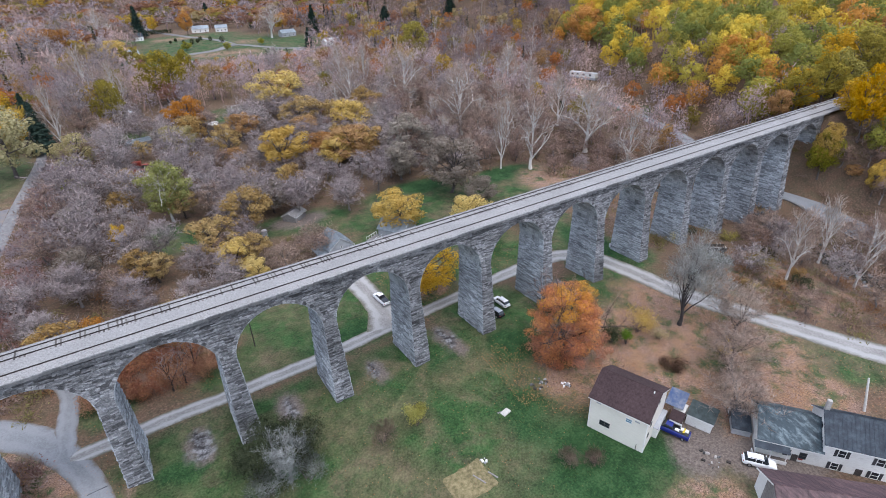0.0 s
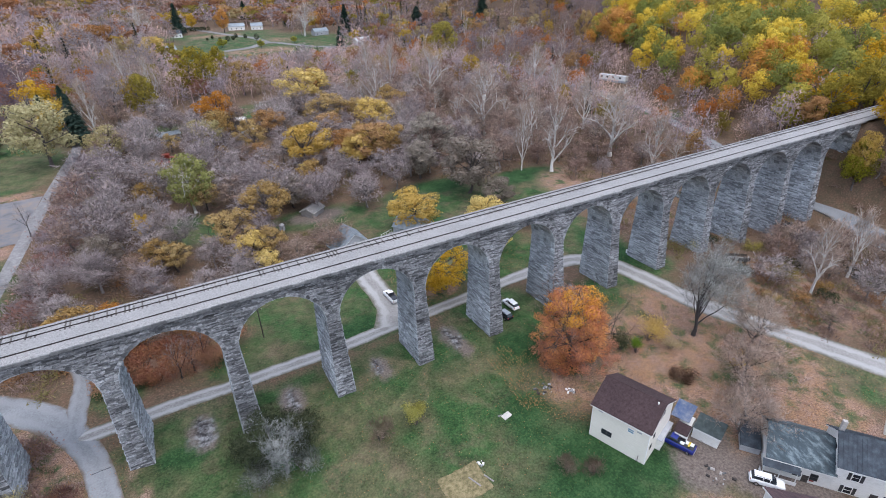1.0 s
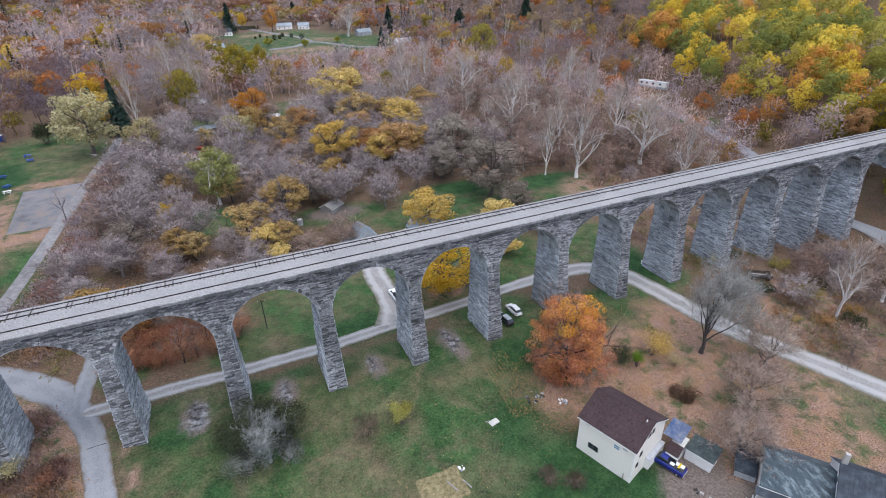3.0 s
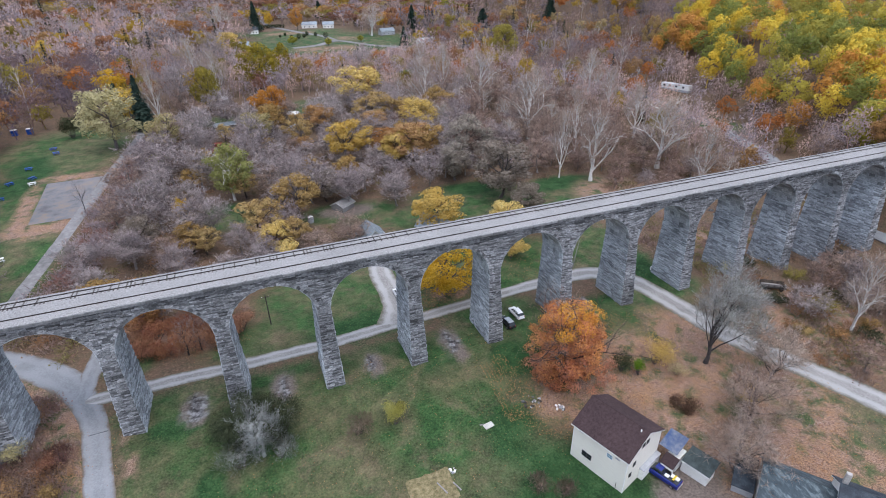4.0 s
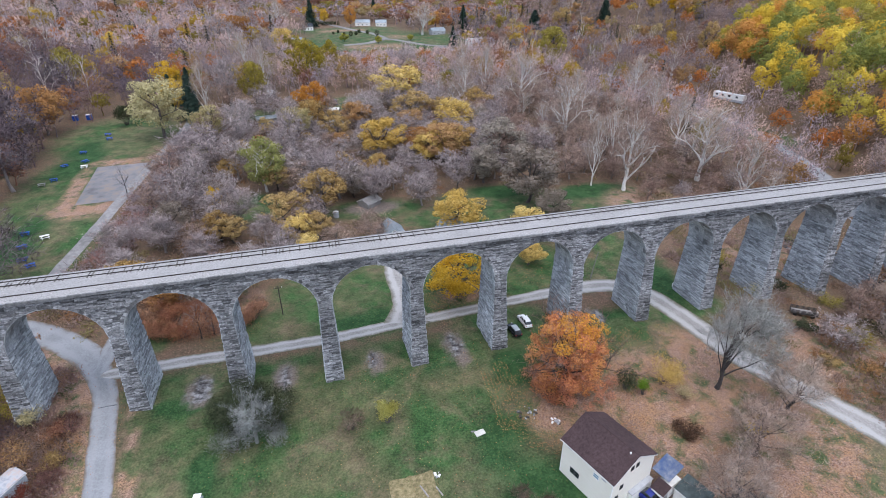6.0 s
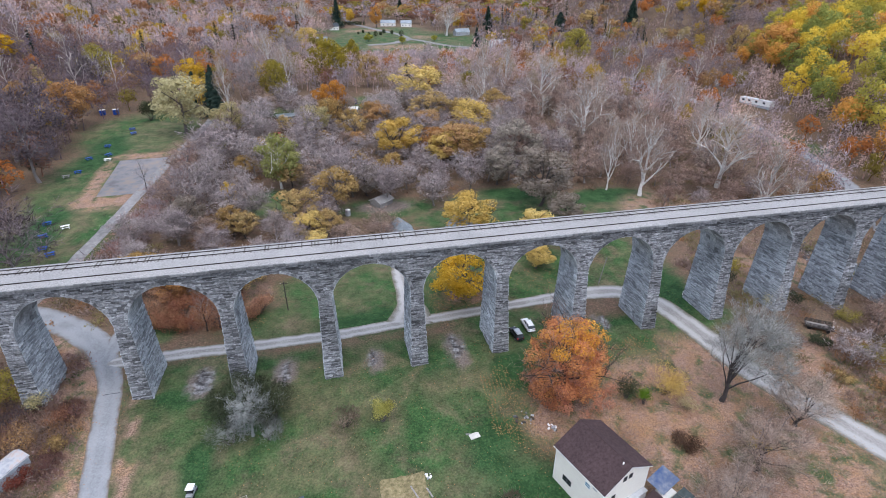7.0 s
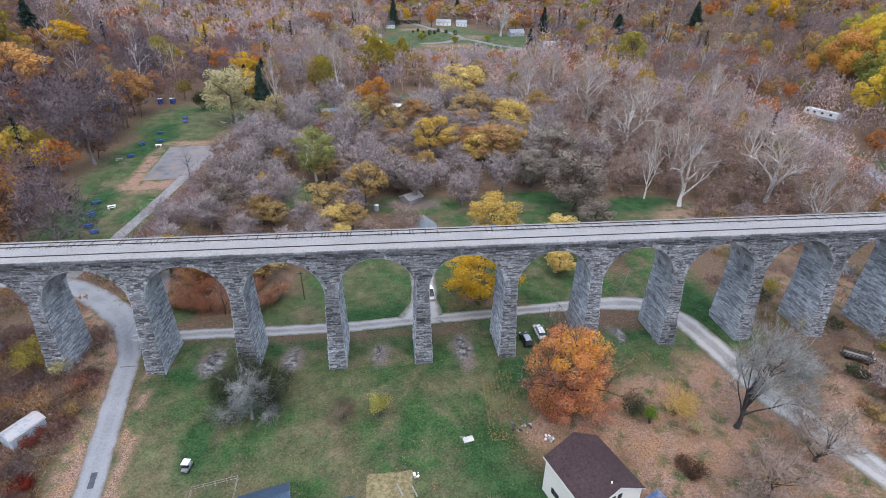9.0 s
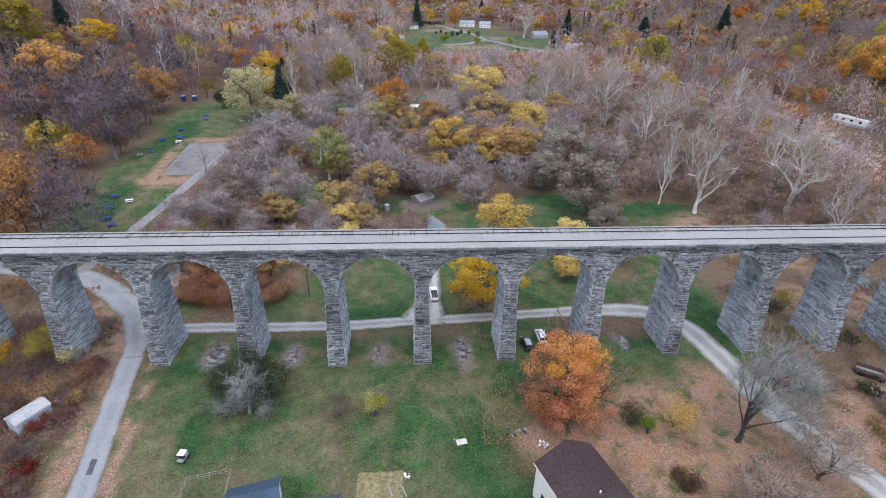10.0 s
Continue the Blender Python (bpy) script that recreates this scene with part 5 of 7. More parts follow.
def gable(name, label, x, y, z, deg, L, D, wall, rise, wall_mat, roof_mat, over=0.35, deep=1.2, ribs=0.0, category="house", peak=0.5, group=""):
    """A house with a pitched roof; its front eave runs along its own x from the given corner."""
    h = thing(name, pose(x, y, z, 0, 0, deg), label, category, group)
    prof = [(0, -deep), (D, -deep), (D, wall), (D * peak, wall + rise), (0, wall)]
    part("wall", prism_bm(prof, 0, L), wall_mat, h)
    k0, k1 = rise / (D * peak), rise / (D * (1 - peak))
    slope(h, "roof", roof_mat, -over, L + over, -over, wall - over * k0 + 0.02, D * peak, wall + rise + 0.02, ribs=ribs)
    slope(h, "roof", roof_mat, -over, L + over, D + over, wall - over * k1 + 0.02, D * peak, wall + rise + 0.02, ribs=ribs)
    ridge = part("ridge_cap", rod_bm((-over, D * peak, wall + rise + 0.12), (L + over, D * peak, wall + rise + 0.12), 0.09, 6), roof_mat, h)
    for xx in (-over, L + over - 0.06):
        for y0, kk, sg in ((-over, k0, 1), (D + over, k1, -1)):
            yp = D * peak
            b = prism_bm([(y0, wall - over * kk - 0.1), (yp, wall + rise - 0.1), (yp, wall + rise + 0.1), (y0, wall - over * kk + 0.1)], xx, xx + 0.06)
            part("fascia", b, TRIM, h)
    part("gutter", box_bm((-over, -over - 0.1, wall - over * k0 - 0.08), (L + over, -over - 0.012, wall - over * k0 + 0.02), 0.02), TRIM, h)
    return h


def white_house():
    x, y, z, deg, L, D = 16.95, -30.3, -1.75, -71.6, 10.1, 9.7
    h = gable("white_house", "tall white house with a dark brown shingle roof", x, y, z, deg, L, D, 7.25, 2.75, CREAM, BROWN_ROOF, deep=1.0)
    window(h, "f", 2.55, 2.3, 0.75, 0.95, L, D, casing=FRAME)
    window(h, "f", 3.5, 2.3, 0.75, 0.95, L, D, casing=FRAME)
    window(h, "f", 7.0, 5.6, 0.95, 0.8, L, D, BLUE_GLASS)
    part("wall_vent", box_bm((1.1, -0.05, 6.3), (1.9, -0.005, 6.6), 0.01), GREY_SIDING, h)
    part("wall_vent", box_bm((8.0, -0.05, 6.0), (8.8, -0.005, 6.3), 0.01), GREY_SIDING, h)
    for s, zz in ((4.2, 7.6), (5.4, 7.6), (2.2, 4.9), (1.4, 3.0)):
        window(h, "r", s, zz, 0.6, 0.75, L, D, casing=FRAME)
    for c in ((-0.03, -0.03), (L - 0.09, -0.03), (L - 0.09, D - 0.09)):
        part("corner_board", box_bm((c[0], c[1], -0.6), (c[0] + 0.12, c[1] + 0.12, 7.1), 0.01), TRIM, h)
    part("downpipe", rod_bm((8.9, -0.1, -0.4), (8.9, -0.1, 1.2), 0.05), DARK_WOOD, h)
    part("roof_vent", rod_bm((9.2, 4.3, 9.5), (9.2, 4.3, 10.15), 0.12), TRIM, h)
    part("foundation", box_bm((0.02, 0.02, -1.3), (L - 0.02, D - 0.02, 0.05)), GREY_SIDING, h)
    # one-storey annexes in a row behind the gable
    a = thing("entry_annex", pose(x, y, z, 0, 0, deg), "low white annex with a grey roof on the gable", "annex")
    part("wall", box_bm((10.12, 4.4, -0.8), (10.9, 9.4, 2.2)), WHITE, a)
    part("roof", prism_bm([(4.3, 2.2), (9.5, 2.4), (9.5, 2.5), (4.3, 2.3)], 10.12, 11.0), GREY_SIDING, a)
    b = thing("metal_annex", pose(x, y, z, 0, 0, deg), "annex with a faded blue and rusty metal roof", "annex")
    part("wall", box_bm((11.55, 9.9, -0.8), (13.6, 13.0, 2.6)), WHITE, b)
    slope(b, "roof", BLUE_ROOF, 10.15, 13.3, 9.9, 3.7, 13.4, 4.9, ribs=0.5)
    slope(b, "lower_roof", BROWN_ROOF, 11.6, 13.9, 7.9, 2.35, 9.85, 3.25, label="brown lower roof strip")
    part("porch_beam", box_bm((11.85, 7.85, 1.95), (14.0, 8.02, 2.3), 0.02), TRIM, b)
    for xx in (11.95, 13.9):
        part("post", box_bm((xx - 0.06, 7.88, -0.8), (xx + 0.06, 8.0, 1.98), 0.01), TRIM, b)
    c = thing("shed_annex", pose(x, y, z, 0, 0, deg), "narrow white shed with a dark green roll roof", "shed")
    part("wall", box_bm((13.95, 10.9, -0.9), (18.2, 13.6, 2.55)), WHITE, c)
    slope(c, "roof", GREEN_ROOF, 13.9, 18.5, 10.6, 2.62, 13.9, 3.6)
    part("fascia", box_bm((13.9, 10.55, 2.4), (18.5, 10.6, 2.62), 0.01), TRIM, c)


white_house()


def farmhouse():
    x, y, z, deg = 35.6, -50.6, -2.15, -54
    w = gable("farmhouse_wing", "low white farmhouse wing with a streaked blue-grey metal roof", x, y, z, deg, 9.0, 9.2, 4.0, 3.0, WHITE, STREAK_ROOF, over=0.3, ribs=0.6)
    window(w, "f", 6.7, 2.2, 0.9, 1.2, 9, 9.2, casing=FRAME)
    window(w, "f", 4.4, 2.2, 0.9, 1.2, 9, 9.2, casing=FRAME)
    part("door", box_bm((5.2, -0.06, 0.1), (6.1, 0.02, 2.15), 0.02), DARK_WOOD, w)
    part("door_panel", box_bm((6.25, -0.05, 1.2), (6.9, -0.005, 1.5), 0.02), material("red_panel", [(0.2, 0.03, 0.03), (0.3, 0.06, 0.05)], 2), w, "small dark red panel")
    porch = thing("porch", pose(x, y, z, 0, 0, deg), "low white porch with a boarded parapet", "porch")
    part("parapet", box_bm((-0.6, -1.5, -0.9), (4.4, -1.38, 1.35), 0.02), TRIM, porch)
    part("parapet", box_bm((-0.6, -1.38, -0.9), (-0.48, 0.0, 1.35), 0.02), TRIM, porch)
    part("deck", box_bm((-0.48, -1.38, -0.9), (4.3, -0.02, 0.1)), GREY_WOOD, porch)
    for xx in (-0.4, 1.9, 4.2):
        part("post", box_bm((xx - 0.06, -1.36, 0.1), (xx + 0.06, -1.24, 3.3), 0.01), TRIM, porch)
    slope(porch, "roof", SLATE_ROOF, -0.7, 4.5, -1.6, 3.25, -0.32, 3.7, 0.08)
    lean = thing("lean_to", pose(x, y, z, 0, 0, deg), "slatted lean-to with a dark metal roof", "shed")
    part("wall", box_bm((-3.3, 3.0, -0.9), (-0.32, 8.6, 2.1)), GREY_SIDING, lean)
    slope(lean, "roof", SLATE_ROOF, -3.5, -0.32, 2.7, 2.15, 8.9, 3.4, ribs=0.45)
    m = gable("farmhouse", "white two-storey farmhouse with a dark blue-grey metal roof", x + 5.3, y - 7.3, z, deg, 10.4, 8.6, 6.0, 3.0, WHITE, SLATE_ROOF, over=0.3, ribs=0.6)
    for s, zz in ((2.2, 1.6), (7.6, 1.6), (2.5, 4.5), (7.6, 4.5)):
        window(m, "f", s, zz, 0.95, 1.35, 10.4, 8.6, shutters=True)
    for s, zz in ((1.6, 4.6), (3.6, 6.3)):
        window(m, "l", s, zz, 0.8, 1.1, 10.4, 8.6, casing=FRAME)
    part("chimney", box_bm((0.1, 4.9, 7.6), (0.75, 5.5, 10.6), 0.03), BRICK, m)
    part("door", box_bm((5.0, -0.06, 0.1), (5.95, 0.02, 2.15), 0.02), DARK_WOOD, m)
    barn = thing("barn", pose(29.2, -54.2, -2.3, 0, 0, -45.5), "old grey barn with a rust-brown metal roof", "barn")
    part("wall", prism_bm([(0, -1), (0, 4.6), (-5, 7.4), (-10, 4.6), (-10, -1)], 0, 19), GREY_WOOD, barn)
    slope(barn, "roof", RUST_ROOF, -0.35, 19.4, 0.35, 4.45, -5, 7.45, ribs=0.7)
    slope(barn, "roof", RUST_ROOF, -0.35, 19.4, -10.35, 4.45, -5, 7.45, ribs=0.7)
    part("barge_board", prism_bm([(0.4, 4.2), (-5, 7.25), (-5, 7.5), (0.4, 4.5)], -0.42, -0.36), TRIM, barn)
    part("gable_panel", prism_bm([(-0.1, 0.5), (-0.1, 4.3), (-2.6, 5.6), (-2.6, 0.5)], -0.05, -0.01), TRIM, barn)


farmhouse()


def garages():
    a = gable("garage", "grey garage with a pale metal roof behind the viaduct", 8.6, 54.2, 0.1, 93, 8.5, 7.6, 3.2, 3.0, GREY_SIDING, GREY_ROOF, ribs=0.6, category="garage")
    window(a, "l", 3.8, 3.3, 0.5, 0.5, 8.5, 7.6)
    part("garage_door", box_bm((-0.06, 1.4, -0.2), (0.02, 4.0, 2.1), 0.02), TRIM, a)
    p = thing("garage_porch", pose(8.6, 54.2, 0.1, 0, 0, 93), "low open porch roof of pale metal", "porch")
    slope(p, "roof", GREY_ROOF, 0.0, 7.0, 10.6, 1.95, 7.7, 2.45, 0.08, ribs=0.6)
    for xx in (0.3, 3.5, 6.7):
        part("post", box_bm((xx - 0.07, 10.3, -0.6), (xx + 0.07, 10.44, 1.98), 0.01), GREY_WOOD, p)
    b = gable("bungalow", "grey bungalow with a pale metal roof behind the viaduct", 30.5, 55.0, 0.3, 120, 9.0, 8.0, 3.1, 3.0, GREY_SIDING, GREY_ROOF, ribs=0.6)
    window(b, "l", 4, 1.6, 1.0, 1.0, 9, 8)
    window(b, "b", 3, 1.6, 1.0, 1.0, 9, 8)
    deck = thing("white_deck", pose(17.5, 58.0, height(17.5, 58), 0, 0, 25), "small white railed deck beside the bungalow", "deck")
    part("floor", box_bm((-2.5, -1.5, -0.3), (2.5, 1.5, 0.5)), GREY_WOOD, deck)
    for yy in (-1.45, 1.45):
        part("rail", box_bm((-2.5, yy - 0.04, 1.35), (2.5, yy + 0.04, 1.45)), TRIM, deck)
        for xx in (-2.4, -1.2, 0, 1.2, 2.4):
            part("post", box_bm((xx - 0.04, yy - 0.04, 0.5), (xx + 0.04, yy + 0.04, 1.35)), TRIM, deck)
    s = gable("garden_shed", "weathered grey shed with a tilted roof among trees", 1.0, 84.5, height(4, 87), 40, 6.5, 5.0, 2.0, 1.2, GREY_WOOD, GREY_WOOD, category="shed")
    v = thing("white_tank", pose(-10.5, 80.7, height(-10.5, 80.7)), "small white upright tank among the trees", "tank")
    b2 = rod_bm((0, 0, -0.1), (0, 0, 2.0), 0.9, 14)
    part("body", b2, GREY_SIDING, v)
    part("lid", rod_bm((0, 0, 2.0), (0, 0, 2.35), 0.9, 14, 0.25), TRIM, v)
    l = gable("roadside_shed", "small shed with pale blue-white metal sides", -69.0, -17.2, height(-69, -14) - 0.1, 61, 5.6, 3.0, 2.3, 0.7, material("pale_blue_metal", [(0.3, 0.35, 0.385), (0.46, 0.51, 0.55)], 1.2, 0.7, spread=0.2), material("dull_metal", [(0.15, 0.16, 0.18), (0.3, 0.31, 0.33), (0.36, 0.25, 0.19)], 0.8, 0.8, spread=0.3), over=0.12, category="shed")
    l2 = gable("roadside_shed", "low shed with pale blue metal sides behind another", -75.0, -22.6, height(-74, -21) - 0.1, 63, 5.0, 3.0, 2.1, 0.7, GREY_SIDING, GREY_ROOF, over=0.12, category="shed")
    c = gable("blue_roofed_cottage", "small cottage with a dark blue shingle roof", -28.6, -36.2, -2.2, 14, 7.2, 7.0, 3.3, 2.4, WHITE, material("blue_shingle", [(0.03, 0.05, 0.085), (0.05, 0.085, 0.13)], 2, 0.8), over=0.25)
    part("skylight_panel", prism_bm([(-0.12, 3.35), (2.2, 4.95), (2.2, 5.0), (-0.12, 3.4)], 2.0, 4.2), GREY_ROOF, c, "faded pale roof panel")
    d = gable("dark_shed", "low shed with a flat dark grey roof", -19.5, -36.0, -2.3, 6, 7.0, 4.6, 3.0, 0.5, GREY_SIDING, GREEN_ROOF, over=0.15, category="shed")


garages()


PALE_ROOF = material("pale_tin_roof", [(0.5, 0.53, 0.56), (0.62, 0.65, 0.68)], 0.9, 0.5, spread=0.12)


def stick(p, q, r):
    verts, faces = [], []
    tube(verts, faces, Vector(p), Vector(q), r, 0.7 * r, 5)
    return verts, faces


def far_homes():
    """Houses of the hamlet up the valley and trailers by the road."""
    r = random.Random(3)
    spots = [(-3, 572, 11, 8, 1, "small white house with a blue-grey roof on the hamlet lawn"), (-24, 452, 17, 12, 0, "low white house with a pale roof beside bare trees"), (46, 756, 20, 10, 1, "distant white house with a grey roof"), (60, 606, 18, -12, 0, "long white house with a pale roof on the hamlet lane"), (84, 598, 13, -12, 0, "white house with a grey roof and a porch"), (132, 506, 17, 15, 0, "grey two-storey house behind a bare sycamore"), (148, 424, 17, 14, 2, "low house with a pale tin roof by the hamlet lane"), (-44, 520, 10, 20, 1, "distant white house among russet trees"), (-33, 240, 5, 70, 2, "small white shed in a clearing")]
    for x, y, L, deg, tone, words in spots:
        D = L * (0.42 if L > 15 else 0.7)
        h = gable("far_house", words, x, y, height(x, y) - 0.2, deg, L, D, 2.6 if L < 6 else 4.2, 1.2 if L < 6 else 3.0, GREY_SIDING if "grey two" in words else WHITE, (GREY_ROOF, SLATE_ROOF, PALE_ROOF)[tone], category="house", group="hamlet houses")
        for s in (0.2, 0.5, 0.8):
            window(h, "f", L * s, 1.7, 1.1, 1.2, L, D)
    hedge = thing("hedge", pose(14, 640, height(28, 630)), "long clipped dark green hedge", "hedge")
    rows = [(Vector((k * 1.6, -0.75 * k, 0)), Vector((k * 1.6, -0.75 * k, 2.2))) for k in range(18)]
    verts, faces = [], []
    for _ in range(900):
        p, e = rows[r.randrange(18)]
        n = Vector((r.gauss(0, 1), r.gauss(0, 1), r.gauss(0.3, 1))).normalized()
        leaf_at(r, verts, faces, e + Vector((n.x * 1.8, n.y * 1.8, n.z * 2.4)), n, 0.9)
    part_of("foliage", mesh_of("foliage", verts, faces, LEAF["dark"]), hedge)
    for k, (x, y, tall) in enumerate(((33, 539, 3.2), (38, 522, 2.6), (44, 511, 5.0), (50, 516, 4.0), (55, 530, 4.5), (63, 522, 4.0), (71, 505, 6.0), (27, 530, 2.4))):
        b = thing("garden_shrub", pose(x, y, height(x, y)), "small dark clipped shrub on the hamlet lawn", "shrub", "shrubs of the hamlet lawn")
        verts, faces = [], []
        for _ in range(160):
            n = Vector((r.gauss(0, 1), r.gauss(0, 1), r.gauss(0.2, 1))).normalized()
            leaf_at(r, verts, faces, Vector((n.x * 0.42 * tall, n.y * 0.42 * tall, 0.5 * tall + n.z * 0.5 * tall)), n, 0.9)
        part_of("foliage", mesh_of("foliage", verts, faces, LEAF["dark"]), b)
        part_of("stem", mesh_of("stem", *stick((0, 0, -0.2), (0, 0, 0.6 * tall), 0.1), BARK), b)
    for x, y, L, deg, label in ((233.5, 190, 20, -78, "long white trailer home with a flat roof"), (240, 240, 14, -70, "grey-white trailer home with a flat roof")):
        t = thing("trailer", pose(x, y, height(x, y) + 0.5, 0, 0, deg), label, "trailer")
        part("body", box_bm((0, 0, 0), (L, 3.8, 2.9), 0.12), WHITE, t)
        part("roof", box_bm((-0.1, -0.1, 2.9), (L + 0.1, 3.9, 3.05), 0.04), PALE_ROOF, t)
        part("skirt", box_bm((0.1, 0.1, -1.4), (L - 0.1, 3.7, 0.0)), GREY_SIDING, t)
        for s in (0.12, 0.32, 0.55, 0.8):
            window(t, "f", L * s, 1.7, 1.3, 0.9, L, 3.8, casing=FRAME)
    sh = gable("blue_roofed_shed", "low shed with a pale blue metal roof in the thicket", -39.0, 188.0, height(-36, 190), 12, 10, 5, 2.4, 0.9, GREY_WOOD, GREY_ROOF, category="shed")


far_homes()


def clearing():
    """Odds and ends in the small yards between the thicket and the hamlet."""
    red = material("faded_red_paint", [(0.3, 0.045, 0.03), (0.42, 0.09, 0.06)], 1.2, 0.5, spread=0.2)
    for x, y, deg, words in ((-39.5, 156, 25, "faded red farm implement on a frame"), (-37, 163, -15, "faded red hay machine standing in brush")):
        m = thing("farm_implement", pose(x, y, height(x, y), 0, 0, deg), words, "farm implement")
        part("frame", box_bm((-3.2, -0.9, 0.9), (3.2, 0.9, 1.25), 0.05), red, m)
        part("hopper", prism_bm([(-0.8, 1.25), (0.8, 1.25), (1.2, 2.6), (-1.2, 2.6)], -2.4, 0.6), red, m)
        part("drawbar", rod_bm((3.2, 0, 1.0), (5.0, 0, 0.6), 0.1, 6), red, m)
        for xx in (-1.8, 1.6):
            for sd in (-1, 1):
                part("wheel", rod_bm((xx, sd * 0.95, 0.6), (xx, sd * 1.25, 0.6), 0.62, 12), FRAME, m)
    g = thing("swing_set", pose(17.5, 229, height(17.5, 229), 0, 0, 15), "white tubular garden swing set on green lawn", "swing set")
    for xx in (-2.6, 2.6):
        for sd in (-1, 1):
            part("leg", rod_bm((xx, sd * 1.5, -0.1), (xx, 0, 3.2), 0.16, 6), TRIM, g)
    part("crossbar", rod_bm((-2.8, 0, 3.2), (2.8, 0, 3.2), 0.16, 6), TRIM, g)
    for xx in (-1.2, 1.0):
        part("swing_seat", box_bm((xx - 0.4, -0.2, 0.7), (xx + 0.4, 0.2, 0.8), 0.02), TRIM, g)
        for sd in (-1, 1):
            part("chain", rod_bm((xx + 0.35 * sd, 0, 0.75), (xx + 0.35 * sd, 0, 3.2), 0.05, 4), TRIM, g)
    gable("camper_shed", "small white hut with a pale roof in a clearing", -3.6, 182.5, height(-2, 183), 10, 6.5, 3.6, 2.4, 0.7, WHITE, PALE_ROOF, over=0.2, category="hut")
    gable("tarp_shelter", "low shelter with a cream roof under trees", -3.0, 204, height(-2, 205), -20, 5.0, 4.0, 2.2, 1.0, GREY_WOOD, TRIM, over=0.3, category="shelter")
    b = thing("water_tank", pose(1.8, 223, height(1.8, 223)), "dark blue-green water tank on the lawn", "tank")
    part("body", rod_bm((0, 0, -0.1), (0, 0, 2.6), 1.4, 14), BLUE_ROOF, b)
    part("lid", rod_bm((0, 0, 2.6), (0, 0, 3.0), 1.4, 14, 0.4), BLUE_ROOF, b)


clearing()

# ---- vehicles ----
BLUE_PAINT = material("dark_blue_paint", [(0.012, 0.02, 0.16), (0.018, 0.03, 0.22)], 1, 0.25, metal=0.2, spread=0.05, spec=0.6)
WHITE_PAINT = material("white_paint", [(0.72, 0.73, 0.75), (0.8, 0.81, 0.82)], 1, 0.3, spread=0.04, spec=0.5)
BLACK_PAINT = material("black_paint", [(0.012, 0.013, 0.016), (0.025, 0.026, 0.03)], 1, 0.25, spread=0.05, spec=0.6)
SILVER_PAINT = material("silver_paint", [(0.3, 0.32, 0.34), (0.42, 0.44, 0.46)], 1, 0.3, metal=0.5, spread=0.05)
RUBBER = material("tyre_rubber", [(0.01, 0.01, 0.01), (0.025, 0.025, 0.025)], 4, 0.9)
RIM = material("alloy_rim", [(0.4, 0.4, 0.41), (0.55, 0.55, 0.56)], 2, 0.35, metal=0.8)
LAMP_RED = material("tail_lamp", [(0.25, 0.01, 0.01), (0.35, 0.02, 0.02)], 2, 0.3)
LAMP_CLEAR = material("head_lamp", [(0.6, 0.62, 0.64), (0.75, 0.76, 0.78)], 2, 0.2)


def shell_bm(rows, sides=None):
    """A body lofted through cross-sections (x, half width, low, high), with rounded shoulders."""
    bm = bmesh.new()
    rings = []
    for x, w, lo, hi in rows:
        c = min(0.16, 0.3 * (hi - lo))
        ring = [(-w, lo), (-w * 1.02, lo + 0.5 * (hi - lo)), (-w * 0.98, hi - c), (-w + c * 0.8, hi), (w - c * 0.8, hi), (w * 0.98, hi - c), (w * 1.02, lo + 0.5 * (hi - lo)), (w, lo)]
        rings.append([bm.verts.new((x, y, z)) for y, z in ring])
    n = 8
    for a, b in zip(rings, rings[1:]):
        for k in range(n):
            bm.faces.new((a[k], a[(k + 1) % n], b[(k + 1) % n], b[k]))
    bm.faces.new(rings[0])
    bm.faces.new(rings[-1][::-1])
    return bm


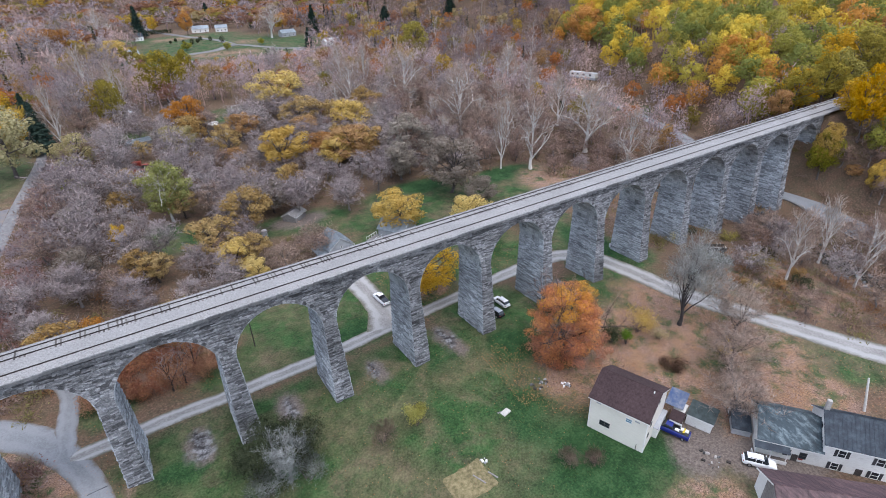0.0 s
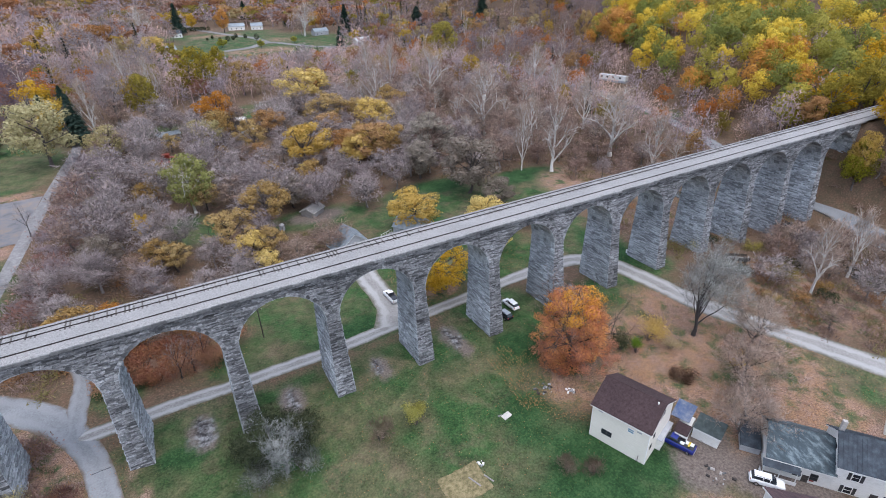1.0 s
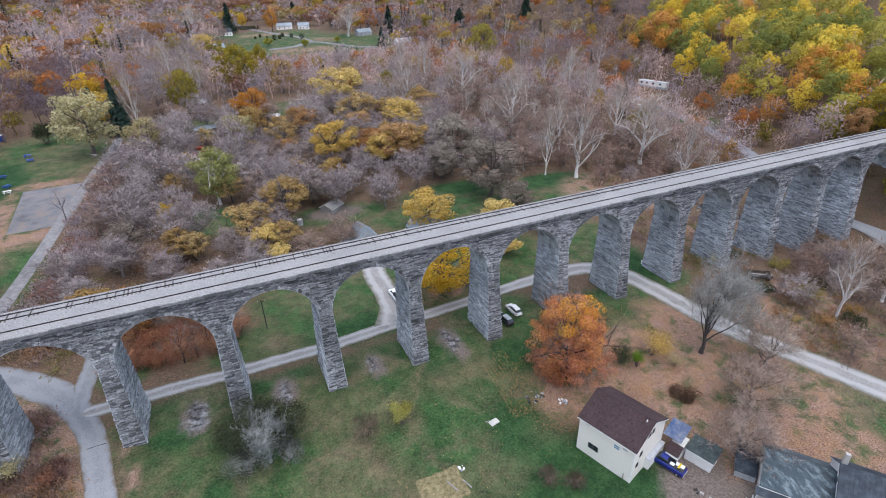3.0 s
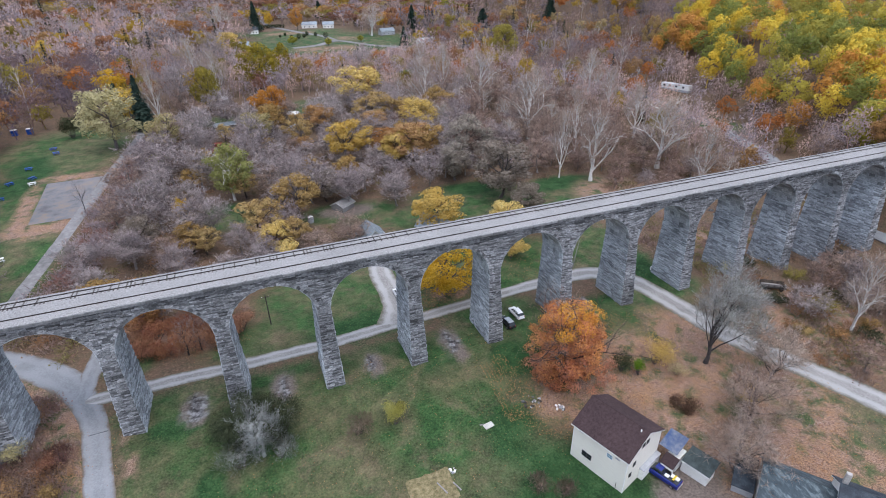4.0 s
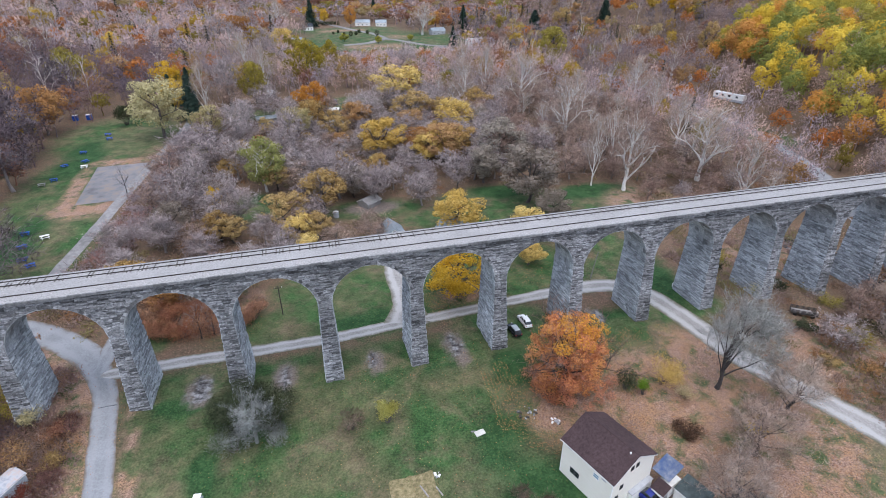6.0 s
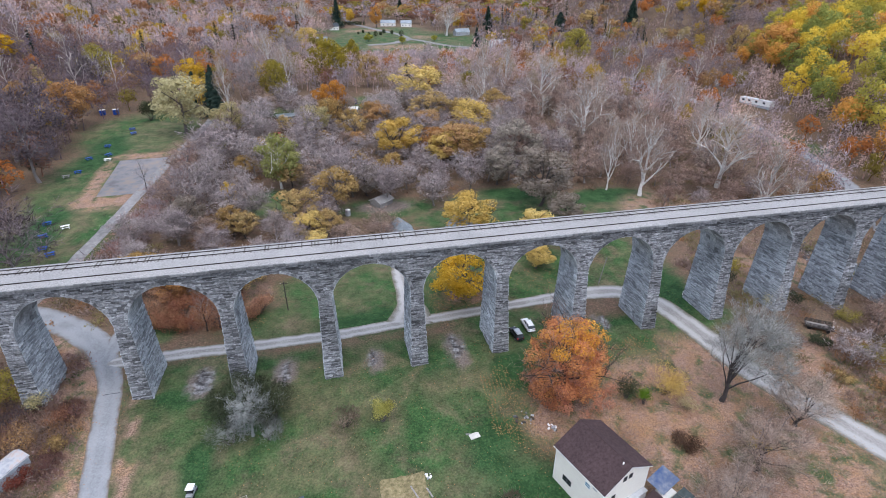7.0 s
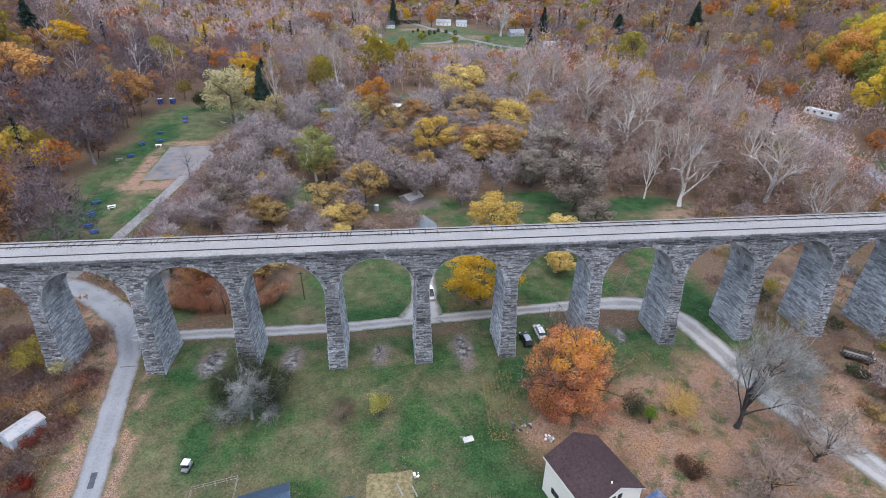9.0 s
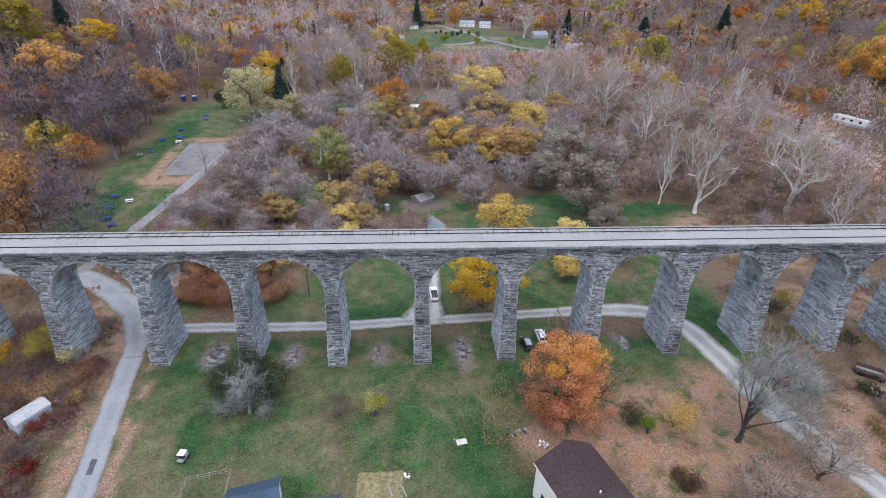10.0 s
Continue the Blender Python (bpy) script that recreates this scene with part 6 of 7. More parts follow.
def vehicle(name, label, x, y, deg, paint, pickup=False, load=False, dark_bed=False, L=5.4, top_paint=None):
    z = height(x, y) + 0.1
    v = thing(name, pose(x, y, z, 0, 0, deg), label, "pickup truck" if pickup else "car")
    h, w = L / 2, 0.98
    hood = 1.12 if pickup else 1.02
    if pickup:
        body = [(-h, 0.86, 0.5, 1.1), (-h + 0.1, 0.95, 0.42, 1.2), (-0.35, w, 0.4, 1.22), (h * 0.4, w, 0.4, 1.2), (h - 0.5, w * 0.97, 0.42, 1.1), (h - 0.1, 0.9, 0.45, 0.98), (h, 0.82, 0.5, 0.8)]
        cab = [(-0.45, 0.84, 1.15, 1.3), (-0.25, 0.78, 1.18, 1.82), (0.3, 0.77, 1.18, 1.9), (0.95, 0.77, 1.18, 1.84), (1.55, 0.84, 1.12, 1.2)]
        roof = [(-0.22, 0.7, 1.84, 1.88), (0.3, 0.7, 1.89, 1.94), (0.9, 0.68, 1.84, 1.88)]
    else:
        body = [(-h, 0.8, 0.42, 0.95), (-h + 0.15, 0.9, 0.35, 1.02), (-h * 0.4, w * 0.95, 0.32, 1.05), (h * 0.4, w * 0.95, 0.32, 1.03), (h - 0.4, 0.9, 0.34, 0.9), (h, 0.78, 0.42, 0.72)]
        cab = [(-h + 0.2, 0.8, 0.98, 1.1), (-h + 0.55, 0.74, 1.0, 1.6), (-0.2, 0.73, 1.0, 1.7), (0.5, 0.72, 1.0, 1.62), (1.25, 0.8, 0.98, 1.04)]
        roof = [(-h + 0.6, 0.66, 1.6, 1.66), (-0.2, 0.68, 1.7, 1.76), (0.45, 0.64, 1.62, 1.67)]
    b = part("body", shell_bm(body), paint, v)
    part("cab_glass", shell_bm(cab), GLASS, v, "dark glazed cab")
    part("cab_roof", shell_bm(roof), top_paint or paint, v)
    for xx in ((0.3,) if pickup else (-0.75, 0.2)):
        for s in (-1, 1):
            part("pillar", rod_bm((xx, s * 0.8, 1.15), (xx, s * 0.73, 1.68), 0.04, 5), paint, v)
    for xx in (-h + 0.95, h - 0.95):
        for s in (-1, 1):
            tyre = part("wheel", rod_bm((xx, s * 0.72, 0.27), (xx, s * 0.97, 0.27), 0.37, 18), RUBBER, v)
            part("rim", rod_bm((xx, s * 0.96, 0.27), (xx, s * 0.985, 0.27), 0.22, 12), RIM, tyre)
    for s in (-1, 1):
        part("headlight", box_bm((h - 0.2, s * 0.62 - 0.16, hood - 0.38), (h - 0.02, s * 0.62 + 0.16, hood - 0.22), 0.02), LAMP_CLEAR, v)
        part("taillight", box_bm((-h - 0.02, s * 0.74 - 0.09, 0.72), (-h + 0.06, s * 0.74 + 0.09, 1.0), 0.02), LAMP_RED, v)
        part("mirror", box_bm((0.95, s * 1.0 - 0.1, 1.1), (1.12, s * 1.0 + 0.1, 1.28), 0.03), paint, v)
    part("bumper", box_bm((h - 0.12, -0.86, 0.36), (h + 0.06, 0.86, 0.55), 0.04), RIM if pickup else paint, v)
    part("bumper", box_bm((-h - 0.08, -0.86, 0.38), (-h + 0.08, 0.86, 0.58), 0.04), RIM if pickup else paint, v)
    if pickup:
        bed = part("bed", box_bm((-h + 0.16, -0.8, 1.195), (-0.5, 0.8, 1.3), 0.02), BLACK_PAINT, v, "dark open load bed")
        if load:
            part("load", box_bm((-h + 0.35, -0.6, 1.25), (-1.5, 0.1, 1.5), 0.06), TRIM, v, "white boxes in the bed")
            part("load", box_bm((-1.4, 0.0, 1.25), (-0.7, 0.6, 1.45), 0.06), WHITE_PAINT, v)
            part("load_strap", box_bm((-h + 0.9, -0.65, 1.5), (-h + 1.2, 0.6, 1.56), 0.02), material("yellow_strap", [(0.6, 0.45, 0.03), (0.7, 0.55, 0.05)], 2), v, "yellow strap over the load")
    else:
        part("windscreen_trim", box_bm((-h + 0.5, -0.7, 1.6), (-h + 0.62, 0.7, 1.64), 0.01), paint, v)
        for s in (-1, 1):
            part("roof_rack", rod_bm((-h + 0.7, s * 0.6, 1.76), (0.3, s * 0.6, 1.76), 0.03, 6), BLACK_PAINT, v)
    return v


vehicle("pickup_truck", "dark blue pickup truck with white boxes in its bed", 27.9, -39.8, 109, BLUE_PAINT, True, True, L=6.4)
vehicle("pickup_truck", "white pickup truck with a dark load bed on the driveway", 3.5, 26.2, 93, WHITE_PAINT, True, L=5.9)
vehicle("car", "white estate car with dark windows parked on dirt", 26.6, 7.0, 92, WHITE_PAINT, L=4.8)
vehicle("car", "black estate car with a pale roof parked on dirt", 22.9, 4.6, 95, BLACK_PAINT, L=4.8, top_paint=SILVER_PAINT)
vehicle("car", "white car parked beside the old barn", 33.6, -52.4, -54, WHITE_PAINT, L=4.9)

# ---- trees and shrubs of the yards ----
MAPLE_MIX = leaf_material("maple_leaves", [(0.4, 0.135, 0.08), (0.52, 0.195, 0.08), (0.63, 0.29, 0.07)])


LOW_MAPLE = leaf_material("pink_rust_leaves", [(0.36, 0.17, 0.12), (0.46, 0.22, 0.14), (0.54, 0.28, 0.17)])


LEAF["amber"] = leaf_material("amber_leaves", [(0.6, 0.25, 0.05), (0.7, 0.36, 0.06), (0.74, 0.45, 0.09)])


def big_maple():
    x, y = 25.2, -15.8
    r = random.Random(21)
    rows = limbs(r, False, 10, 0.2)
    base = thing("maple_tree", pose(x, y, height(x, y), 0, 0, 40) @ Matrix.Diagonal((1.72, 1.72, 1.58, 1)), "large maple in orange, gold and rust autumn leaf", "tree")
    part_of("trunk", wood_mesh(rows, BARK, 0.0), base)
    part_of("crown", crown_mesh(r, rows, 19000, 0.16, MAPLE_MIX, lumps=75, lump=1.15, wide=4.5, high=7.0, mid=4.9, fill=0.55), base)
    r2 = random.Random(22)
    part_of("upper_crown", crown_mesh(r2, rows, 3800, 0.16, LEAF["amber"], lumps=24, lump=1.0, wide=3.3, high=1.8, mid=9.5, fill=0.7), base, "golden leaves at the top")
    r3 = random.Random(23)
    part_of("lower_crown", crown_mesh(r3, rows, 6000, 0.14, LOW_MAPLE, lumps=36, lump=1.0, wide=5.0, high=3.0, mid=3.4, fill=0.5), base, "pinkish-rust leaves on the lowest limbs")
    part_of("inner_spray", twig_mesh(r, rows, 1500, 0.05, RED_TWIG, 0.5), base, "bare russet twigs")


big_maple()


def gold_maple():
    x, y = 15.6, 23.2
    r = random.Random(25)
    rows = limbs(r, False, 9, 0.2)
    base = thing("maple_tree", pose(x, y, height(x, y), 0, 0, 0) @ Matrix.Diagonal((2.0, 2.0, 1.3, 1)), "round maple in full golden leaf behind the arches", "tree")
    part_of("trunk", wood_mesh(rows, BARK, 0.02), base)
    part_of("crown", crown_mesh(r, rows, 11000, 0.2, LEAF["gold"], lumps=60, lump=1.25, wide=4.6, high=5.6, mid=5.2), base)


gold_maple()


def bare_yard_tree(x, y, tall, wide, label, dark=True, count=2600, seed=0, mat=None, width=0.1, mains=8, bark=None, lean=0, low=0.18, steep=0, stout=1.5):
    r = random.Random(300 + seed)
    rows = limbs(r, False, mains, low, 3, steep)
    base = thing("bare_tree", pose(x, y, height(x, y)) @ Matrix.Rotation(radians(lean), 4, "Y") @ pose(0, 0, 0, 0, 0, seed * 50) @ Matrix.Diagonal((wide / 10.5, wide / 10.5, tall / 12.4, 1)), label, "tree")
    thick = [(p, q, a * (stout if l == 0 else 0.75 * stout), b * (stout if l == 0 else 0.75 * stout), l) for p, q, a, b, l in rows]
    wood = wood_mesh(sorted(thick, key=lambda x: x[4] > 1), bark or (DARK_BARK if dark else BARK), 0.0)
    wood.materials.append(bark or GREY_LIMB)
    low = sum((6, 4)[x[4]] for x in thick if x[4] < 2)
    wood.polygons.foreach_set("material_index", [0 if i < low else 1 for i in range(len(wood.polygons))])
    part_of("trunk", wood, base)
    part_of("crown", twig_mesh(r, rows, int(count * 2.2), width * 0.8, mat or TWIG, 0.66, high=4.2, mid=7.0), base)
    return base


DARK_BARK = material("dark_bark", [(0.025, 0.022, 0.022), (0.075, 0.065, 0.062)], 2.5, 0.95)
LICHEN_BARK = material("lichen_bark", [(0.14, 0.145, 0.14), (0.3, 0.31, 0.3)], 2.5, 0.95)
LICHEN_TWIG = leaf_material("pale_lichen_twigs", [(0.2, 0.21, 0.205), (0.29, 0.305, 0.3), (0.38, 0.395, 0.39)], 0.1)
GREEN_TWIG = leaf_material("lichen_twigs", [(0.22, 0.225, 0.215), (0.32, 0.33, 0.315), (0.42, 0.43, 0.415)], 0.4)
bare_yard_tree(55.6, -22.0, 21, 17, "old leafless tree with a dark split trunk", seed=1, mat=GREEN_TWIG, count=4400, lean=17, width=0.05, mains=15, low=0.06, steep=24, stout=1.15)
bare_yard_tree(50.5, -37.0, 11, 14.5, "low leafless tree with spreading tan-grey twigs", seed=2, count=3600, mat=PALE_TWIG, width=0.06, mains=11, low=0.06, steep=12, stout=1.2)
bare_yard_tree(39.5, -44.0, 11, 13, "leafless tan-grey tree beside the driveway", seed=3, dark=False, count=3600, mat=PALE_TWIG, width=0.06, mains=11, low=0.06, steep=12, stout=1.1)
bare_yard_tree(65.0, -30.0, 11, 13, "low leafless tree with tan-grey twigs by the lane", seed=4, dark=False, count=3600, mat=PALE_TWIG, width=0.06, mains=11, low=0.06, steep=12, stout=1.1)
bare_yard_tree(-32.4, -11.6, 10.6, 8.6, "lichen-grey leafless tree rising from dark shrubs", seed=5, dark=False, mat=LICHEN_TWIG, count=2600, width=0.08, bark=LICHEN_BARK, mains=10)
bare_yard_tree(-77.8, 101.5, 11, 5, "thin dark leafless tree at the lot's edge", seed=6, count=200, mains=5)


def shrub(kind, x, y, tall, wide, label, count=1400, size=0.2, seed=0, twigs=0, name="shrub", deep=None, low=False, mat=None):
    """A shrub of leaf clumps on short stems."""
    r = random.Random(700 + seed)
    base = thing(name, pose(x, y, height(x, y), 0, 0, seed * 31), label, "shrub")
    verts, faces, rows = [], [], []
    dw = wide if deep is None else deep
    for i in range(16):
        a = r.uniform(0, math.tau)
        e = Vector((math.cos(a) * wide * 0.36 * r.random() ** 0.4, math.sin(a) * dw * 0.36 * r.random() ** 0.4, tall * (r.uniform(0.15, 0.8) if low else r.uniform(0.45, 0.85))))
        p = Vector((e.x * 0.15, e.y * 0.15, -0.15))
        tube(verts, faces, p, e, 0.05, 0.012, 4)
        rows.append((p, e))
    part_of("stem", mesh_of("stem", verts, faces, BARK), base)
    verts, faces, normals = [], [], []
    for _ in range(count):
        p, e = rows[r.randrange(len(rows))]
        s = 0.2 * (wide + tall) * 0.75
        n = Vector((r.gauss(0, 1), r.gauss(0, 1), r.gauss(0.2, 1))).normalized()
        c = e + Vector((n.x, n.y, n.z * 0.8)) * s * r.uniform(0.4, 1.0)
        c.z = max(0.1, c.z)
        if kind is None or r.random() < twigs:
            spray(r, verts, faces, c, (n + Vector((0, 0, 0.6))).normalized(), r.uniform(0.3, 0.8), 0.05, normals, facing(c, e, 0.45 * tall, 0.5 * wide, 0.5 * tall, n))
        else:
            leaf_at(r, verts, faces, c, n, size, normals, facing(c, e, 0.45 * tall, 0.5 * wide, 0.5 * tall, n))
    part_of("foliage", mesh_of("foliage", verts, faces, LEAF[kind] if kind else mat or RED_TWIG, normals=normals), base)
    return base


BRIAR = leaf_material("briar_stems", [(0.15, 0.075, 0.068), (0.225, 0.12, 0.105), (0.29, 0.165, 0.145)], 0.3)
LEAF["citron"] = leaf_material("citron_leaves", [(0.2, 0.19, 0.04), (0.34, 0.32, 0.08), (0.44, 0.41, 0.14)])
shrub("citron", -9.3, -13.2, 4.6, 4.4, "rounded yellow-green shrub on the lawn", 2200, 0.2, 1)
shrub(None, -16.2, -13.0, 3.2, 5.5, "leafless brown shrub on the lawn", 1700, 0.2, 2)
shrub("dark", -36.2, -8.4, 8.6, 9.0, "tall dark green shrub beside the pier", 7000, 0.2, 3, 0.25)
shrub("dark", -32.6, -7.2, 9.4, 8.5, "dark evergreen shrub behind a grey tree", 6500, 0.2, 61, 0.3)
shrub("dark", -29.0, -8.6, 8.0, 8.0, "dark green shrub under a grey tree", 6000, 0.2, 4, 0.35)
shrub(None, -36.0, -12.6, 4.6, 7.5, "leafless grey shrub on the lawn", 2600, 0.2, 5, mat=LICHEN_TWIG)
shrub(None, -30.0, -12.8, 4.0, 6.5, "leafless grey shrub beside dark evergreens", 2200, 0.2, 62, mat=LICHEN_TWIG)
shrub("dark", -96.4, 185.5, 9, 10, "dark round evergreen at the park's edge", 2600, 0.4, 60)
shrub("dark", 37.4, -17.6, 4.8, 5.2, "dark evergreen shrub among fallen leaves", 2600, 0.16, 6)
shrub("bright", 40.0, -19.8, 3.6, 3.0, "bright green rounded shrub among fallen leaves", 1800, 0.15, 7)
shrub("yellow", 45.0, -18.2, 5.4, 9.0, "thin yellow shrub shedding its leaves", 2800, 0.2, 8, 0.3)
shrub("pale", 47.5, -22.5, 3.0, 5.0, "low thin yellow shrub", 900, 0.18, 9, 0.4)
BROWN_LEAF = leaf_material("brown_leaves", [(0.05, 0.032, 0.022), (0.1, 0.066, 0.045), (0.15, 0.1, 0.07)], 0.1)
LEAF["brown"] = BROWN_LEAF
LEAF["russet"] = leaf_material("russet_leaves", [(0.21, 0.1, 0.07), (0.32, 0.16, 0.1), (0.42, 0.24, 0.125)], 0.35)
shrub("brown", 42.6, -29.8, 2.0, 7.4, "clipped brown hedge bush", 3400, 0.16, 10, 0.1, deep=3.6, low=True)
shrub(None, 8.5, -34.0, 2.4, 4.0, "pale leafless shrub on the lawn", 1300, 0.2, 11)
shrub(None, 12.0, -36.5, 2.4, 4.2, "pale leafless shrub near the house", 1300, 0.2, 12)
shrub("gold", 53.0, -34.0, 5.2, 3.4, "tuft of golden leaves in a leafless tree", 500, 0.2, 13)
shrub("red", -64.5, -24.0, 2.0, 4.5, "dark red shrub beside the road", 1500, 0.18, 14, 0.2)
shrub("red", -66.0, -30.0, 2.4, 6.0, "dark red shrub on the bank", 1700, 0.18, 15, 0.3)
for i, (x, y, t, w, kind) in enumerate(((-66, -4, 2.4, 6, "russet"), (-70, -8, 3.2, 7, "rust"), (-67, -15, 1.8, 5, "red"), (-73, -13, 2.6, 6, "brown"), (-64, -31, 1.6, 5, "russet"), (-69, -27, 2.0, 6, "rust"), (-62, -38, 1.8, 5, "brown"), (-67, -37, 2.2, 6, "red"), (-74, -24, 2.6, 7, "brown"), (-77, -9, 4.0, 8, "orange"), (-80, -17, 3.4, 8, "russet"), (-72, 3, 3.2, 6, "tan"), (-64, -9.5, 1.6, 4, "tan"))):
    words = {"russet": "rust-red", "rust": "rust-brown", "red": "dark red", "brown": "dark brown", "orange": "orange", "tan": "tan"}[kind]
    shrub(kind, x, y, t, w, "tangled " + words + " shrub on the road bank", 1500, 0.2, 100 + i, 0.35, low=True)
for i, (x, y, t, w) in enumerate(((-63.5, -3, 2.6, 6), (-68, -6, 3.4, 7), (-73, -4, 3.6, 8), (-64, -13, 2.2, 5), (-75, -12, 3.4, 8), (-65.5, -21, 2.4, 6), (-71.5, -25, 3.0, 7), (-63.5, -27, 2.0, 5), (-67.5, -32, 2.6, 7), (-73, -31, 3.2, 8), (-62, -34, 1.8, 5), (-79, -6, 4.2, 9), (-78, -20, 3.6, 9), (-84, -11, 4.2, 9))):
    shrub(None, x, y, t, w, "leafless red-brown shrub on the road bank", 1500, 0.2, 140 + i, low=True, mat=(BRIAR, RED_TWIG, DIM_TWIG)[i % 3])
shrub("olive", -75.5, 2.0, 6.5, 8.0, "olive-yellow shrub at the foot of a pier", 2400, 0.25, 16, 0.1)
shrub("gold", -82.0, -3.0, 6.0, 9.0, "golden shrub below the viaduct", 2400, 0.25, 17, 0.2)
shrub("pale", -69.5, -0.5, 3.6, 4.5, "pale blossoming shrub beside a pier", 1300, 0.2, 18, 0.3)
for i, (x, y, t, w, kind) in enumerate(((86, 16, 2.2, 6, "dark"), (93, 20, 2.4, 7, "olive"), (99, 12, 2.0, 6, "dark"), (104, -4, 2.2, 7, "olive"), (96, 4, 1.8, 6, "dark"), (84, -22, 1.6, 5, "tan"), (90, -26, 2.0, 6, "rust"), (108, -14, 2.2, 7, "dark"), (101, -26, 2.0, 6, "tan"), (76, -12, 1.2, 4, "dark"))):
    shrub(kind, x, y, t, w, "low spreading " + {"dark": "dark green", "olive": "olive", "tan": "tan", "rust": "rust-brown"}[kind] + " shrub on the bank", 1100, 0.24, 80 + i, 0.3, low=True)
shrub("olive", 97.0, -18.0, 2.6, 7.5, "olive juniper shrub on the bank", 2200, 0.2, 19)
shrub("dark", 88.0, -12.5, 2.4, 6.0, "dark green shrub on the bank", 1700, 0.2, 20)
shrub("pale", 88.5, 2.5, 3.6, 6.0, "pale leafy shrub by the wagon", 1400, 0.2, 21, 0.3)
shrub("dark", 96.0, -29.0, 2.4, 7.0, "dark olive shrub among leaves", 1700, 0.2, 22, 0.3)
for i, (x, y, t, w) in enumerate(((-44, 24, 5.5, 9), (-38.5, 24.5, 5, 8), (-49.5, 22.5, 4.5, 8), (-41, 29.5, 6, 9), (-47, 30, 5.5, 9), (-54, 23.5, 5, 8), (-52, 29, 6, 9), (-57.5, 29, 6, 8), (-58, 23, 4.5, 7), (-55, 36, 6, 9), (-34.5, 27, 4.5, 7))):
    shrub("russet", x, y, t, w, "rust-red shrub behind the arches", 3000, 0.24, 40 + i, 0.12, low=True)
for i, (x, y) in enumerate(((-43, 22.5), (-45.5, 21.5), (-40.5, 25))):
    bare_yard_tree(x, y, 10, 5, "thin dark leafless tree among rust shrubs", seed=20 + i, count=150, mains=4)
shrub("orange", -48.0, 58.0, 4.0, 6.0, "low orange shrub behind the viaduct", 1500, 0.25, 23)
shrub("orange", -58.0, 49.0, 4.0, 7.0, "low orange shrub behind the viaduct", 1500, 0.25, 24)


grove("gold", (172, -14, 16, 12), (181, -24, 17, 13), (176, -34, 15, 12), (190, -12, 18, 14), (166, -30, 10, 9))
grove("olive", (172, 17, 15, 12), (190, 16, 17, 14), (206, 18, 18, 15), (222, 16, 18, 15), (238, 20, 18, 15), (245, -10, 18, 15))
grove("gold", (180, 20, 16, 13), (214, 24, 18, 14), (230, 30, 18, 15), (221, -6, 17, 14))
grove("lime", (198, 24, 17, 13), (246, 14, 18, 14), (210, -10, 17, 14), (232, -12, 18, 15), (155.5, -3.6, 15, 9))
grove("rust", (256, 24, 18, 14), (164, 18, 10, 9), (165, -16, 5, 6), (158, -12, 4, 5))
grove("russet", (158, -8, 7, 8), (164, -10, 8, 8), (160, -15, 7, 8), (168, -24, 8, 9), (162, -28, 8, 8))
grove("lime", (184, -4, 15, 12), (196, -22, 17, 14), (162, -16, 13, 9))
grove("olive", (204, -8, 18, 15), (188, 22, 17, 14), (200, 32, 18, 15), (178, 26, 14, 12))
grove("russet", (160, -36, 9, 10), (170, -46, 10, 10), (186, -44, 12, 12), (158, 26, 9, 10), (174, 40, 11, 11), (118, -8, 8, 9), (104, -12, 7, 9), (112, -22, 8, 9), (100, -44, 9, 10), (126, -40, 9, 10), (84, -36, 6, 8), (132, -24, 9, 9), (120, -3, 5, 7), (126, -18, 9, 10), (158, -22, 9, 9), (139, -30, 10, 11), (112, -5, 5, 7), (155, -34, 9, 10))
grove("bare", (117, -12, 8, 9), (106, -18, 7, 8), (134, -38, 9, 10), (157, 14, 8, 9))


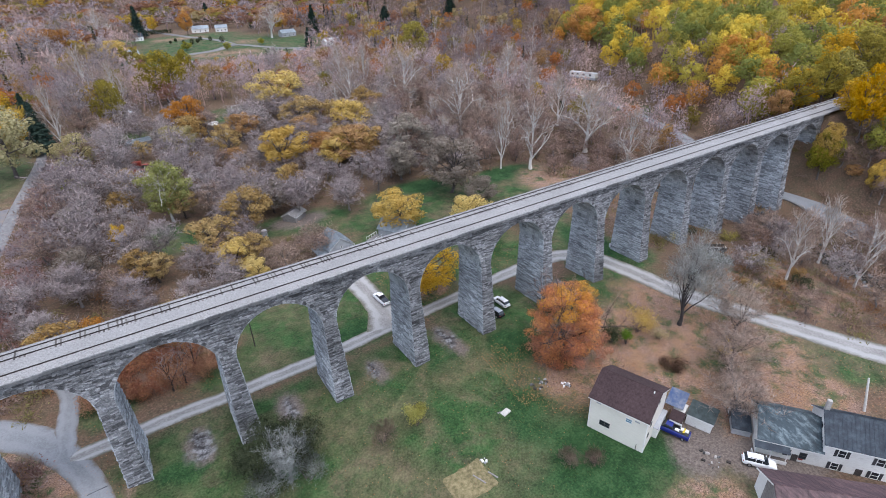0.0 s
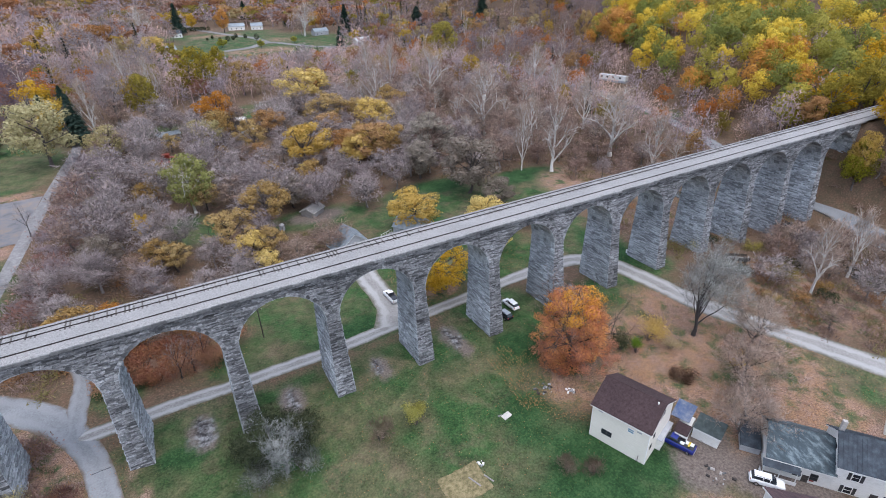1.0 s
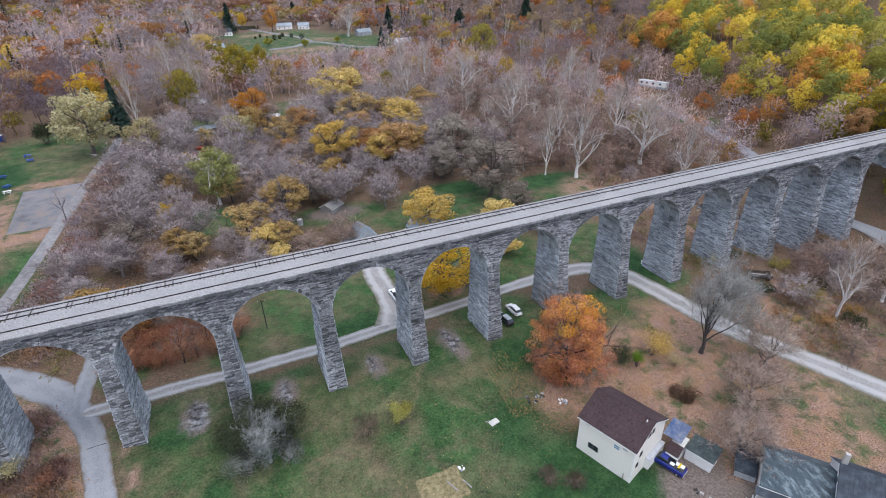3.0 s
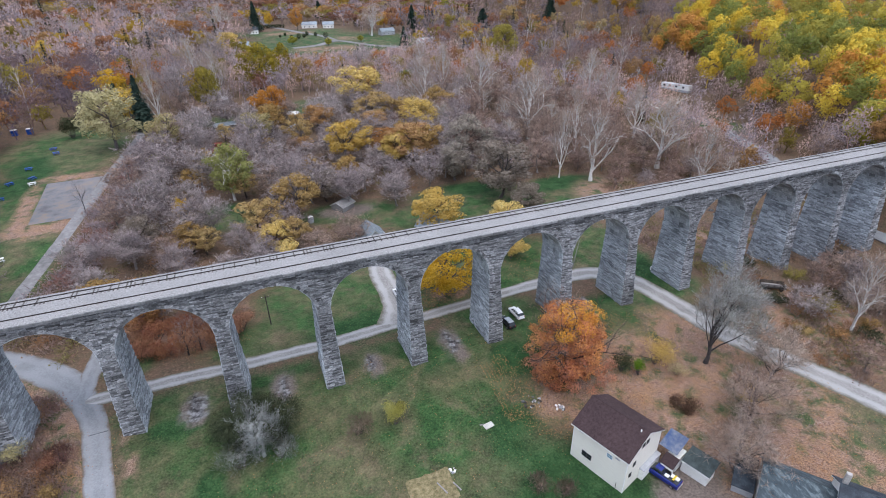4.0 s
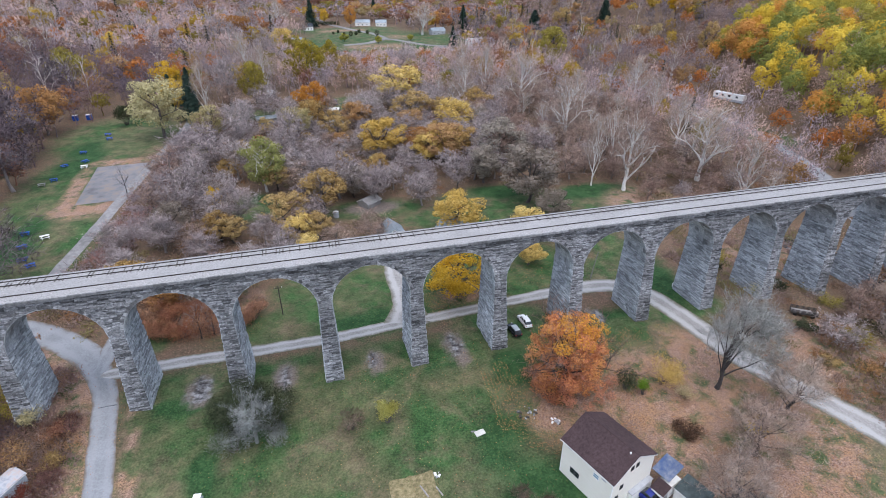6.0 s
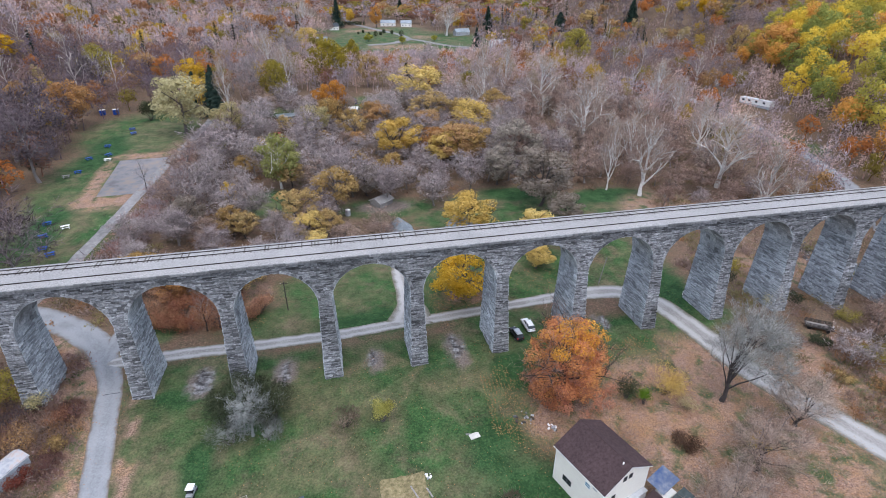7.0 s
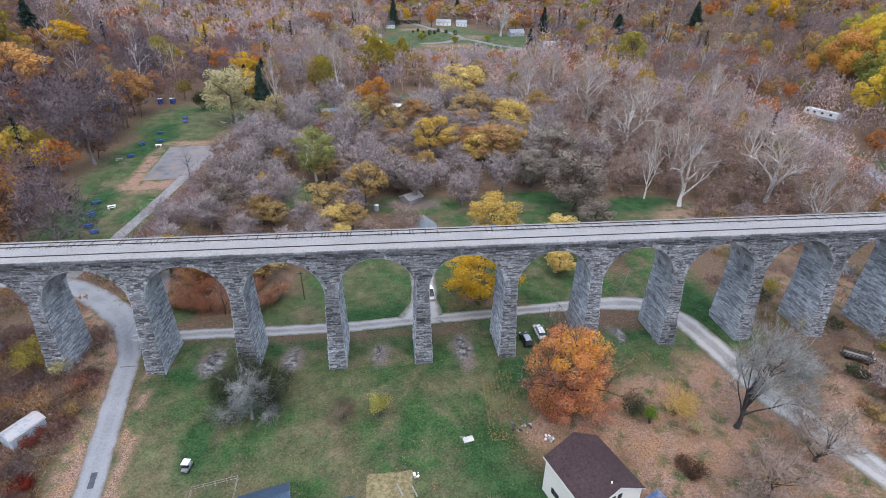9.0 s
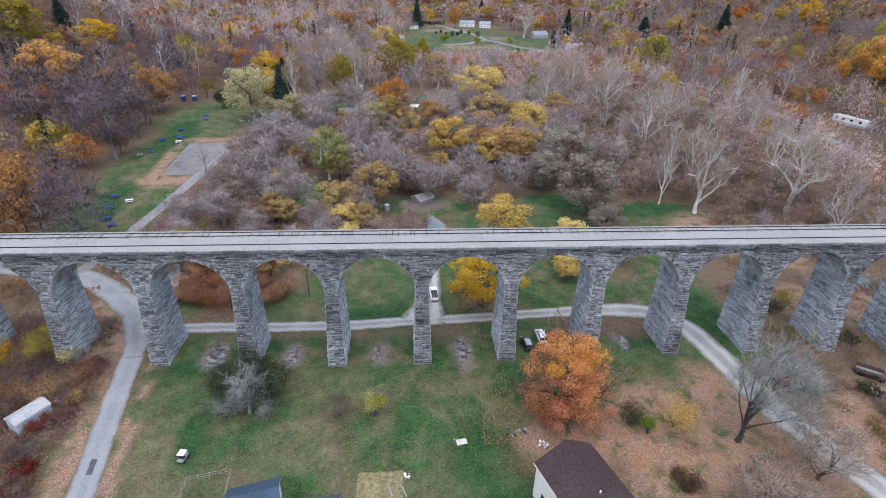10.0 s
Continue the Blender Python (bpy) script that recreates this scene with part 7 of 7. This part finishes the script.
def brush():
    """Tangled undergrowth on banks and in the woods, past counting."""
    r = random.Random(41)
    shapes = []
    for v in range(4):
        verts, faces = [], []
        for _ in range(56):
            a, e = r.uniform(0, math.tau), r.uniform(0.35, 1.4)
            p = Vector((r.gauss(0, 0.55), r.gauss(0, 0.55), r.uniform(0, 0.5)))
            d = Vector((math.cos(a) * math.cos(e), math.sin(a) * math.cos(e), math.sin(e)))
            spray(r, verts, faces, p, d, r.uniform(0.35, 0.9), 0.1)
        for _ in range(24):
            leaf_at(r, verts, faces, Vector((r.gauss(0, 0.7), r.gauss(0, 0.7), r.uniform(0.1, 1.0))), Vector((r.gauss(0, 1), r.gauss(0, 1), 1)).normalized(), 0.22)
        shapes.append(arrays(mesh_of("tmp", verts, faces, WOODS)))
    tones = [(0.28, 0.2, 0.17), (0.25, 0.19, 0.165), (0.3, 0.21, 0.15), (0.2, 0.17, 0.09), (0.32, 0.235, 0.2), (0.34, 0.19, 0.1), (0.25, 0.22, 0.1)]
    rows = []

    def fill(n, x0, x1, y0, y1, tall, ok, own=None):
        for _ in range(n):
            x, y = r.uniform(x0, x1), r.uniform(y0, y1)
            if inside(x, y, LAWNS + PARK) > 0.4 or not ok(x, y) or any((p.x - x) ** 2 + (p.y - y) ** 2 < 16 for line in ROADS for p in line):
                continue
            h = tall * r.uniform(0.6, 1.4)
            rows.append((r.randrange(4), x, y, height(x, y) - 0.05, h * r.uniform(1, 1.5), h, r.uniform(0, 6.3), (own or tones)[r.randrange(len(own or tones))]))

    fill(480, 78, 166, -60, 32, 1.4, lambda x, y: abs(y - 5) > 7 or abs((x / SPAN) % 1 - 0.5) < 0.38)
    fill(950, -105, -58, -48, 16, 1.15, lambda x, y: x < -0.16 * y - 61, [(0.26, 0.165, 0.14), (0.31, 0.2, 0.155), (0.22, 0.155, 0.135), (0.35, 0.215, 0.12), (0.21, 0.125, 0.115), (0.29, 0.215, 0.19)])
    fill(170, -112, -66, 22, 60, 1.4, lambda x, y: True)
    fill(240, -82, 70, 30, 120, 1.3, lambda x, y: open_ground(x, y, 4))
    fill(260, 70, 180, 30, 120, 1.5, lambda x, y: True)
    fill(900, -88, -52, 40, 200, 1.9, lambda x, y: 3.0 < min(math.hypot(p.x - x, p.y - y) for p in ROADS[3]) < 14 and any(p.x < x and abs(p.y - y) < 4 for p in ROADS[3]), [(0.36, 0.3, 0.31), (0.31, 0.26, 0.275), (0.4, 0.31, 0.29), (0.34, 0.2, 0.17)])
    fill(120, 145, 230, -60, 60, 1.5, lambda x, y: y < -8 or y > 20)
    stuff("brush", shapes, rows, "tangled leafless undergrowth and briars", "undergrowth")


brush()


def fallen_leaves():
    r = random.Random(57)
    verts, faces = [], []
    v, f = [], []
    for cx, cy, rx, ry, n in ((52, -26, 25, 24, 11000), (27, -18, 15, 12, 4200), (9, 26, 3, 14, 900), (17, -17, 7, 9, 420), (-60, -10, 5, 30, 700), (62, -52, 15, 12, 900), (85, -26, 16, 14, 1600), (0, -15, 40, 22, 1200), (-42, 26, 10, 8, 700), (15, 23, 8, 6, 700), (40, 26, 10, 7, 500)):
        for _ in range(n):
            a, q = r.uniform(0, math.tau), r.random() ** 0.5
            x, y = cx + rx * q * math.cos(a), cy + ry * q * math.sin(a)
            leaf_at(r, verts, faces, Vector((x, y, height(x, y) + 0.05)), Vector((r.gauss(0, 0.3), r.gauss(0, 0.3), 1)).normalized(), 0.15)
    for k in range(26):
        if k < 9:
            p, q = (11.6 + 0.72 * k, -2.5 - 0.2 * k), (10.6 + 0.7 * k, -20.5)
        else:
            p, q = (32.5 + 0.95 * (k - 9), -9.0 + 0.5 * (k - 9)), (37.5 + 0.9 * (k - 9), -31.0 + 0.6 * (k - 9))
        for _ in range(130 if k < 9 else 150):
            f = r.random()
            x, y = p[0] + (q[0] - p[0]) * f + r.gauss(0, 0.12), p[1] + (q[1] - p[1]) * f
            if noise.noise((x * 0.16, y * 0.16, 9.0)) > -0.15:
                leaf_at(r, verts, faces, Vector((x, y, height(x, y) + 0.05)), Vector((r.gauss(0, 0.3), r.gauss(0, 0.3), 1)).normalized(), 0.15)
    m = leaf_material("fallen_leaf", [(0.19, 0.08, 0.042), (0.3, 0.155, 0.072), (0.39, 0.25, 0.125)], 0.0)
    tagged(part_of("fallen_leaves", mesh_of("fallen_leaves", verts, faces, m)), "scattered brown and orange fallen leaves", "leaves", kind="stuff")
    verts, faces = [], []
    for cx, cy, rx, ry, n in ((-22, -20, 34, 24, 5200), (6, -14, 40, 16, 4200), (10, -42, 20, 18, 1600), (66, 24, 8, 20, 900), (-8, 21, 34, 6, 1000)):
        for _ in range(n):
            x, y = cx + rx * r.uniform(-1, 1), cy + ry * r.uniform(-1, 1)
            if inside(x, y, LAWNS) < 0.6 or inside(x, y, DIRT) > 0.3 or any((p.x - x) ** 2 + (p.y - y) ** 2 < 12 for line in ROADS[:3] for p in line):
                continue
            for _k in range(3):
                spray(r, verts, faces, Vector((x + r.gauss(0, 0.12), y + r.gauss(0, 0.12), height(x, y) - 0.01)), Vector((r.gauss(0, 0.4), r.gauss(0, 0.4), 1)).normalized(), r.uniform(0.1, 0.28), 0.07)
    g = leaf_material("grass_blade", [(0.045, 0.075, 0.022), (0.085, 0.115, 0.04), (0.17, 0.16, 0.07)], 0.1)
    tagged(part_of("grass_tufts", mesh_of("grass_tufts", verts, faces, g)), "tufts of green and yellowing grass", "grass", kind="stuff")


fallen_leaves()

# ---- small things ----
PLASTIC_BLUE = material("blue_plastic", [(0.01, 0.05, 0.28), (0.015, 0.075, 0.36)], 1, 0.4, spread=0.06)
CONCRETE = material("pale_concrete", [(0.42, 0.41, 0.38), (0.58, 0.57, 0.54)], 2, 0.9, spread=0.15)


def slab():
    x, y = 6.4, -19.4
    s = thing("concrete_slab", pose(x, y, height(x, y) + 0.02, 0, 0, 12), "pale concrete slab sunk in the lawn", "slab")
    b = box_bm((-1.0, -0.75, -0.3), (0.9, 0.45, 0.05), 0.04)
    for v in b.verts:
        v.co.x += 0.12 * math.sin(5 * v.co.y)
    part("slab", b, CONCRETE, s)
    part("broken_edge", box_bm((-1.3, 0.5, -0.3), (0.7, 1.3, 0.02), 0.05), SHOULDER, s, "mossy broken edge")


slab()


def picnic_table(x, y, deg, mat, label, group="tables of the park"):
    t = thing("picnic_table", pose(x, y, height(x, y), 0, 0, deg) @ Matrix.Scale(1.25, 4), label, "picnic table", group)
    for k in range(4):
        part("top_board", box_bm((-0.95, -0.4 + k * 0.2, 0.72), (0.95, -0.22 + k * 0.2, 0.77), 0.01), mat, t)
    for s in (-1, 1):
        part("bench", box_bm((-0.95, s * 0.75 - 0.14, 0.42), (0.95, s * 0.75 + 0.14, 0.47), 0.01), mat, t)
        for xx in (-0.65, 0.65):
            part("leg", rod_bm((xx, s * 0.7, -0.05), (xx, s * 0.25, 0.72), 0.05, 6), mat, t)
    for xx in (-0.65, 0.65):
        part("crossbar", rod_bm((xx, -0.78, 0.4), (xx, 0.78, 0.4), 0.04, 6), mat, t)


for x, y, d in ((-100.5, 81, 20), (-98.6, 73.1, 35), (-96, 66, 10), (-92.8, 62.3, 30), (-101, 171.8, 0), (-98.8, 165.5, 20), (-101, 139.4, 60), (-106, 122, 15), (-104.5, 150, 0), (-107, 136, 40)):
    picnic_table(x, y, d, PLASTIC_BLUE, "blue plastic picnic table on the park lawn")
picnic_table(-94.4, 77.8, 25, TRIM, "white picnic table on the park lawn")
picnic_table(-99.6, 133.5, 10, TRIM, "white picnic table beside the paved lot")
picnic_table(-108.5, 118, 15, GREY_WOOD, "weathered grey picnic table at the wood's edge")


def booth(x, y):
    b = thing("portable_toilet", pose(x, y, height(x, y) - 0.05, 0, 0, 8), "blue plastic cabin at the edge of the park", "cabin", "blue cabins")
    part("body", box_bm((-1.1, -1.1, 0), (1.1, 1.1, 2.3), 0.06), PLASTIC_BLUE, b)
    part("roof", box_bm((-1.2, -1.2, 2.3), (1.2, 1.2, 2.5), 0.08), WHITE_PAINT, b)
    part("door", box_bm((-0.5, -1.14, 0.1), (0.5, -1.09, 2.1), 0.02), PLASTIC_BLUE, b)


booth(-121, 198)
booth(-115.2, 198.2)


def cart():
    x, y = -40.9, -21.2
    c = thing("garden_cart", pose(x, y, height(x, y), 0, 0, 80), "small white utility cart on the lawn", "cart")
    part("body", box_bm((-1.0, -0.55, 0.35), (1.0, 0.55, 0.75), 0.08), SILVER_PAINT, c)
    part("canopy", box_bm((-0.6, -0.6, 1.6), (0.7, 0.6, 1.68), 0.04), TRIM, c)
    part("seat", box_bm((-0.5, -0.5, 0.75), (0.0, 0.5, 0.95), 0.05), BLACK_PAINT, c)
    for xx in (-0.5, 0.6):
        for s in (-1, 1):
            part("post", rod_bm((xx, s * 0.52, 0.7), (xx, s * 0.52, 1.62), 0.03, 6), BLACK_PAINT, c)
    for xx in (-0.7, 0.7):
        for s in (-1, 1):
            part("wheel", rod_bm((xx, s * 0.45, 0.22), (xx, s * 0.62, 0.22), 0.24, 12), RUBBER, c)


cart()


def wagon():
    x, y = 92.2, -7.6
    w = thing("farm_wagon", pose(x, y, height(x, y), 0, 0, -38), "dark wooden farm wagon with slatted sides", "wagon")
    part("bed", box_bm((-2.7, -1.2, 0.8), (2.7, 1.2, 0.95), 0.02), DARK_WOOD, w)
    for s in (-1, 1):
        for k in range(3):
            part("side_board", box_bm((-2.7, s * 1.2 - 0.03, 1.05 + 0.28 * k), (2.7, s * 1.2 + 0.03, 1.22 + 0.28 * k), 0.01), DARK_WOOD, w)
        for xx in (-2.6, -1.3, 0, 1.3, 2.6):
            part("stake", box_bm((xx - 0.05, s * 1.2 - 0.06, 0.9), (xx + 0.05, s * 1.2 + 0.06, 1.85), 0.01), DARK_WOOD, w)
        for xx in (-1.8, 1.8):
            part("wheel", rod_bm((xx, s * 0.85, 0.42), (xx, s * 1.05, 0.42), 0.45, 14), RUBBER, w)
    for k in range(7):
        part("load_board", box_bm((-2.5, -1.05 + 0.3 * k, 0.95), (2.3 - 0.1 * k, -0.85 + 0.3 * k, 1.02 + 0.03 * (k % 3)), 0.01), GREY_WOOD, w)
    part("tailboard", box_bm((2.72, -0.4, 0.6), (2.8, 0.35, 1.6), 0.02), TRIM, w, "pale tailboard")


wagon()


def pole(name, x, y, tall, lean, label, mat, arm=False, r=0.14):
    p = thing(name, pose(x, y, height(x, y), lean[0], lean[1], 0), label, "pole")
    part("shaft", rod_bm((0, 0, -0.4), (0, 0, tall), r, 10, r * 0.7), mat, p)
    if arm:
        part("crossarm", box_bm((-0.9, -0.05, tall - 0.7), (0.9, 0.05, tall - 0.56), 0.01), mat, p)
        for xx in (-0.8, 0, 0.8):
            part("insulator", rod_bm((xx, 0, tall - 0.56), (xx, 0, tall - 0.38), 0.05, 6), TRIM, p)


pole("utility_pole", 51.4, 20.5, 8.0, (0, 9), "leaning weathered utility pole behind the arches", GREY_WOOD)
pole("utility_pole", -28, 27, 8.5, (3, 0), "dark utility pole beside the lane", DARK_WOOD, True)
pole("log_pole", 60.5, -57, 6.5, (-14, 10), "leaning pale log pole at the yard's edge", CONCRETE, r=0.24)
for x, y in ((69.9, 11.0),):
    w = thing("white_post", pose(x, y, height(x, y)), "short white marker post on the grass", "post")
    part("shaft", rod_bm((0, 0, -0.2), (0, 0, 0.95), 0.22, 10), TRIM, w)
    part("cap", rod_bm((0, 0, 0.95), (0, 0, 1.12), 0.24, 10, 0.08), TRIM, w)


def heap(x, y, n, label, spread, bright):
    """A heap of odds and ends on the leaves."""
    r = random.Random(int(x * 10))
    h = thing("junk_pile", pose(x, y, height(x, y)), label, "junk pile")
    mats = [DARK_WOOD, TRIM, GREY_SIDING, BRICK, STONE_PIECE, PLASTIC_BLUE]
    for i in range(n):
        a, q = r.uniform(0, math.tau), spread * r.random() ** 0.6
        s = r.uniform(0.1, 0.34)
        b = box_bm((-s, -s * 0.6, -0.1), (s, s * 0.6, s * r.uniform(0.4, 1.0)), 0.04)
        b.transform(pose(q * math.cos(a), q * math.sin(a), 0.02, r.uniform(-15, 15), r.uniform(-15, 15), r.uniform(0, 360)))
        part("scrap", b, mats[r.choice(bright)], h)


heap(16.5, -17.8, 22, "heap of stones and scrap by the maple", 1.8, (0, 0, 4, 4, 4, 2))
heap(21.0, -20.8, 9, "white and dark odds and ends under the maple", 1.0, (1, 1, 0, 2))
heap(29.0, -47.5, 14, "pale stones and litter beside the drive", 2.4, (3, 4, 4, 0))
heap(33.5, -41.5, 10, "stacked junk against the shed wall", 1.4, (0, 2, 3))
heap(-3.0, -25.4, 7, "garden odds and ends by the plot", 0.9, (0, 2, 1))
heap(-4.4, 190, 8, "white and dark junk in a clearing", 3.0, (1, 0, 2))


def garden():
    """The straw plot with a few boards and a low wire fence further along."""
    x0, y0 = -7.6, -27.6
    n = 10
    verts, faces = [], []
    for j in range(n + 1):
        for i in range(n + 1):
            x, y = x0 + (i / n - 0.5) * 8.4 + 0.3 * noise.noise((i * 0.7, j * 0.7, 2)), y0 + (j / n - 0.5) * 6.4 + 0.4 * noise.noise((j * 0.7, i * 0.7, 5))
            verts.append((x, y, height(x, y) + (0.06 if 0 < i < n and 0 < j < n else -0.05)))
    faces = [(j * (n + 1) + i, j * (n + 1) + i + 1, (j + 1) * (n + 1) + i + 1, (j + 1) * (n + 1) + i) for j in range(n) for i in range(n)]
    straw = material("straw_bed", [(0.08, 0.07, 0.035), (0.17, 0.145, 0.075), (0.27, 0.225, 0.13)], 1.6, 0.95, bump=0.05)
    g = tagged(part_of("garden_plot", mesh_of("garden_plot", verts, faces, straw, True)), "straw-coloured garden plot in the lawn", "garden plot", kind="structure")
    for a, b, l in ((-6.0, -28.0, 2.6), (-3.6, -28.6, 2.0)):
        t = thing("plank", pose(a, b, height(a, b) + 0.1, 0, 0, 110), "pale loose plank on the garden plot", "plank")
        part("board", box_bm((-l / 2, -0.12, -0.05), (l / 2, 0.12, 0.05), 0.01), GREY_WOOD, t)
    f = thing("wire_fence", Matrix(), "low wooden post and rail fence round a pen", "fence")
    pts = [(-38.6, -33.0), (-38.9, -25.2), (-32.2, -23.8), (-31.8, -31.5)]
    for p, q in zip(pts, pts[1:]):
        k = 4
        for i in range(k + 1):
            x, y = p[0] + (q[0] - p[0]) * i / k, p[1] + (q[1] - p[1]) * i / k
            part("post", rod_bm((x, y, height(x, y) - 0.2), (x, y, height(x, y) + 1.1), 0.05, 6), GREY_WOOD, f)
        for z in (0.5, 1.0):
            part("rail", rod_bm((*p, height(*p) + z), (*q, height(*q) + z), 0.03, 5), GREY_WOOD, f)


garden()


def guard_rail():
    """The rail along the valley road under the last arches."""
    line = [p for p in smooth_line(HIGHWAY, 3.0) if -45 < p.y < 34]
    g = thing("guard_rail", Matrix(), "grey steel guard rail beside the valley road", "guard rail")
    for off in (-4.0,):
        last = None
        for p, q in zip(line, line[1:]):
            d = (q - p).normalized()
            s = p + off * Vector((d.y, -d.x, 0))
            z = height(s.x, s.y)
            part("post", box_bm((s.x - 0.07, s.y - 0.07, z - 0.2), (s.x + 0.07, s.y + 0.07, z + 0.85), 0.01), GREY_WOOD, g)
            if last is not None:
                b = bmesh.new()
                for zz in (0.6, 0.78):
                    rod_bm((last.x, last.y, last.z + zz), (s.x, s.y, z + zz), 0.1, 6, bm=b)
                part("beam", b, RIM, g)
            last = Vector((s.x, s.y, z))


guard_rail()

# ---- single stones of the nearest piers ----


def build_pieces():
    """Stones that can be picked apart, each an object on one of a few shared meshes."""
    shapes = []
    for s in range(10):
        r = random.Random(70 + s)
        vs = [(x, y, z) for y in (0.0,) for x, z in ((0, 0), (1, 0), (1, 1), (0, 1))]
        vs += [(x + r.uniform(-0.01, 0.02) * (1 if x == 0 else -1), -1 + r.uniform(-0.3, 0.3), z + (0.06 if z == 0 else -0.06)) for x, z in ((0.015, 0), (0.985, 0), (0.985, 1), (0.015, 1))]
        fs = [(4, 5, 6, 7), (0, 1, 5, 4), (1, 2, 6, 5), (2, 3, 7, 6), (3, 0, 4, 7)]
        shapes.append(mesh_of("stone", vs, fs, STONE_PIECE))
    for i, (core, c, out, d) in enumerate(PIECES):
        ob = part_of("stone", shapes[i % 10], core)
        a, b, top = c[0], c[1], c[3]
        ux, uz = b - a, Vector((top.x - a.x, top.y - a.y, top.z - a.z))
        uy = Vector((0, 0.06 + d, 0))
        base = a
        m = Matrix(((ux.x, uy.x, 0, base.x), (ux.y, uy.y, uz.y, base.y + 0.02), (ux.z, uy.z, uz.z, base.z), (0, 0, 0, 1)))
        ob.matrix_basis = Matrix.Translation((base.x, base.y + 0.02, base.z)) @ Matrix.Diagonal((ux.length, 0.06 + d, uz.z, 1))


build_pieces()
